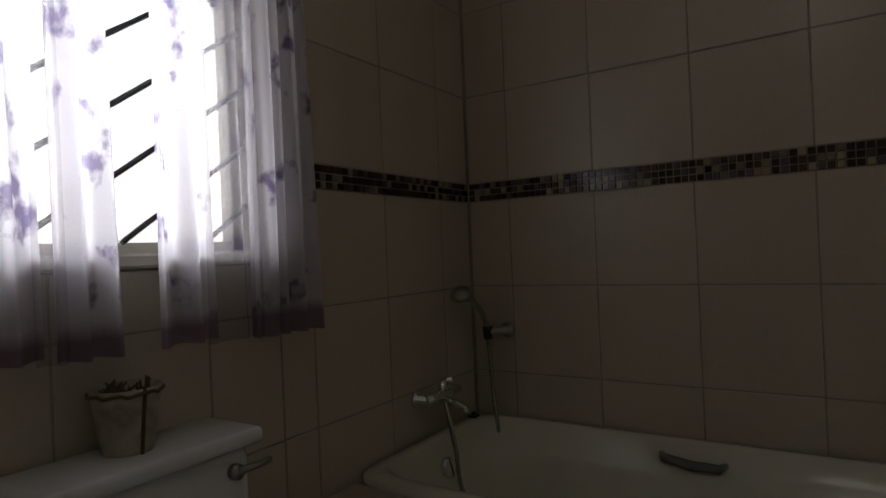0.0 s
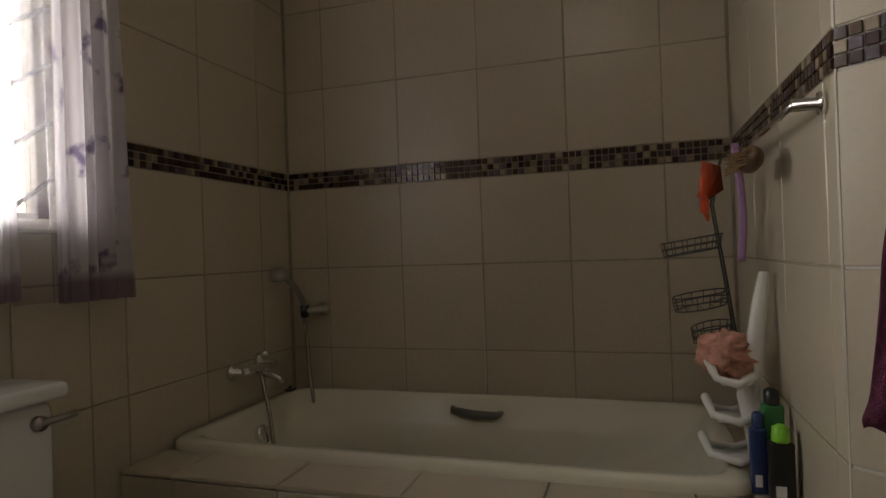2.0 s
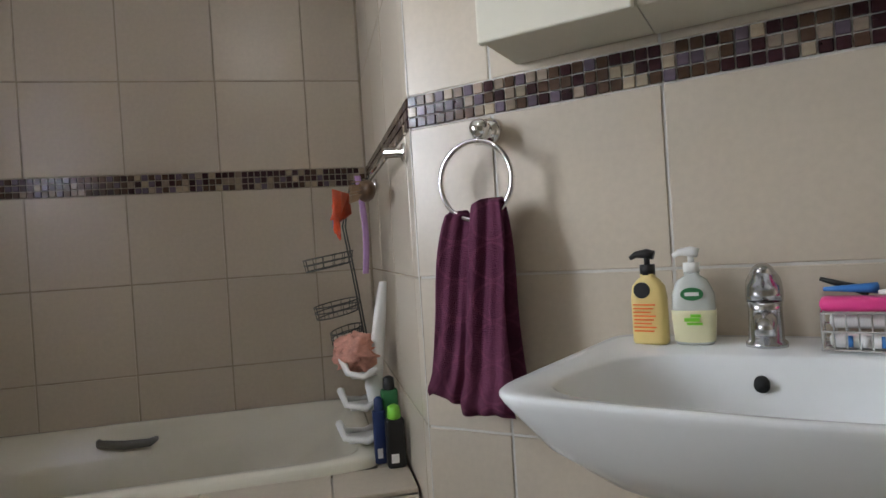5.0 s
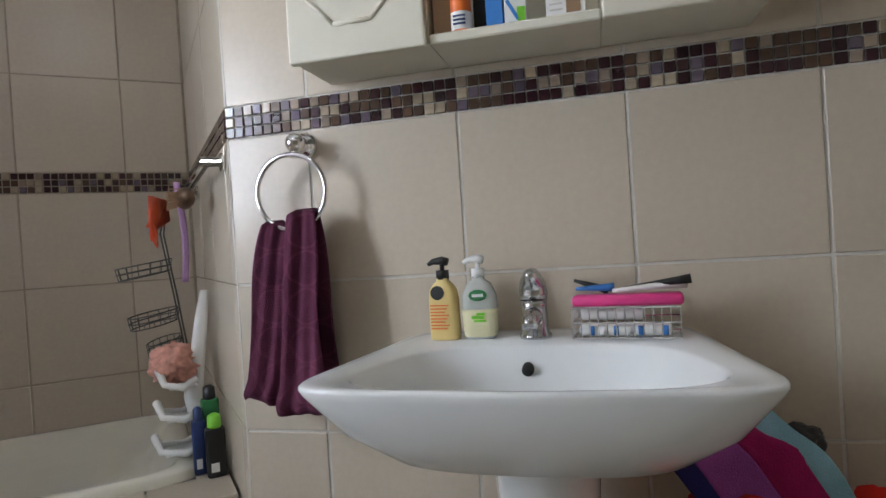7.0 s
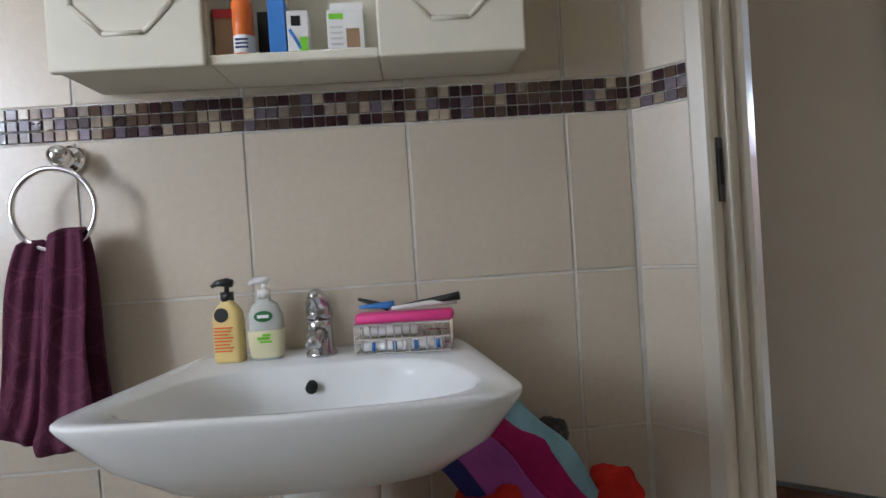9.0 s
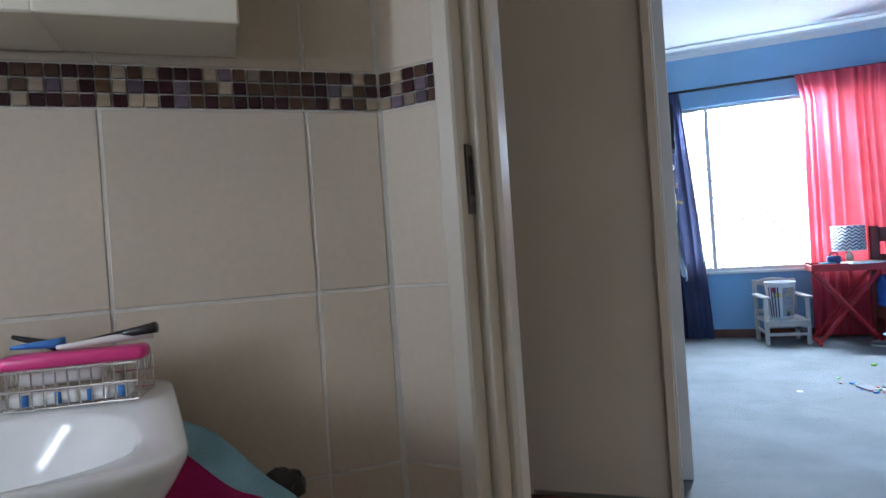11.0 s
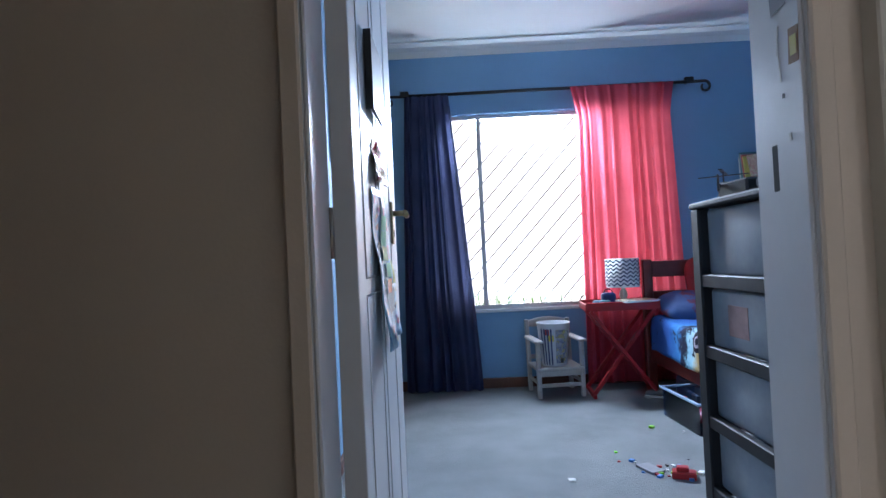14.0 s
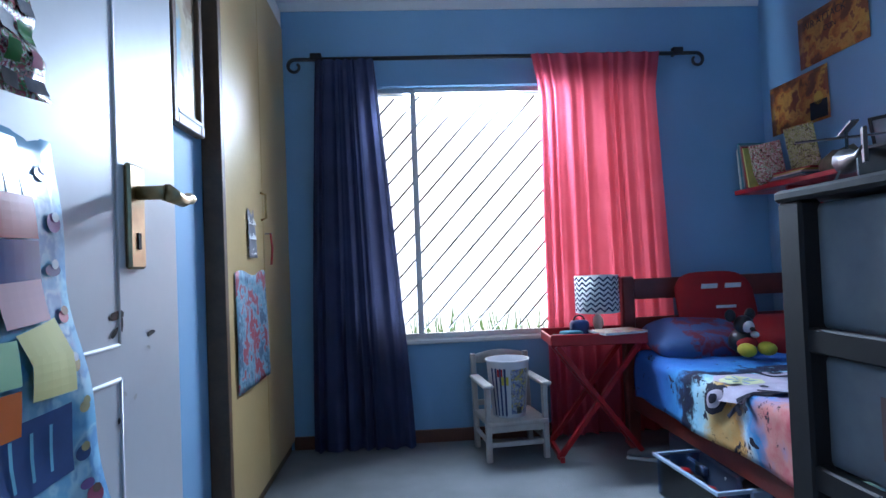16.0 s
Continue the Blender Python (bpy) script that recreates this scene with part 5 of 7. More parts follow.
    on(sheet(bmesh.new(), on_paper(fn, 0.36, 0.80, 0.80, 0.98), 6, 6), "printed_panel", inks[6], p, "pale printed panel")
    for k, c in enumerate((4, 0, 2, 1, 5)):
        on(sheet(bmesh.new(), on_paper(fn, 0.40 + 0.09 * k, 0.48 + 0.09 * k, 0.845, 0.90, 0.0034), 3, 3), "printed_picture", inks[c], p)
    on(sheet(bmesh.new(), on_paper(fn, 0.42, 0.86, 0.19, 0.36), 6, 6), "printed_panel", inks[0], p, "dark blue printed panel")
    for k in range(4):
        on(sheet(bmesh.new(), on_paper(fn, 0.46 + 0.09 * k, 0.475 + 0.09 * k, 0.22, 0.33, 0.0034), 2, 2), "printed_bar", inks[2], p)
    greens, yellows, pinks = mat("green_note", (0.36, 0.62, 0.34), 0.7, 0, 0.06, 20), mat("yellow_note", (0.70, 0.64, 0.25), 0.7, 0, 0.06, 20), mat("pink_note", (0.66, 0.40, 0.40), 0.7, 0, 0.06, 20)
    slips = ((0.46, 0.80, greens, "pale green", 0), (0.70, 0.80, BOOKS[1], "dark red", 2), (0.46, 0.70, greens, "pale green", 0), (0.70, 0.70, inks[0], "blue", 0), (0.46, 0.60, yellows, "yellow", -6), (0.70, 0.61, pinks, "pale pink", 4),
             (0.50, 0.49, greens, "green", -3), (0.76, 0.51, yellows, "yellow", 14), (0.77, 0.44, yellows, "yellow", -6), (0.48, 0.385, ORANGE, "orange", -2))
    for k, (u, v, material, colour, turn) in enumerate(slips):
        bm = sheet(bmesh.new(), on_paper(fn, u - 0.115, u + 0.115, v - 0.048, v + 0.048, 0.0035 + 0.0003 * k, turn), 5, 5)
        tagged(mesh_ob("sticky_note", bm, material, m), colour + " paper note stuck on the blue poster", "note", "notes on the door poster")
    fn2 = paper(0.242, 0.452, 1.182, 1.288, 0.010, 0.006)
    p2 = tagged(mesh_ob("photo_collage", sheet(bmesh.new(), fn2, 12, 12, 0.001), COLLAGE, m, True), "dark curling photo collage taped to the door", "poster")
    gloss = [mat("photo_" + n, c, 0.15, 0, 0.35, 40) for n, c in (("black", (0.02, 0.02, 0.025)), ("green", (0.05, 0.22, 0.06)), ("red", (0.42, 0.03, 0.06)), ("white", (0.66, 0.66, 0.66)), ("brown", (0.16, 0.08, 0.06)), ("rose", (0.55, 0.22, 0.28)), ("grey", (0.25, 0.25, 0.28)))]
    for i in range(7):
        for j in range(4):
            if rnd.random() < 0.85:
                u, v = (i + 0.5) / 7, (j + 0.5) / 4
                w, h = rnd.uniform(0.035, 0.06), rnd.uniform(0.06, 0.10)
                on(sheet(bmesh.new(), on_paper(fn2, u - w, u + w, v - h, v + h, rnd.uniform(0.0015, 0.0035), rnd.uniform(-10, 10)), 2, 2), "photo", gloss[rnd.randrange(7)], p2)
    card = root("pinned_board", m, "dark grey card hanging high on the door", "board")
    part("board", boxes((0.20, -0.018, 1.348, 0.40, -0.010, 1.53), bev=0.002), BOOKS[4], card)
    # Black edge; its left strip paints the shadow between card and door.
    part("board_edge", boxes((0.196, -0.020, 1.344, 0.202, -0.002, 1.53), (0.202, -0.020, 1.344, 0.402, -0.0185, 1.35)), BLACKPL, card, "black edge that also stands for the gap's shadow")
    for nx, nz, w, h, turn in ((0.600, 0.992, 0.020, 0.006, -8), (0.592, 0.972, 0.013, 0.004, -30), (0.610, 0.980, 0.006, 0.010, 10), (0.690, 0.962, 0.015, 0.004, -4), (0.680, 0.945, 0.006, 0.003, 20), (0.612, 0.900, 0.010, 0.003, 15), (0.640, 0.890, 0.006, 0.003, -25), (0.598, 0.872, 0.005, 0.004, 0)):
        bm = bmesh.new()
        vs = [bm.verts.new((w * math.cos(k * 0.785) * rnd.uniform(0.6, 1.1), 0, h * math.sin(k * 0.785) * rnd.uniform(0.6, 1.2))) for k in range(8)]
        bmesh.ops.solidify(bm, geom=[bm.faces.new(vs)], thickness=0.0006)
        tagged(mesh_ob("paint_chip", bm, BLACKPL if h > 0.0035 else GROUT, m @ pose(nx, -0.0012, nz, 0, turn, 0)), "chip where paint has come off the door", "chip", "chips on the door")


def hall_door():
    m = BED @ Matrix.Translation((HX0 - 0.03, -0.215, 0)) @ Matrix.Rotation(radians(-90), 4, "Z")
    r = panel_door("door_3", m, 0.76, "white panelled passage door, closed")
    for z in (0.25, 0.96, 1.8):
        h = part("hinge", boxes((-0.03, -0.022, z, 0.024, -0.001, z + 0.1), bev=0.002), GLOSSWHITE, r, "painted butt hinge")
        part("screw", boxes((-0.002, -0.0235, z + 0.018, 0.006, -0.0218, z + 0.026)), BLACKPL, h)
    f = tagged(new("door_frame_3"), "cream frame of the passage door", "door frame", kind="structure")
    f.matrix_basis = BED
    part("jamb", boxes((HX0 - 0.045, -0.213, 0, HX0 - 0.001, -0.165, 2.1), bev=0.004), CREAM, f)
    part("jamb", boxes((HX0 - 0.045, -1.055, 0, HX0 - 0.001, -0.997, 2.1), bev=0.004), CREAM, f)
    part("head", boxes((HX0 - 0.045, -0.997, 2.04, HX0 - 0.001, -0.213, 2.1), bev=0.004), CREAM, f)


# ---- trim ----
def trims():
    def cove(name, a, b, inward, m=BED):
        """Coved cornice from a to b; inward is the room side."""
        bm = bmesh.new()
        a, b, n = Vector((*a, 0)), Vector((*b, 0)), Vector((*inward, 0))
        prof = [(0.0, HB - 0.095), (0.006, HB - 0.095), (0.010, HB - 0.08), (0.02, HB - 0.05), (0.045, HB - 0.024), (0.075, HB - 0.012), (0.088, HB - 0.008), (0.088, HB - 0.0005), (0.0, HB - 0.0005)]
        rings(bm, [[p + n * q + Vector((0, 0, z)) for q, z in prof] for p in (a, b)])
        structure(name, bm, CEIL, m, "white coved cornice", "cornice")
    cove("cornice_window", (WX, YR), (WX, YL), (-1, 0))
    cove("cornice_right", (HX1, YR), (WX - 0.09, YR), (0, 1))
    cove("cornice_left", (HX1, YL), (WX - 0.09, YL), (0, -1))
    structure("skirting_window", boxes((WX - 0.018, YR, 0, WX - 0.0005, YL - 0.06, 0.075), bev=0.004), SKIRT, BED, "red-brown wooden skirting", "skirting")
    structure("skirting_right", boxes((HX1, YR + 0.0005, 0, WX - 0.02, YR + 0.018, 0.075), bev=0.004), SKIRT, BED, "red-brown wooden skirting", "skirting")
    structure("skirting_left", boxes((HX1, YL - 0.018, 0, 5.58, YL - 0.0005, 0.075), bev=0.004), SKIRT, BED, "red-brown wooden skirting", "skirting")
    structure("skirting_passage", boxes((HX0 - 0.018, DY1 + 0.052, -0.1, HX0 - 0.0005, 3.19, -0.02), bev=0.004), SKIRT, BED, "red-brown wooden skirting in the passage", "skirting")


# ---- window ----
def bedroom_window():
    r = tagged(new("window_2"), "white steel window with slanted burglar bars", "window", kind="structure")
    r.matrix_basis = BED
    y0, y1, z0, z1, x = -1.16, 0.54, 0.60, 2.11, WX + 0.05
    for row in ((x, y0, z0, x + 0.04, y0 + 0.03, z1), (x, y1 - 0.03, z0, x + 0.04, y1, z1), (x, y0 + 0.03, z0, x + 0.04, y1 - 0.03, z0 + 0.03), (x, y0 + 0.03, z1 - 0.03, x + 0.04, y1 - 0.03, z1),
                (x - 0.004, 0.285, z0 + 0.03, x + 0.04, 0.32, z1 - 0.03)):
        part("window_frame", boxes(row, bev=0.003), GLOSSWHITE, r)
    for a, b in ((y0 + 0.03, 0.285), (0.32, y1 - 0.03)):
        p = part("pane", boxes((x + 0.016, a, z0 + 0.03, x + 0.022, b, z1 - 0.03)), GLASS, r)
        p.visible_shadow = False
    part("window_sill", boxes((WX - 0.03, y0 - 0.02, z0 - 0.024, WX + 0.21, y1 + 0.02, z0 + 0.002), bev=0.006), GLOSSWHITE, r)
    for k in range(22):
        # bars lean to the right as seen from the room
        c = -1.819 + 0.158 * k
        ends = []
        for s in range(121):
            yy = y1 - (y1 - y0) * s / 120
            zz = z0 + (y1 - yy) * 1.08 + c
            if z0 + 0.02 < zz < z1 - 0.02:
                ends.append((WX + 0.15, yy, zz))
        if len(ends) > 4:
            bm = bmesh.new()
            tube(bm, [ends[0], ends[-1]], 0.0065, 8)
            part("burglar_bar", bm, IRON, r)


def bedroom_curtains():
    bm = sheet(bmesh.new(), pleats(0.40, 0.92, 0.012, 2.235, 7, 0.026, 0.0, 0.0, 3, 150, 44), 150, 44)
    for v in bm.verts:
        t = v.co.z / 2.235
        v.co.y = 0.645 + (v.co.y - 0.66) * (1.1 - 0.46 * t ** 1.3) + 0.045 * t
    tagged(mesh_ob("curtain", bm, NAVYCLOTH, P(6.775, 0), True), "long navy cotton curtain drawn to the side of the window", "curtain", "bedroom curtains")
    bm = sheet(bmesh.new(), pleats(-1.17, -0.44, 0.03, 2.25, 9, 0.022, 0.0, 0.0, 11, 170, 44), 170, 44)
    for v in bm.verts:
        t = v.co.z / 2.25
        v.co.y = -0.81 + 0.03 * t + (v.co.y + 0.805) * (1.06 - 0.13 * t + 0.12 * max(0, t - 0.9) * 10)
    tagged(mesh_ob("curtain", bm, REDCLOTH, P(6.775, 0), True), "long red cotton curtain glowing in the window light", "curtain", "bedroom curtains")
    r = root("curtain_rod", BED, "black wrought iron curtain rod with scrolled ends", "curtain rod")
    bm = bmesh.new()
    tube(bm, [(6.825, 0.86, 2.255), (6.825, -1.30, 2.255)], 0.0125, 12)
    part("pole", bm, IRON, r, "", True)
    for y, s in ((0.86, 1), (-1.30, -1)):
        bm = bmesh.new()
        pts = [(6.825, y, 2.255), (6.825, y + s * 0.1, 2.256)]
        for k in range(16):
            a = radians(90 - 21 * k)
            rad = 0.042 * (1 - 0.03 * k)
            pts.append((6.825, y + s * (0.12 + rad * math.cos(a)), 2.214 + rad * math.sin(a)))
        tube(bm, pts, [0.011] * 6 + [0.010 - 0.0002 * k for k in range(len(pts) - 6)], 10)
        part("scroll_end", bm, IRON, r, "", True)
        bm = boxes((6.81, y - 0.035, 2.25, 6.845, y + 0.03, 2.29), bev=0.004)
        tube(bm, [(6.83, y, 2.262), (WX - 0.0005, y, 2.262)], 0.009, 8)
        part("bracket", bm, IRON, r)


# ---- built-in cupboard ----
def cupboard():
    r = root("cupboard", BED, "built-in maple melamine cupboard with a dark edge", "cupboard")
    part("door", boxes((5.64, 1.055, 0.06, 6.255, 1.085, 2.46), bev=0.002), MELAMINE, r)
    part("door", boxes((6.258, 1.055, 0.06, 6.872, 1.085, 2.46), bev=0.002), MELAMINE, r)
    part("side_panel", boxes((5.60, 1.045, 0.0, 5.638, 1.118, 2.48), bev=0.002), WOODBR, r, "dark edged side panel")
    part("plinth", boxes((5.64, 1.075, 0.0, 6.872, 1.118, 0.058)), WOODBR, r)
    part("top_board", boxes((5.64, 1.06, 2.462, 6.872, 1.118, 2.563)), CEIL, r, "white filler board up to the cornice")
    bm = bmesh.new()
    tube(bm, [(6.22, 1.055, 1.41), (6.22, 1.03, 1.40), (6.22, 1.03, 1.29), (6.22, 1.055, 1.28)], 0.006, 8)
    part("pull_handle", bm, BRASS, r, "", True)
    bm = bmesh.new()
    tube(bm, [(6.285, 1.057, 1.22), (6.285, 1.02, 1.22)], 0.004, 8)
    part("key", bm, STEEL, r)
    k = root("key_tassel", P(6.285, 1.025, 1.07), "red and black key tassel hanging from the cupboard key", "tassel")
    bm = bmesh.new()
    for q in range(9):
        tube(bm, [(0.002 * q - 0.008, 0.003, 0.15), (0.003 * q - 0.012, -0.004, 0.08), (0.004 * q - 0.016, 0.002, 0.0 + 0.01 * (q % 3))], 0.003, 5)
    part("strands", bm, REDPAINT, k)

    def pinned(name, x0, x1, z0, z1, material, label):
        def fn(u, v):
            return (x0 + (x1 - x0) * u, 1.0485 - 0.012 * (1 - v) ** 2 * u - 0.003 * math.sin(6 * u + 4 * v), z0 + (z1 - z0) * v + 0.012 * math.sin(9 * u) * v)
        tagged(mesh_ob(name, sheet(bmesh.new(), fn, 14, 14, 0.001), material, BED, True), label, "picture")
    pinned("child_painting", 5.74, 6.24, 0.555, 1.035, DRAWING, "blue finger painting taped to the cupboard door")
    pinned("photo_strip", 5.955, 6.06, 1.10, 1.30, BOOKS[4], "strip of small grey photos on the cupboard door")
    for q in range(3):
        pinned("photo_strip", 5.96, 6.055, 1.115 + 0.065 * q, 1.14 + 0.065 * q, PAPERW, "white patch of a photo on the cupboard door")
    f = root("picture_frame", P(5.40, YL - 0.002, 1.52), "dark framed picture with a pale mount on the blue wall", "picture")
    w, h = 0.28, 0.62
    part("frame", boxes((-w / 2, -0.035, 0, -w / 2 + 0.035, -0.001, h), (w / 2 - 0.035, -0.035, 0, w / 2, -0.001, h), (-w / 2 + 0.035, -0.035, 0, w / 2 - 0.035, -0.001, 0.04), (-w / 2 + 0.035, -0.035, h - 0.04, w / 2 - 0.035, -0.001, h), bev=0.004), WOODBR, f)
    part("inner_trim", boxes((-w / 2 + 0.03, -0.038, 0.034, w / 2 - 0.03, -0.02, 0.05), bev=0.003), PAPERW, f, "pale inner trim")
    part("print", boxes((-w / 2 + 0.036, -0.018, 0.05, w / 2 - 0.036, -0.012, h - 0.042)), print_mat("beach_picture_print", [(0.10, 0.26, 0.42), (0.26, 0.44, 0.55), (0.52, 0.44, 0.26), (0.60, 0.52, 0.36), (0.30, 0.20, 0.12)], 5), f, "pale beach picture")


# ---- furniture ----
def child_chair():
    r = root("child_armchair", P(6.62, -0.155, 0, 6), "small pale wooden child's armchair holding a bucket", "chair")
    w, d = 0.155, 0.14
    for y in (-w, w):
        part("front_leg", boxes((-d - 0.015, y - 0.015, 0, -d + 0.015, y + 0.015, 0.385), bev=0.004), PALEWOOD, r)
        bm = boxes((d - 0.015, y - 0.015, 0, d + 0.015, y + 0.015, 0.52), bev=0.004)
        bmesh.ops.transform(bm, matrix=Matrix.Shear("XY", 4, (0.08, 0)), verts=bm.verts)
        part("back_post", bm, PALEWOOD, r)
        bm = boxes((-d - 0.05, y - 0.028, 0.385, d + 0.03, y + 0.028, 0.405), bev=0.008, seg=2)
        part("armrest", bm, PALEWOOD, r)
        part("side_stretcher", boxes((-d, y - 0.008, 0.09, d, y + 0.008, 0.115), bev=0.003), PALEWOOD, r)
    part("seat", boxes((-d - 0.03, -w - 0.01, 0.185, d + 0.01, w + 0.01, 0.21), bev=0.007, seg=2), PALEWOOD, r)
    part("front_stretcher", boxes((-d - 0.008, -w, 0.075, -d + 0.008, w, 0.1), bev=0.003), PALEWOOD, r)
    part("seat_rail", boxes((-d - 0.012, -w, 0.15, -d + 0.006, w, 0.185), bev=0.003), PALEWOOD, r)

    def crest(u, v):
        return (d + 0.04 * 1.1 + 0.012, -w + 2 * w * u, 0.465 + 0.045 * v + 0.025 * math.sin(math.pi * u) * v)
    part("crest_rail", sheet(bmesh.new(), crest, 16, 3, 0.016), PALEWOOD, r, "", True)
    part("lower_back_rail", boxes((d + 0.008, -w, 0.23, d + 0.03, w, 0.26), bev=0.003), PALEWOOD, r)
    b = root("bucket", P(6.60, -0.150, 0.21) @ Matrix.Scale(1.1, 4), "white printed popcorn bucket standing on the small chair", "bucket")
    bm = lathe(bmesh.new(), [(0.078, 0.0), (0.082, 0.004), (0.104, 0.262), (0.109, 0.268), (0.109, 0.276), (0.100, 0.276), (0.092, 0.20), (0.074, 0.012)], 36)
    part("bucket_body", bm, mat("white_bucket_plastic", (0.62, 0.63, 0.66), 0.35, 0, 0.06, 12), b, "", True)

    def patch(name, a0, a1, z0, z1, material, label):
        def fn(u, v):
            a, z = radians(a0 + (a1 - a0) * u), z0 + (z1 - z0) * v
            rr = 0.0832 + 0.022 * z / 0.262
            return (rr * math.cos(a), rr * math.sin(a), z)
        part(name, sheet(bmesh.new(), fn, 10, 8), material, b, label, True)
    for k in range(4):
        patch("stripe", 120 + 13 * k, 126 + 13 * k, 0.01, 0.24, NAVYPL, "navy stripe")
    patch("print", 178, 235, 0.02, 0.235, print_mat("bucket_print", [(0.02, 0.03, 0.10), (0.05, 0.09, 0.25), (0.55, 0.56, 0.58), (0.05, 0.06, 0.14), (0.55, 0.45, 0.08)], 22, 0.35, 0.12), "navy cartoon print")
    patch("label_patch", 196, 214, 0.022, 0.052, BLACKPL, "dark label")
    patch("flag", 148, 172, 0.16, 0.2, mat("bucket_yellow", (0.62, 0.50, 0.05), 0.4, 0, 0.1, 20), "yellow patch")
    patch("flag", 140, 156, 0.2, 0.236, REDPAINT, "red patch")


def tray_table():
    r = root("tray_table", P(6.52, -0.60, 0, -4), "red folding tray table beside the bed", "table")
    part("tabletop", boxes((-0.16, -0.235, 0.60, 0.17, 0.235, 0.612), bev=0.002), REDPAINT, r)
    for row in ((-0.172, -0.245, 0.596, -0.158, 0.245, 0.655), (0.168, -0.245, 0.596, 0.182, 0.245, 0.655), (-0.158, -0.247, 0.596, 0.168, -0.233, 0.645), (-0.158, 0.233, 0.596, 0.168, 0.247, 0.645)):
        part("tray_side", boxes(row, bev=0.004), REDPAINT, r)
    for x in (-0.135, 0.145):
        for s in (-1, 1):
            bm = bmesh.new()
            a, b = Vector((x + 0.012 * s, -0.215 * s, 0.592)), Vector((x + 0.012 * s, 0.225 * s, 0.012))
            tube(bm, [a, b], 0.0165, 4)
            part("leg", bm, REDPAINT, r)
    for s in (-1, 1):
        part("foot_bar", boxes((-0.15, 0.21 * s - 0.012, 0.0, 0.16, 0.21 * s + 0.012, 0.028), bev=0.003), REDPAINT, r)
    z = 0.613
    lamp = root("table_lamp", P(6.57, -0.655, z), "white table lamp with a chevron drum shade", "lamp")
    bm = lathe(bmesh.new(), [(0.05, 0), (0.05, 0.008), (0.02, 0.016), (0.018, 0.04), (0.03, 0.07), (0.024, 0.1), (0.012, 0.118), (0.012, 0.15)], 22)
    part("base", bm, mat("cream_lamp_base", (0.60, 0.57, 0.50), 0.4, 0, 0.08, 20), lamp, "", True)
    shade = part("shade", lathe(bmesh.new(), [(0.118, 0.13), (0.118, 0.332), (0.115, 0.332), (0.115, 0.13), (0.118, 0.13)], 48, cap=False), PAPERW, lamp, "white drum shade", True)
    for k in range(7):
        bm = bmesh.new()
        vs = []
        n = 96
        for q in range(n + 1):
            a = 2 * math.pi * q / n
            zz = 0.152 + 0.027 * k + 0.011 * (1 - 2 * abs((q % 6) / 6 - 0.5) * 2) * 0.9
            vs.append([(0.1189 * math.cos(a), 0.1189 * math.sin(a), min(max(zz + e, 0.131), 0.331)) for e in (-0.0055, 0.0055)])
        rows = [[bm.verts.new(p) for p in v] for v in vs]
        for p, q in zip(rows, rows[1:]):
            bm.faces.new((p[0], q[0], q[1], p[1]))
        part("chevron", bm, mat("shade_navy", (0.03, 0.04, 0.10), 0.7, 0, 0.1, 20) if k == 0 else bpy.data.materials["shade_navy"], shade, "navy zigzag band")
    mug = root("small_bag", P(6.50, -0.53, z), "small dark blue zipped bag on the tray table", "bag")
    part("bag_body", boxes((-0.035, -0.05, 0, 0.035, 0.05, 0.10), bev=0.022, seg=3), NAVYPL, mug, "", True)
    bm = bmesh.new()
    tube(bm, arc((0, 0, 0.095), 0.03, 0, 180, 12, "yz"), 0.005, 8)
    part("carry_loop", bm, BLACKPL, mug, "", True)
    mag = root("magazine", P(6.40, -0.70, z + 0.036, 12), "thick magazine with a pale cover on the tray edge", "magazine")
    part("pages", boxes((-0.09, -0.12, 0, 0.09, 0.12, 0.012), bev=0.002), PAPERW, mag)
    part("cover", boxes((-0.091, -0.121, 0.0122, 0.091, 0.121, 0.0136)), print_mat("magazine_cover_print", [(0.55, 0.52, 0.42), (0.60, 0.56, 0.48), (0.60, 0.36, 0.10), (0.66, 0.64, 0.60), (0.40, 0.10, 0.08)], 14), mag)
    for k, (x, y, a, b, h, material, lb) in enumerate(((6.42, -0.43, 0.05, 0.06, 0.035, BLACKPL, "black game console on the tray table"), (6.45, -0.47, 0.04, 0.05, 0.05, BOOKS[2], "dark teal case on the tray table"), (6.395, -0.52, 0.025, 0.035, 0.03, mat("turquoise_plastic", (0.08, 0.42, 0.50), 0.4, 0, 0.1, 20), "turquoise plastic toy on the tray table"))):
        tagged(mesh_ob(("game_console", "case", "plastic_toy")[k], boxes((-a, -b, 0, a, b, h), bev=0.008, seg=2), material, P(x, y, z, 20 * k), True), lb, "clutter")


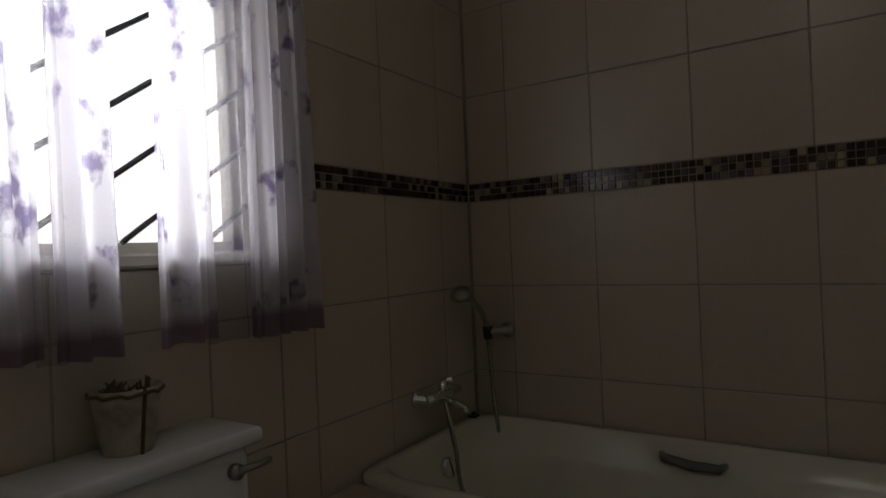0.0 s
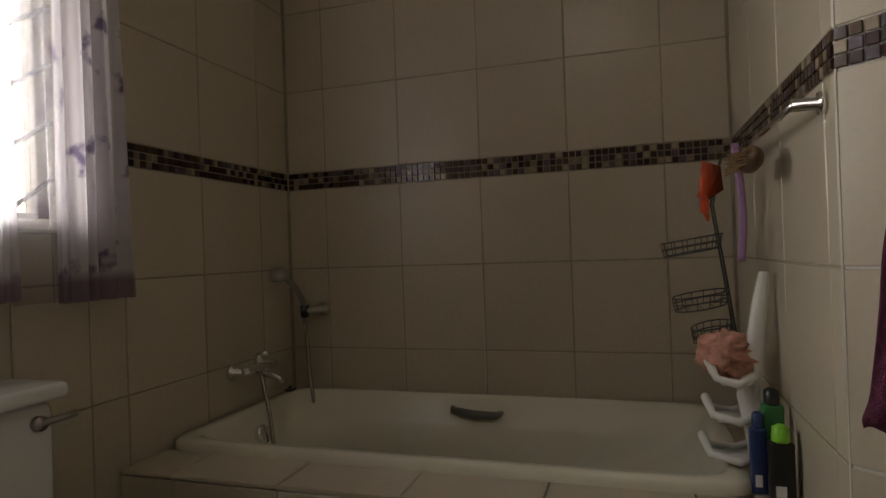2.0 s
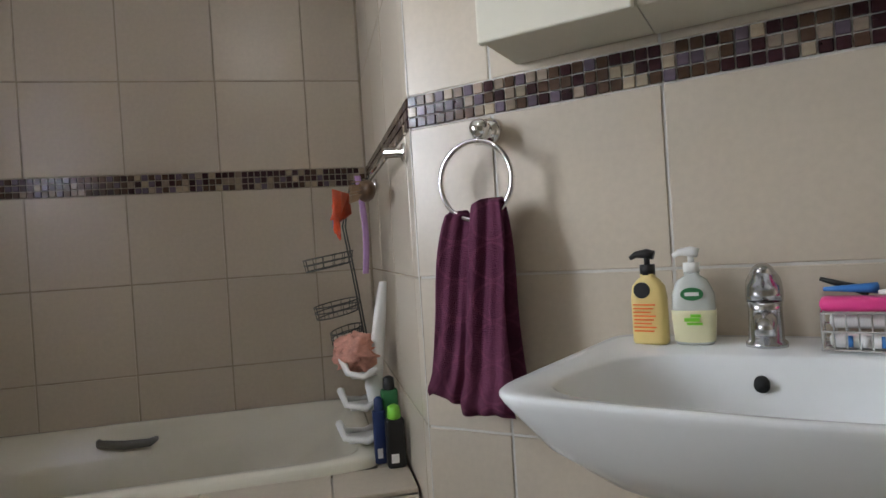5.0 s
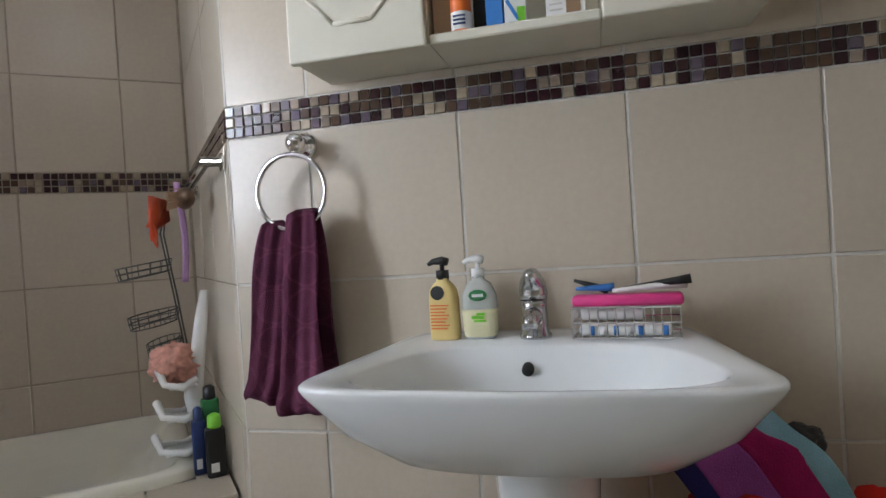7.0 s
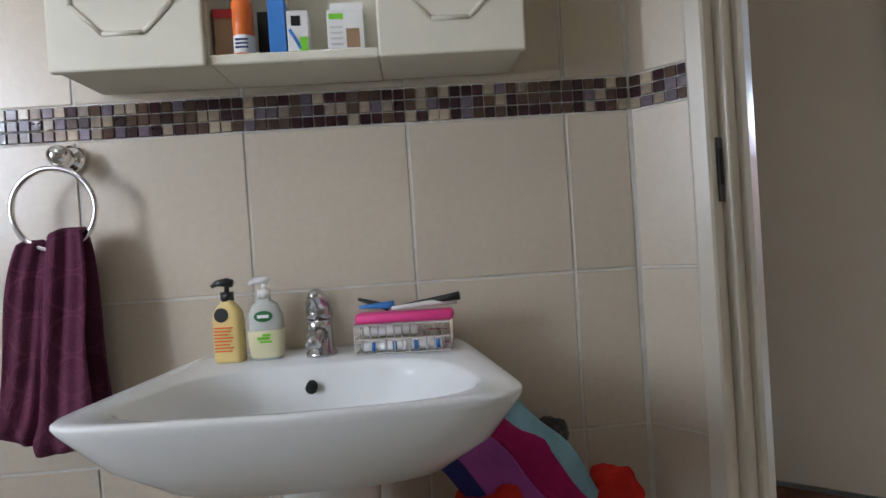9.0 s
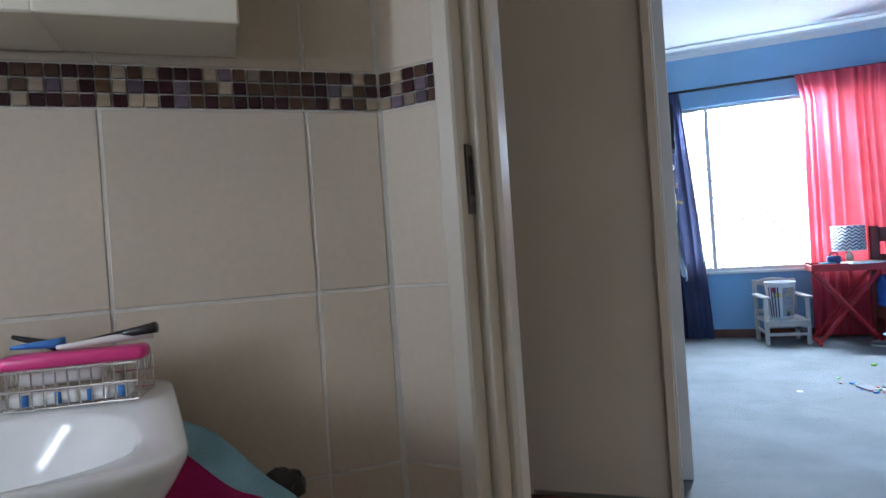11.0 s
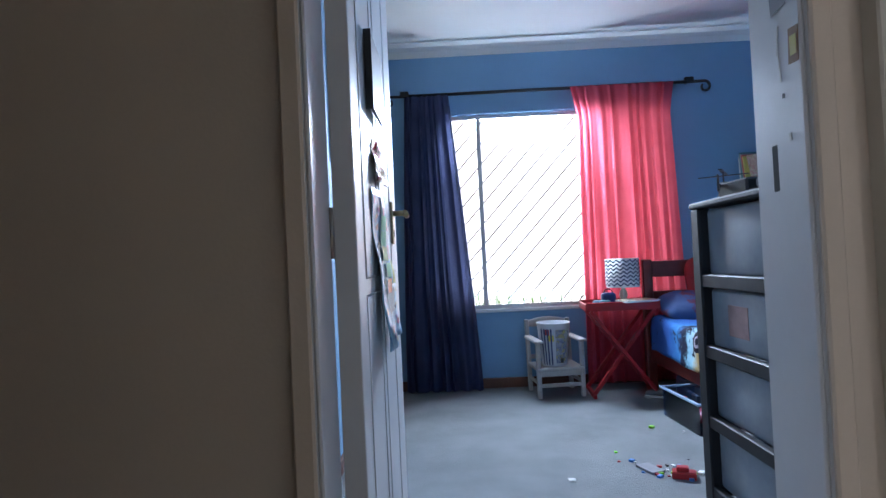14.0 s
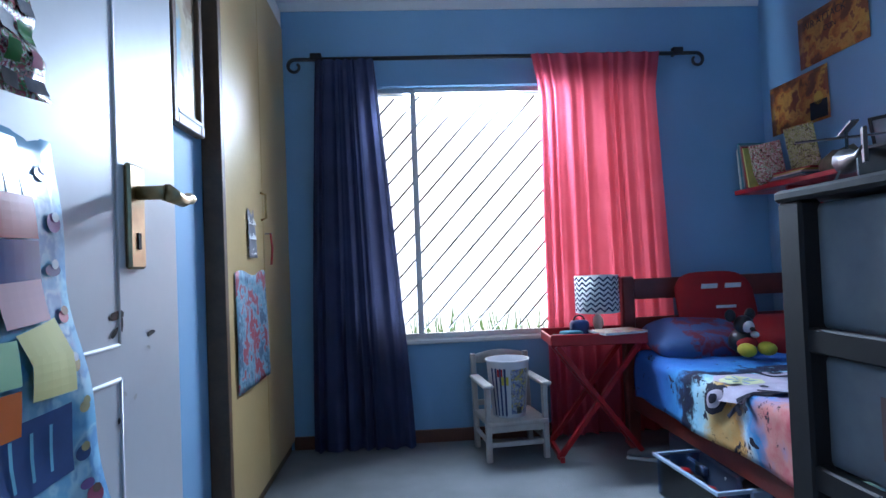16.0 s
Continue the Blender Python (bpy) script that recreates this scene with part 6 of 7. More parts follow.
def bed():
    r = root("single_bed", BED, "mahogany pine single bed with a printed duvet", "bed")
    for y in (-0.845, -1.80):
        part("headboard_post", boxes((6.60, y - 0.035, 0, 6.66, y + 0.035, 0.93), bev=0.008), BEDWOOD, r)
    for z0, z1 in ((0.80, 0.915), (0.62, 0.70), (0.34, 0.44)):
        part("headboard_rail", boxes((6.615, -1.765, z0, 6.645, -0.88, z1), bev=0.005), BEDWOOD, r)
    for y in (-0.85, -1.79):
        part("side_rail", boxes((4.76, y - 0.014, 0.20, 6.60, y + 0.014, 0.32), bev=0.005), BEDWOOD, r)
    for y in (-0.845, -1.80):
        part("foot_post", boxes((4.70, y - 0.035, 0, 4.76, y + 0.035, 0.5), bev=0.008), BEDWOOD, r)
    part("foot_rail", boxes((4.715, -1.765, 0.2, 4.745, -0.88, 0.45), bev=0.005), BEDWOOD, r)
    part("mattress", boxes((4.78, -1.775, 0.30, 6.59, -0.87, 0.50), bev=0.05, seg=3), PAPERW, r, "", True)

    def dv(u, v):
        x = 4.80 + 1.62 * u
        s = v * 1.22
        n1 = 0.016 * noise.noise(Vector((x * 5, s * 6, 0.3))) + 0.007 * noise.noise(Vector((x * 14, s * 15, 2)))
        if s < 0.95:
            y, z = -1.79 + s, 0.535 + n1
        else:
            a = min((s - 0.95) / 0.09, 1) * math.pi / 2
            y = -0.84 + 0.045 * math.sin(a) + n1 + 0.012 * math.sin(x * 9) * (s - 0.95) * 4
            z = 0.535 - 0.045 * (1 - math.cos(a)) - max(0, s - 1.04) * 1.05 + n1 * 0.5
        return (x, y, z + 0.02 * math.exp(-((x - 6.35) / 0.1) ** 2))
    d = mesh_ob("duvet", sheet(bmesh.new(), dv, 70, 54, 0.012), DUVET, BED, True)
    tagged(d, "printed blue, orange and black duvet spread over the bed", "duvet")

    def printed(name, cx, cs, outline, material, lift, label=""):
        """A printed figure that follows the duvet; outline in metres along the bed and across it."""
        bm = bmesh.new()
        n = len(outline)
        rows = []
        for f in (0.0, 0.35, 0.7, 1.0):
            row = []
            for a, b in outline:
                q = dv((cx + a * f - 4.80) / 1.62, (cs + b * f) / 1.22)
                side = min(1, max(0, (cs + b * f - 0.95) / 0.09))
                row.append(bm.verts.new((q[0], q[1] + lift * side, q[2] + lift * (1 - side))))
            rows.append(row)
        for p, q in zip(rows, rows[1:]):
            for k in range(n):
                bm.faces.new((p[k], p[(k + 1) % n], q[(k + 1) % n], q[k]))
        part(name, bm, material, d, label, True)

    def blob(ra, rb, wob, seed, turn=0.0, n=26):
        rnd = random.Random(seed)
        out = []
        for k in range(n):
            g = 1 + rnd.uniform(-wob, wob)
            a, b = ra * g * math.cos(2 * math.pi * k / n), rb * g * math.sin(2 * math.pi * k / n)
            out.append((a * math.cos(turn) - b * math.sin(turn), a * math.sin(turn) + b * math.cos(turn)))
        return out

    def ink(name, c):
        return mat("duvet_" + name, c, 0.85, 0, 0.25, 14, 0.3, 260, spec=0.15)
    black, lilac, lemon, sky, rust = ink("black", (0.02, 0.02, 0.035)), ink("lilac", (0.42, 0.38, 0.46)), ink("lemon", (0.56, 0.58, 0.34)), ink("sky", (0.07, 0.28, 0.55)), ink("rust", (0.46, 0.09, 0.07))
    printed("print_shape", 5.53, 0.86, blob(0.21, 0.19, 0.06, 1, 0.5, 8), lilac, 0.013, "lilac printed car body")
    printed("print_shape", 5.60, 0.90, blob(0.085, 0.075, 0.14, 2), lemon, 0.0145, "pale yellow printed splash")
    for k in range(6):
        c, t = math.cos(k * 1.047), math.sin(k * 1.047)
        printed("print_ray", 5.60 + 0.03 * c, 0.90 + 0.03 * t, [(0.03 * c - 0.003 * t, 0.03 * t + 0.003 * c), (-0.02 * c - 0.002 * t, -0.02 * t + 0.002 * c), (-0.02 * c + 0.002 * t, -0.02 * t - 0.002 * c), (0.03 * c + 0.003 * t, 0.03 * t - 0.003 * c)], sky, 0.016)
    for cx, cs, turn in ((5.60, 1.05, 0.6), (5.66, 0.72, 0.5)):
        printed("print_wheel", cx, cs, blob(0.085, 0.05, 0.05, 3, turn), black, 0.0155, "black printed wheel")
        printed("print_rim", cx, cs, blob(0.056, 0.030, 0.04, 4, turn), lilac, 0.017)
        printed("print_hub", cx, cs, blob(0.03, 0.016, 0.04, 5, turn), black, 0.0185)
    for k, (cx, cs) in enumerate(((5.40, 0.97), (5.34, 0.90), (5.46, 1.04))):
        printed("print_stroke", cx, cs, [(0.07, 0.05), (0.055, 0.06), (-0.07, -0.05), (-0.055, -0.06)], black, 0.016)
    rnd = random.Random(33)
    for k in range(9):
        printed("print_splash", rnd.uniform(4.95, 5.75), rnd.uniform(0.78, 1.16), blob(rnd.uniform(0.012, 0.035), rnd.uniform(0.008, 0.02), 0.4, k, rnd.uniform(0, 3), 14), black, 0.0165)
    printed("print_shape", 5.25, 0.72, blob(0.13, 0.12, 0.15, 8), rust, 0.013, "rust red printed patch")
    printed("print_shape", 5.08, 0.62, blob(0.12, 0.14, 0.15, 9), sky, 0.014, "blue printed patch")

    def cushion(name, c, size, m2, material, label, cat):
        bm = bmesh.new()
        bmesh.ops.create_uvsphere(bm, u_segments=32, v_segments=18, radius=1)
        for v in bm.verts:
            q = v.co
            v.co = Vector((math.copysign(abs(q.x) ** 0.55, q.x) * size[0], math.copysign(abs(q.y) ** 0.55, q.y) * size[1], q.z * size[2] + 0.008 * noise.noise(q * 3)))
        ob = mesh_ob(name, bm, material, P(*c) @ m2, True)
        return tagged(ob, label, cat)
    redcush = mat("red_plush", (0.36, 0.012, 0.016), 0.9, 0, 0.2, 12, 0.5, 200)
    cushion("pillow", (6.36, -1.10, 0.60), (0.19, 0.26, 0.075), pose(0, 0, 0, 0, -18, 0), print_mat("dark_pillow_print", [(0.02, 0.02, 0.05), (0.05, 0.05, 0.16), (0.16, 0.02, 0.04), (0.05, 0.10, 0.24)], 6, 0.85), "printed pillow propped on the bed", "pillow")
    cushion("shaped_cushion", (6.52, -1.30, 0.75), (0.20, 0.22, 0.055), pose(0, 0, 0, 0, -72, 0), redcush, "red plush cushion against the headboard", "cushion")
    for dy in (-0.06, 0.07):
        tagged(mesh_ob("cushion_patch", boxes((-0.002, -0.045, -0.012, 0.002, 0.045, 0.014), bev=0.0015), PAPERW, P(6.452, -1.30 + dy, 0.865, 0, 0, -14)), "white felt patch on the red cushion", "patch")
    tagged(mesh_ob("cushion_patch", boxes((-0.002, -0.055, -0.008, 0.002, 0.055, 0.008), bev=0.0015), PAPERW, P(6.437, -1.31, 0.755, 0, 0, -10)), "white felt patch on the red cushion", "patch")
    cushion("pillow", (6.30, -1.56, 0.61), (0.18, 0.2, 0.08), pose(0, 0, 0, 0, -14, 0), redcush, "red pillow on the bed", "pillow")
    plain = [BLACKPL, mat("yellow_plush", (0.46, 0.38, 0.03), 0.9, 0, 0.2, 20), mat("white_plush", (0.70, 0.68, 0.66), 0.9, 0, 0.1, 20), redcush]
    bm = bmesh.new()
    for c, rad, which in (((0, 0, 0.05), (0.06, 0.055, 0.06), 0), ((-0.02, 0, 0.13), (0.042, 0.046, 0.045), 0), ((-0.04, 0, 0.125), (0.036, 0.032, 0.030), 2), ((-0.075, 0, 0.115), (0.012, 0.012, 0.010), 0), ((0.0, 0.055, 0.175), (0.012, 0.030, 0.030), 0), ((0.0, -0.055, 0.175), (0.012, 0.030, 0.030), 0),
                          ((-0.03, 0, 0.045), (0.045, 0.05, 0.035), 3), ((-0.055, -0.03, 0.085), (0.020, 0.020, 0.016), 2), ((-0.105, 0.06, 0.025), (0.05, 0.034, 0.032), 1), ((-0.105, -0.05, 0.025), (0.05, 0.034, 0.032), 1)):
        old = len(bm.faces)
        bmesh.ops.create_uvsphere(bm, u_segments=16, v_segments=10, radius=1, matrix=Matrix.Translation(c) @ Matrix.Diagonal((*rad, 1)))
        bm.faces.ensure_lookup_table()
        for f in bm.faces[old:]:
            f.material_index = which
    tagged(mesh_ob("plush_toy", bm, plain, P(6.12, -1.20, 0.565, 10), True), "small black and white plush toy with yellow feet on the bed", "toy")


def storage_boxes():
    r = root("storage_box", P(5.72, -0.86, 0, 4), "clear plastic storage box with red clutter, half under the bed", "storage box")
    L, W, hgt = 0.23, 0.16, 0.17
    bm = boxes((-L, -W, 0, L, W, 0.004), (-L, -W, 0.004, -L + 0.004, W, hgt), (L - 0.004, -W, 0.004, L, W, hgt), (-L + 0.004, -W, 0.004, L - 0.004, -W + 0.004, hgt), (-L + 0.004, W - 0.004, 0.004, L - 0.004, W, hgt))
    part("box_body", bm, CLEARBOX, r)
    part("box_rim", boxes((-L - 0.014, -W - 0.014, hgt - 0.01, -L + 0.002, W + 0.014, hgt + 0.004), (L - 0.002, -W - 0.014, hgt - 0.01, L + 0.014, W + 0.014, hgt + 0.004), (-L + 0.002, -W - 0.014, hgt - 0.01, L - 0.002, -W + 0.002, hgt + 0.004), (-L + 0.002, W - 0.002, hgt - 0.01, L - 0.002, W + 0.014, hgt + 0.004), bev=0.002), mat("pale_blue_clear_plastic", (0.34, 0.46, 0.62), 0.2, 0, 0.05, 20), r)
    part("latch", boxes((-L - 0.022, -0.04, 0.1, -L - 0.001, 0.04, 0.17), bev=0.004), bpy.data.materials["pale_blue_clear_plastic"], r)
    for k in range(7):
        bm = bmesh.new()
        bmesh.ops.create_icosphere(bm, subdivisions=2, radius=1)
        for v in bm.verts:
            q = 1 + 0.3 * noise.noise(v.co * 2 + Vector((k, 0, 0)))
            v.co = Vector((v.co.x * 0.06 * q, v.co.y * 0.05 * q, v.co.z * 0.04 * q))
        tagged(mesh_ob("box_toy", bm, (REDPAINT, BLACKPL, REDPAINT, PAPERW, BLACKPL, NAVYPL, REDPAINT)[k], P(5.58 + 0.055 * k, -0.86 + 0.08 * (-1) ** k, 0.075 + 0.05 * (k % 2), 30 * k), True), ("red", "black", "red", "white", "black", "navy", "red")[k] + " toy jumbled in the storage box", "toy")
    u = root("underbed_drawer", P(5.95, -1.16, 0), "dark blue storage drawer under the bed", "storage box")
    part("drawer_body", boxes((-0.32, -0.28, 0.0, 0.32, 0.28, 0.17), bev=0.02, seg=2), mat("dusty_blue_plastic", (0.07, 0.10, 0.17), 0.4, 0, 0.1, 20), u)
    part("drawer_grip", boxes((-0.08, 0.279, 0.08, 0.08, 0.3, 0.12), bev=0.006), bpy.data.materials["dusty_blue_plastic"], u)
    s = root("trainer_shoe", P(6.35, -0.84, 0, 60), "grey and white trainer lying under the tray table", "shoe")
    bm = bmesh.new()
    rings(bm, [[(x + 0.0, w2 * math.cos(2 * math.pi * k / 14), max(0.012, 0.012 + h2 * (0.5 + 0.5 * math.sin(2 * math.pi * k / 14)))) for k in range(14)] for x, w2, h2 in ((-0.1, 0.02, 0.05), (-0.08, 0.034, 0.075), (0.0, 0.036, 0.06), (0.06, 0.042, 0.045), (0.11, 0.034, 0.035), (0.13, 0.012, 0.02))])
    part("upper", bm, BOOKS[4], s, "", True)
    part("sole", boxes((-0.105, -0.036, 0, 0.132, 0.036, 0.014), bev=0.006), PAPERW, s, "white rubber sole")


def drawer_tower():
    r = root("drawer_tower", P(3.86, -0.72, 0), "tall black plastic drawer tower with smoky drawers", "drawers")
    w, d, h = 0.585, 0.40, 1.125
    for x in (0.0, w - 0.065):
        for y in (0.0, d - 0.045):
            part("post", boxes((x, y, 0.0, x + 0.065, y + 0.045, h), bev=0.006), MATTBLACK, r)
    zs = [0.0, 0.125, 0.368, 0.61, 0.853]
    for k, z in enumerate(zs):
        part("rail_frame", boxes((0.05, d - 0.03, z - 0.0, w - 0.05, d - 0.004, z + 0.045), (0.05, 0.004, z, w - 0.05, 0.03, z + 0.035), (0.006, 0.045, z, 0.04, d - 0.045, z + 0.035), (w - 0.04, 0.045, z, w - 0.006, d - 0.045, z + 0.035), bev=0.004), MATTBLACK, r)
    part("top", boxes((-0.004, -0.004, h, w + 0.004, d + 0.004, h + 0.022), bev=0.006), MATTBLACK, r)
    for k, z in enumerate(zs):
        z1 = (zs[k + 1] if k < 4 else h) - 0.006
        body = part("drawer", boxes((0.053, 0.035, z + 0.04, w - 0.053, d - 0.034, z1), bev=0.012, seg=2), FROST, r, "smoky translucent drawer", True)
    faded = mat("faded_red_content", (0.38, 0.24, 0.22), 0.6, 0, 0.4, 8)
    part("content_patch", boxes((0.27, d - 0.0338, 0.70, 0.40, d - 0.0322, 0.80), bev=0.0004), faded, r, "red things showing through the plastic")
    z = h + 0.0225
    # toys on top
    hel = root("toy_helicopter", P(4.37, -0.41, z, 150), "black toy helicopter on the drawer tower", "toy")
    bm = bmesh.new()
    tube(bm, [(-0.05, 0, 0.035), (-0.02, 0, 0.045), (0.03, 0, 0.04), (0.09, 0, 0.04), (0.15, 0, 0.045)], [0.012, 0.024, 0.018, 0.006, 0.005], 10)
    part("fuselage", bm, BLACKPL, hel, "", True)
    bm = bmesh.new()
    tube(bm, [(-0.01, 0, 0.06), (-0.01, 0, 0.1)], 0.003, 6)
    box(bm, -0.1, -0.006, 0.098, 0.08, 0.006, 0.101)
    box(bm, -0.016, -0.08, 0.085, -0.004, 0.08, 0.088)
    part("rotor", bm, BLACKPL, hel)
    bm = boxes((0.138, -0.003, 0.02, 0.16, 0.003, 0.075), bev=0.001)
    part("tail_fin", bm, BLACKPL, hel)
    bm = bmesh.new()
    for s in (-1, 1):
        tube(bm, [(-0.06, 0.025 * s, 0.006), (-0.05, 0.025 * s, 0.003), (0.05, 0.025 * s, 0.003)], 0.003, 6)
        tube(bm, [(0.0, 0.025 * s, 0.003), (0.0, 0.012 * s, 0.03)], 0.002, 6)
    part("skids", bm, STEEL, hel)
    rad = root("small_case", P(4.21, -0.42, z, 6), "white and black electronic box on the drawer tower", "box")
    part("case_body", boxes((-0.08, -0.06, 0, 0.08, 0.06, 0.05), bev=0.006), BLACKPL, rad)
    part("white_end", boxes((0.0805, -0.05, 0.004, 0.09, 0.05, 0.046), bev=0.003), PAPERW, rad, "white end")
    pile = root("model_car", P(4.03, -0.45, z, 20), "dark toy car body on the drawer tower", "toy")
    bm = boxes((-0.09, -0.04, 0.012, 0.09, 0.04, 0.045), (-0.045, -0.034, 0.045, 0.05, 0.034, 0.075), bev=0.01, seg=2)
    part("car_body", bm, BOOKS[4], pile, "", True)
    for x in (-0.055, 0.055):
        for y in (-0.041, 0.041):
            bm = bmesh.new()
            tube(bm, [(x, y - 0.007, 0.016), (x, y + 0.007, 0.016)], 0.016, 14)
            part("wheel", bm, BLACKPL, pile)
    ball = root("ornament", P(3.93, -0.62, z), "dark blue pointed glass ornament on the drawer tower", "ornament")
    bm = lathe(bmesh.new(), [(0.03, 0), (0.045, 0.02), (0.05, 0.05), (0.04, 0.085), (0.016, 0.1), (0.008, 0.125), (0.002, 0.13)], 20)
    part("ornament_body", bm, NAVYPL, ball, "", True)


def wall_shelf():
    r = root("wall_shelf", BED, "red wall shelf crowded with magazines and toys", "shelf")
    part("board", boxes((5.25, YR + 0.001, 1.385, 6.84, YR + 0.24, 1.41), bev=0.003), REDPAINT, r)
    for x in (5.5, 6.4):
        part("bracket", boxes((x, YR + 0.001, 1.24, x + 0.02, YR + 0.02, 1.384), (x, YR + 0.02, 1.36, x + 0.02, YR + 0.2, 1.384), bev=0.003), REDPAINT, r)
    z = 1.411
    for k in range(5):
        h = 0.25 + 0.012 * ((k * 7) % 4)
        bm = boxes((0, 0, 0, 0.012, 0.19, h), bev=0.0015)
        tagged(mesh_ob("magazine", bm, BOOKS[(k * 2) % 5], P(6.80 - 0.022 * k, YR + 0.03, z, 0, 0, 5 + 1.5 * k)), "upright magazine on the wall shelf", "magazine", "magazines on the shelf")
    tagged(mesh_ob("magazine", boxes((-0.1, -0.002, 0, 0.1, 0.002, 0.25)), COLLAGE, P(6.64, YR + 0.13, z, 20, -12)), "dark magazine cover facing out on the shelf", "magazine")
    tagged(mesh_ob("magazine", boxes((-0.09, -0.002, 0, 0.09, 0.002, 0.24)), print_mat("green_cover_print", [(0.05, 0.05, 0.04), (0.25, 0.34, 0.06), (0.50, 0.52, 0.40), (0.36, 0.45, 0.12), (0.08, 0.06, 0.05)], 22, 0.4, 0.12), P(6.38, YR + 0.10, z + 0.05, 14, -12)), "green and white magazine cover facing out", "magazine")
    for k in range(6):
        tagged(mesh_ob("magazine", boxes((-0.13, -0.09, 0, 0.13, 0.09, 0.008), bev=0.001), BOOKS[(k * 3 + 1) % 5], P(6.40 - 0.01 * k, YR + 0.13, z + 0.0082 * k, random.uniform(-10, 10))), "magazine lying in a stack on the shelf", "magazine", "stacked magazines on the shelf")
    bm = bmesh.new()
    bmesh.ops.create_icosphere(bm, subdivisions=3, radius=1)
    for v in bm.verts:
        q = 1 + 0.2 * noise.noise(v.co * 2.2)
        v.co = Vector((v.co.x * 0.14 * q, v.co.y * 0.09 * q, max(0.0, v.co.z) * 0.11 * q))
    tagged(mesh_ob("cap_hat", bm, mat("camouflage_cloth", (0.13, 0.11, 0.07), 0.9, 0, 0.5, 14, 0.3, 200, (0.05, 0.05, 0.03)), P(6.06, YR + 0.13, z), True), "crumpled camouflage cap on the shelf", "cap")
    f = root("standing_picture", P(5.78, YR + 0.11, z, 22, -14), "black standing photo frame on the shelf", "picture frame")
    part("frame", boxes((-0.09, -0.008, 0, -0.075, 0.006, 0.2), (0.075, -0.008, 0, 0.09, 0.006, 0.2), (-0.075, -0.008, 0, 0.075, 0.006, 0.015), (-0.075, -0.008, 0.185, 0.075, 0.006, 0.2), bev=0.002), BLACKPL, f)
    part("photo", boxes((-0.0745, -0.004, 0.0155, 0.0745, 0.002, 0.1845)), BOOKS[4], f)

    def poster(x0, x1, z0, z1, tilt, label, extra=None):
        r2 = root("wall_poster", P((x0 + x1) / 2, YR + 0.003, (z0 + z1) / 2, 180, 0, tilt), label, "poster")
        w2, h2 = (x1 - x0) / 2, (z1 - z0) / 2
        part("paper", sheet(bmesh.new(), lambda u, v: (-w2 + 2 * w2 * u, -0.002 - 0.004 * math.sin(3 * u + 2 * v) ** 2, -h2 + 2 * h2 * v), 10, 10, 0.0008), SUNSET, r2, "", True)
        return r2, w2, h2
    a, w2, h2 = poster(6.02, 6.52, 2.035, 2.315, 0, "orange desert poster with black lettering on the wall")
    # lettering that can be read on the sheet, and the line under it
    for text, sx, zz, size in (("AIR ATTACK", -0.20, 0.06, 0.055), ("CON", -0.05, 0.005, 0.04)):
        c = bpy.data.curves.new("lettering", "FONT")
        c.body, c.size, c.extrude = text, size, 0.0004
        ob = new("lettering", c)
        ob.data.materials.append(BLACKPL)
        ob.parent = a
        ob.matrix_basis = pose(sx, -0.009, zz, 90, 0, 0)
    b, w2, h2 = poster(6.31, 6.80, 1.725, 2.01, 0, "orange and brown dinosaur sunset poster on the wall")
    bm = rings(bmesh.new(), [[(0.17 + 0.035 * math.cos(2 * math.pi * k / 24), yy, -0.02 + 0.035 * math.sin(2 * math.pi * k / 24)) for k in range(24)] for yy in (-0.0085, -0.0075)])
    part("sun_disc", bm, mat("poster_yellow", (0.62, 0.42, 0.06), 0.5, 0, 0.1, 20), b, "pale yellow printed sun")
    bm = boxes((0.10, -0.0085, -0.13, 0.235, -0.0075, -0.035), bev=0.0003)
    part("dark_patch", bm, BLACKPL, b, "black printed hill")
    hook = root("wall_hook", P(5.80, YR, 1.99), "small dark hook on the blue wall", "hook")
    bm = bmesh.new()
    tube(bm, [(0, 0.001, 0), (0, 0.03, 0), (0, 0.04, 0.012)], 0.006, 8)
    part("peg", bm, BLACKPL, hook)


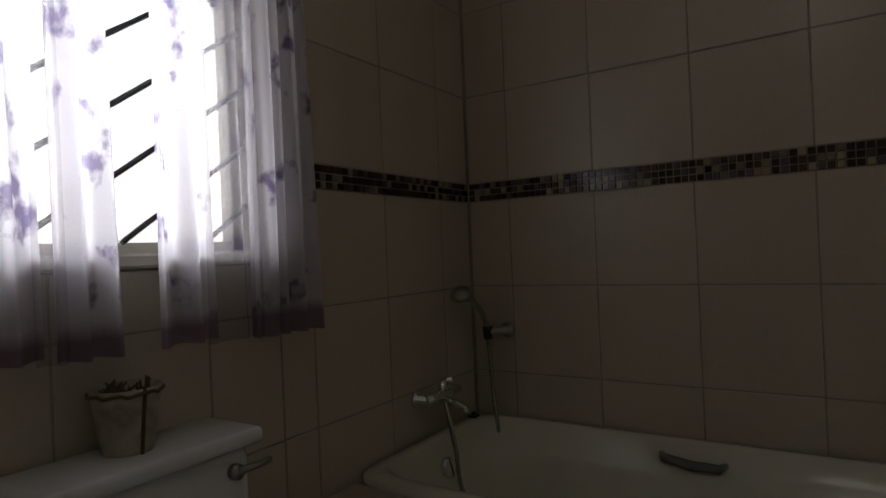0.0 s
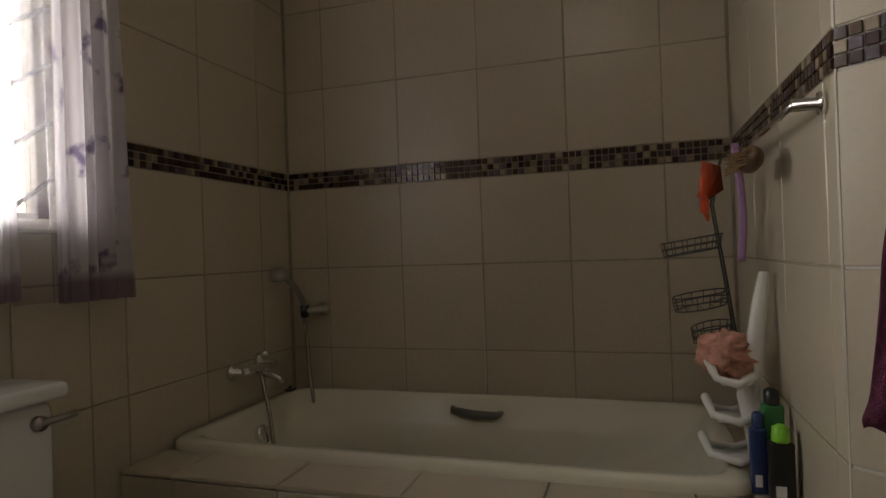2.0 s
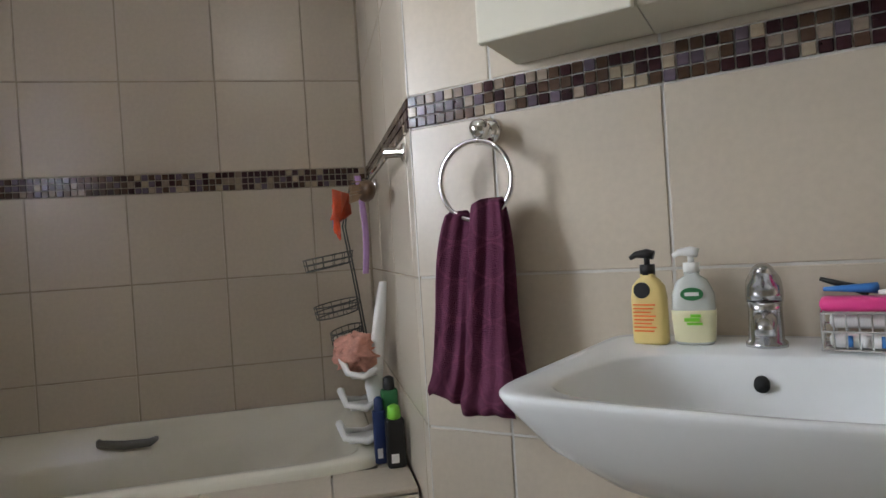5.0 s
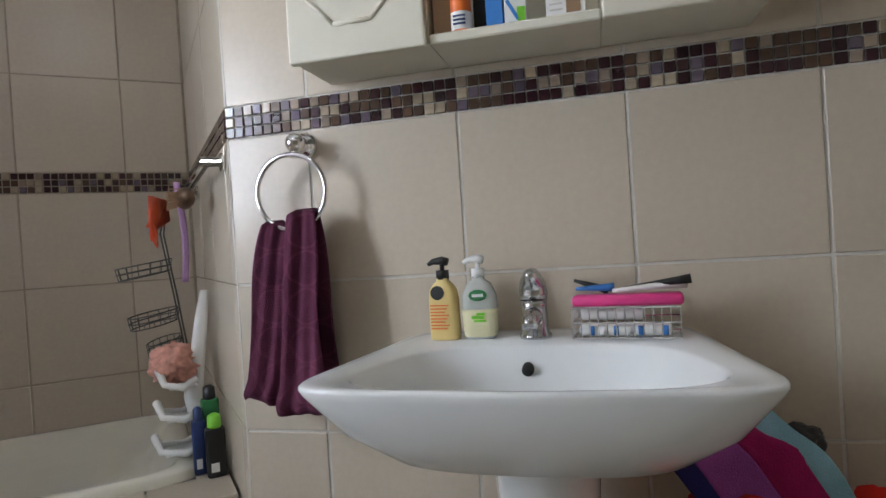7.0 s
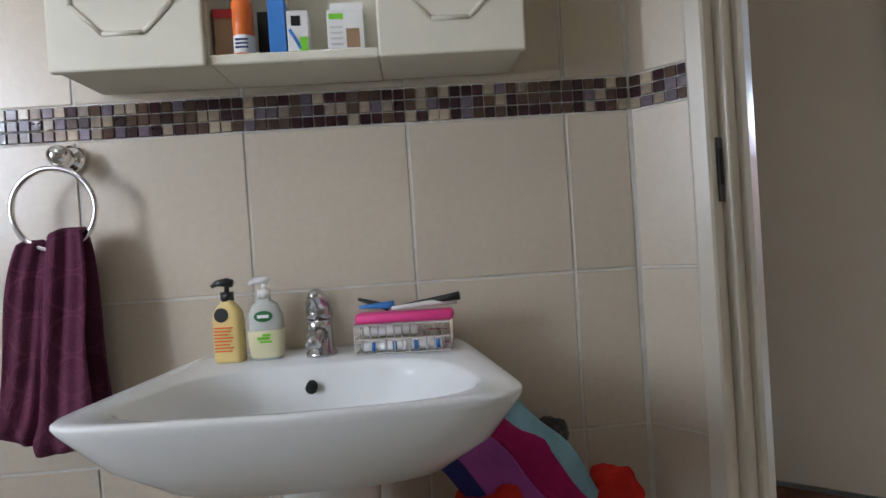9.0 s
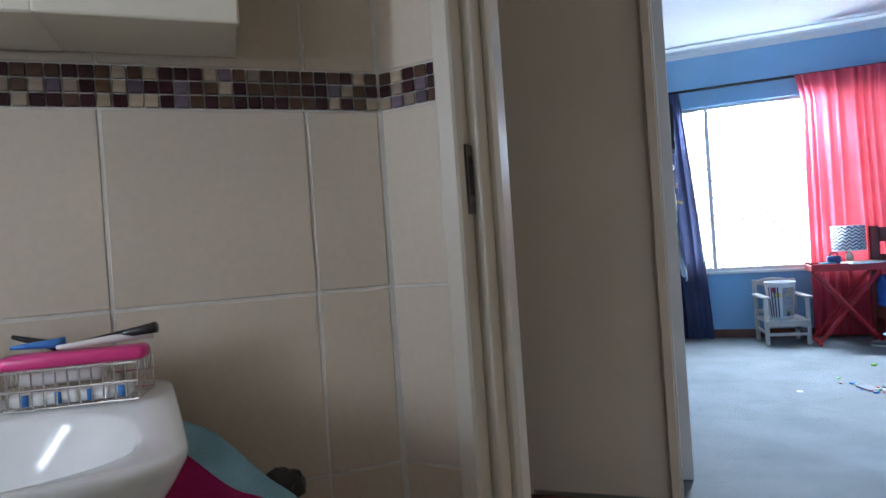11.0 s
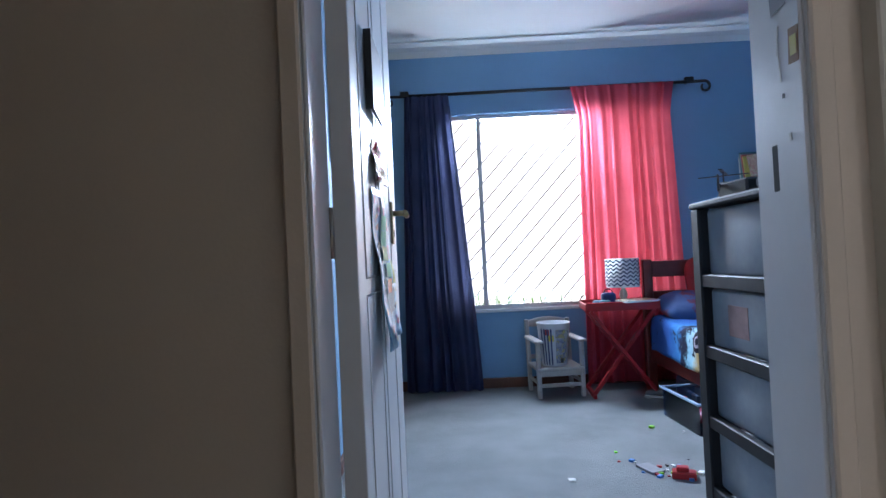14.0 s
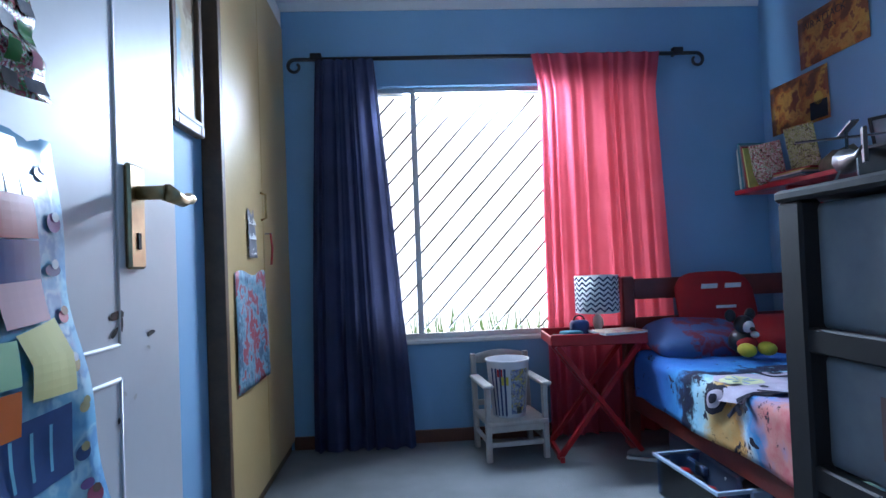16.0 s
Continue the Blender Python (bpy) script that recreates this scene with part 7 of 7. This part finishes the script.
def floor_toys():
    rnd = random.Random(4)
    cols = [REDPAINT, PAPERW, BLACKPL, BLUEPL, BOOKS[4], LIME]
    for k in range(22):
        a, s = rnd.uniform(0, 360), rnd.uniform(0.006, 0.018)
        x, y = 4.97 + rnd.gauss(0, 0.06), -0.38 + rnd.gauss(0, 0.05)
        tagged(mesh_ob("toy_brick", boxes((-s, -s * 0.6, 0, s, s * 0.6, s * 0.7), bev=0.001), cols[k % 6], P(x, y, 0.0, a)), ("red", "white", "black", "blue", "grey", "lime")[k % 6] + " plastic toy brick lying on the carpet", "toy", "toy bricks on the carpet")
    for k in range(12):
        x, y = rnd.uniform(4.9, 5.9), rnd.uniform(-0.75, -0.2)
        s = rnd.uniform(0.005, 0.012)
        tagged(mesh_ob("toy_brick", boxes((-s, -s, 0, s, s, s), bev=0.001), cols[(k * 5) % 6], P(x, y, 0, rnd.uniform(0, 90))), "small stray toy brick on the carpet", "toy", "stray toy bricks")
    bm = boxes((-0.06, -0.035, 0.0, 0.06, 0.035, 0.012), bev=0.002)
    tagged(mesh_ob("toy_plate", bm, BOOKS[4], P(5.03, -0.31, 0, 20)), "grey toy base plate on the carpet", "toy")
    bm = boxes((-0.05, -0.03, 0.0, 0.05, 0.03, 0.03), (-0.02, -0.02, 0.03, 0.03, 0.02, 0.05), bev=0.004)
    tagged(mesh_ob("toy_vehicle", bm, REDPAINT, P(4.92, -0.42, 0, 70)), "half-built red toy vehicle on the carpet", "toy")
    bm = sheet(bmesh.new(), lambda u, v: (0.045 * (u - 0.5), 0.03 * (v - 0.5), 0.003 + 0.004 * math.sin(5 * u)), 4, 4, 0.001)
    tagged(mesh_ob("paper_scrap", bm, PAPERW, P(4.945, 0.06, 0.001)), "white paper scrap on the carpet", "paper")


def ceiling_spots():
    r = root("ceiling_spotlight", P(5.62, -0.58, HB), "white ceiling spotlight bar, switched off", "ceiling light")
    bm = lathe(bmesh.new(), [(0.06, 0.0), (0.06, -0.018), (0.03, -0.03), (0.02, -0.031)], 24)
    part("rose", bm, WHITEPL, r, "", True)
    for k, (dx, dy) in enumerate(((0.02, 0.24), (-0.02, -0.02), (0.02, -0.22))):
        bm = bmesh.new()
        tube(bm, [(0, 0, -0.02), (dx * 0.5, dy * 0.5, -0.035), (dx, dy, -0.03), (dx, dy, -0.055)], 0.007, 8)
        part("arm", bm, WHITEPL, r, "", True)
        bm = lathe(bmesh.new(), [(0.012, 0.0), (0.026, -0.012), (0.034, -0.05), (0.04, -0.085), (0.036, -0.085), (0.02, -0.02)], 20)
        bmesh.ops.transform(bm, matrix=pose(dx, dy, -0.05, 20 if k == 0 else -18, 28, 0), verts=bm.verts)
        part("spot_head", bm, WHITEPL, r, "", True)


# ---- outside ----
# Emissive surface: its brightness is its own, not sun falling on it.
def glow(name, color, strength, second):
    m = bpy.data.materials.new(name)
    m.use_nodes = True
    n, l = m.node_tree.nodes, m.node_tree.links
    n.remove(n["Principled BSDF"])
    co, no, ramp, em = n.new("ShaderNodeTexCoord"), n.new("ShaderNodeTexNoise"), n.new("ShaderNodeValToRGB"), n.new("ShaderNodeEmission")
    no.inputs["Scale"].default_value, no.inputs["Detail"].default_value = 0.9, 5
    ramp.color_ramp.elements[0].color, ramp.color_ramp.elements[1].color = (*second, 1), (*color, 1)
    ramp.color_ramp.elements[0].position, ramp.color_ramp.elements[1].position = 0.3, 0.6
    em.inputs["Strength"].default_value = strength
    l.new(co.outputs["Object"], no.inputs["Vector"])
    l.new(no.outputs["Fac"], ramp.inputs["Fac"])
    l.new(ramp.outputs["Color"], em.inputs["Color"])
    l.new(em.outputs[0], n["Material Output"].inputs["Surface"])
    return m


def outside():
    structure("ground", boxes((-40, -40, -0.4, 60, 40, -0.3)), mat("dry_lawn", (0.22, 0.22, 0.12), 0.95, 0, 0.4, 0.8, 0.5, 60, (0.30, 0.26, 0.17)), None, "dry garden lawn", "ground")
    # Two glowing planes stand in for the bright outdoors behind the windows.
    b = tagged(mesh_ob("backdrop_garden", boxes((13.0, -9, -0.3, 13.05, 9, 9)), glow("garden_backdrop_glow", (1.0, 1.0, 1.0), GLOW_BED, (0.95, 0.90, 0.84)), BED), "plain backdrop glowing in place of the bright garden distance", "backdrop", kind="structure")
    c = tagged(mesh_ob("backdrop_yard", boxes((-4.0, -6, -0.3, -3.95, 9, 8)), glow("yard_backdrop_glow", (1.0, 1.0, 1.0), GLOW_BATH, (0.97, 0.95, 0.92))), "plain backdrop glowing in place of the bright yard distance", "backdrop", kind="structure")
    blade = cloth("garden_grass_blades", (0.50, 0.66, 0.34), (0.36, 0.52, 0.24), 0.5, 20)
    rnd = random.Random(9)
    for cx, cy, n in ((7.75, 0.15, 90), (7.9, -0.35, 90), (7.8, -0.75, 60), (8.0, 0.5, 40)):
        bm = bmesh.new()
        for _ in range(n):
            x, y = rnd.gauss(0, 0.12), rnd.gauss(0, 0.16)
            h, a = rnd.uniform(0.65, 1.12), rnd.uniform(0, 6.28)
            lean = rnd.uniform(0.05, 0.28)
            v = [bm.verts.new(p) for p in ((x - 0.02, y - 0.012, 0), (x + 0.02, y + 0.012, 0), (x + lean * 0.4 * math.cos(a) + 0.016, y + 0.01 + lean * 0.4 * math.sin(a), h * 0.6), (x + lean * 0.4 * math.cos(a) - 0.016, y - 0.01 + lean * 0.4 * math.sin(a), h * 0.6), (x + lean * math.cos(a), y + lean * math.sin(a), h))]
            bm.faces.new(v[:4])
            bm.faces.new((v[3], v[2], v[4]))
        tagged(mesh_ob("ornamental_grass", bm, blade, P(cx, cy, -0.3)), "tall green ornamental grass outside the window", "plant", "garden grasses")
    # Unseen overhangs, added so that direct sun stays out of both windows.
    roof = mat("sun_block_board", (0.6, 0.6, 0.58), 0.8, 0, 0.1, 10)
    structure("eaves_bedroom", boxes((WX + 0.22, YR - 0.4, 2.55, WX + 0.75, YL + 0.4, 2.65)), roof, BED, "unseen eaves slab added to block sun at the bedroom window", "roof")
    structure("eaves_bathroom", boxes((-0.5, -1.2, 2.45, 0.09, 2.7, 2.55)), roof, None, "unseen eaves slab added to block sun at the bathroom window", "roof")


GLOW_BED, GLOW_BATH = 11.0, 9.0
bedroom_door_frame()
bedroom_door()
hall_door()
trims()
bedroom_window()
bedroom_curtains()
cupboard()
child_chair()
tray_table()
bed()
storage_boxes()
drawer_tower()
wall_shelf()
floor_toys()
ceiling_spots()
outside()

# ---- wall tiles ----
BJ = [1.51 + 0.333 * k for k in range(-5, 4)]
NORTH = pose(0, 2.567, 0)
tile_field(bath_wall, NORTH, 0.338, 2.056, BJ, ROWS_Z[1:])
tile_field(bath_wall, NORTH, 0.338, 2.056, BJ, ROWS_ZU)
mosaic(bath_wall, NORTH, 0.338, 2.056, False)
EASTEND = Matrix.Translation((2.058, 0, 0)) @ Matrix.Rotation(radians(-90), 4, "Z")     # x along world -y
EJ = [-2.234, -1.901, -1.568]
tile_field(end_wall, EASTEND, -2.565, -1.505, EJ, ROWS_Z[1:])
tile_field(end_wall, EASTEND, -2.565, -1.505, EJ, ROWS_ZU)
mosaic(end_wall, EASTEND, -2.565, -1.505, False)
WEST = Matrix.Translation((0.335, 0, 0)) @ WY
WJ = [2.567 - 0.2 - 0.333 * k for k in range(0, 11)]


WJ2 = sorted([j for j in WJ if not (1.56 < j < 1.60 or 0.5 < j < 0.55)])
tile_field(win_wall, WEST, 1.58, 2.565, WJ2, ROWS_Z)
tile_field(win_wall, WEST, 1.58, 2.565, WJ2, ROWS_ZU)
mosaic(win_wall, WEST, 1.58, 2.565, False)
tile_field(win_wall, WEST, 0.53, 1.58, WJ2, [0.0, 0.263, 0.596, 0.929, 1.06])
tile_field(win_wall, WEST, 0.53, 1.58, WJ2, [2.105, 2.345, H])
tile_field(win_wall, WEST, -1.1, 0.53, WJ2, ROWS_Z)
tile_field(win_wall, WEST, -1.1, 0.53, WJ2, ROWS_ZU)
mosaic(win_wall, WEST, -1.1, 0.53, False)
DJ = [0.205, 0.541, 0.874, 1.207]
tile_field(diag_wall, DIAG, 0.002, 1.343, DJ, ROWS_Z)
tile_field(diag_wall, DIAG, 0.002, 1.343, DJ, ROWS_ZU)
mosaic(diag_wall, DIAG, 0.002, 1.343, True)
EAST = Matrix.Translation((3.067, 0, 0)) @ Matrix.Rotation(radians(-90), 4, "Z")
tile_field(door_wall, EAST, -0.612, -0.482, [], ROWS_Z)
tile_field(door_wall, EAST, -0.612, -0.482, [], ROWS_ZU)
mosaic(door_wall, EAST, -0.612, -0.482, True)
tile_field(door_wall, EAST, 0.415, 1.1, [0.748, 1.08], ROWS_Z)
tile_field(door_wall, EAST, 0.415, 1.1, [0.748, 1.08], ROWS_ZU)
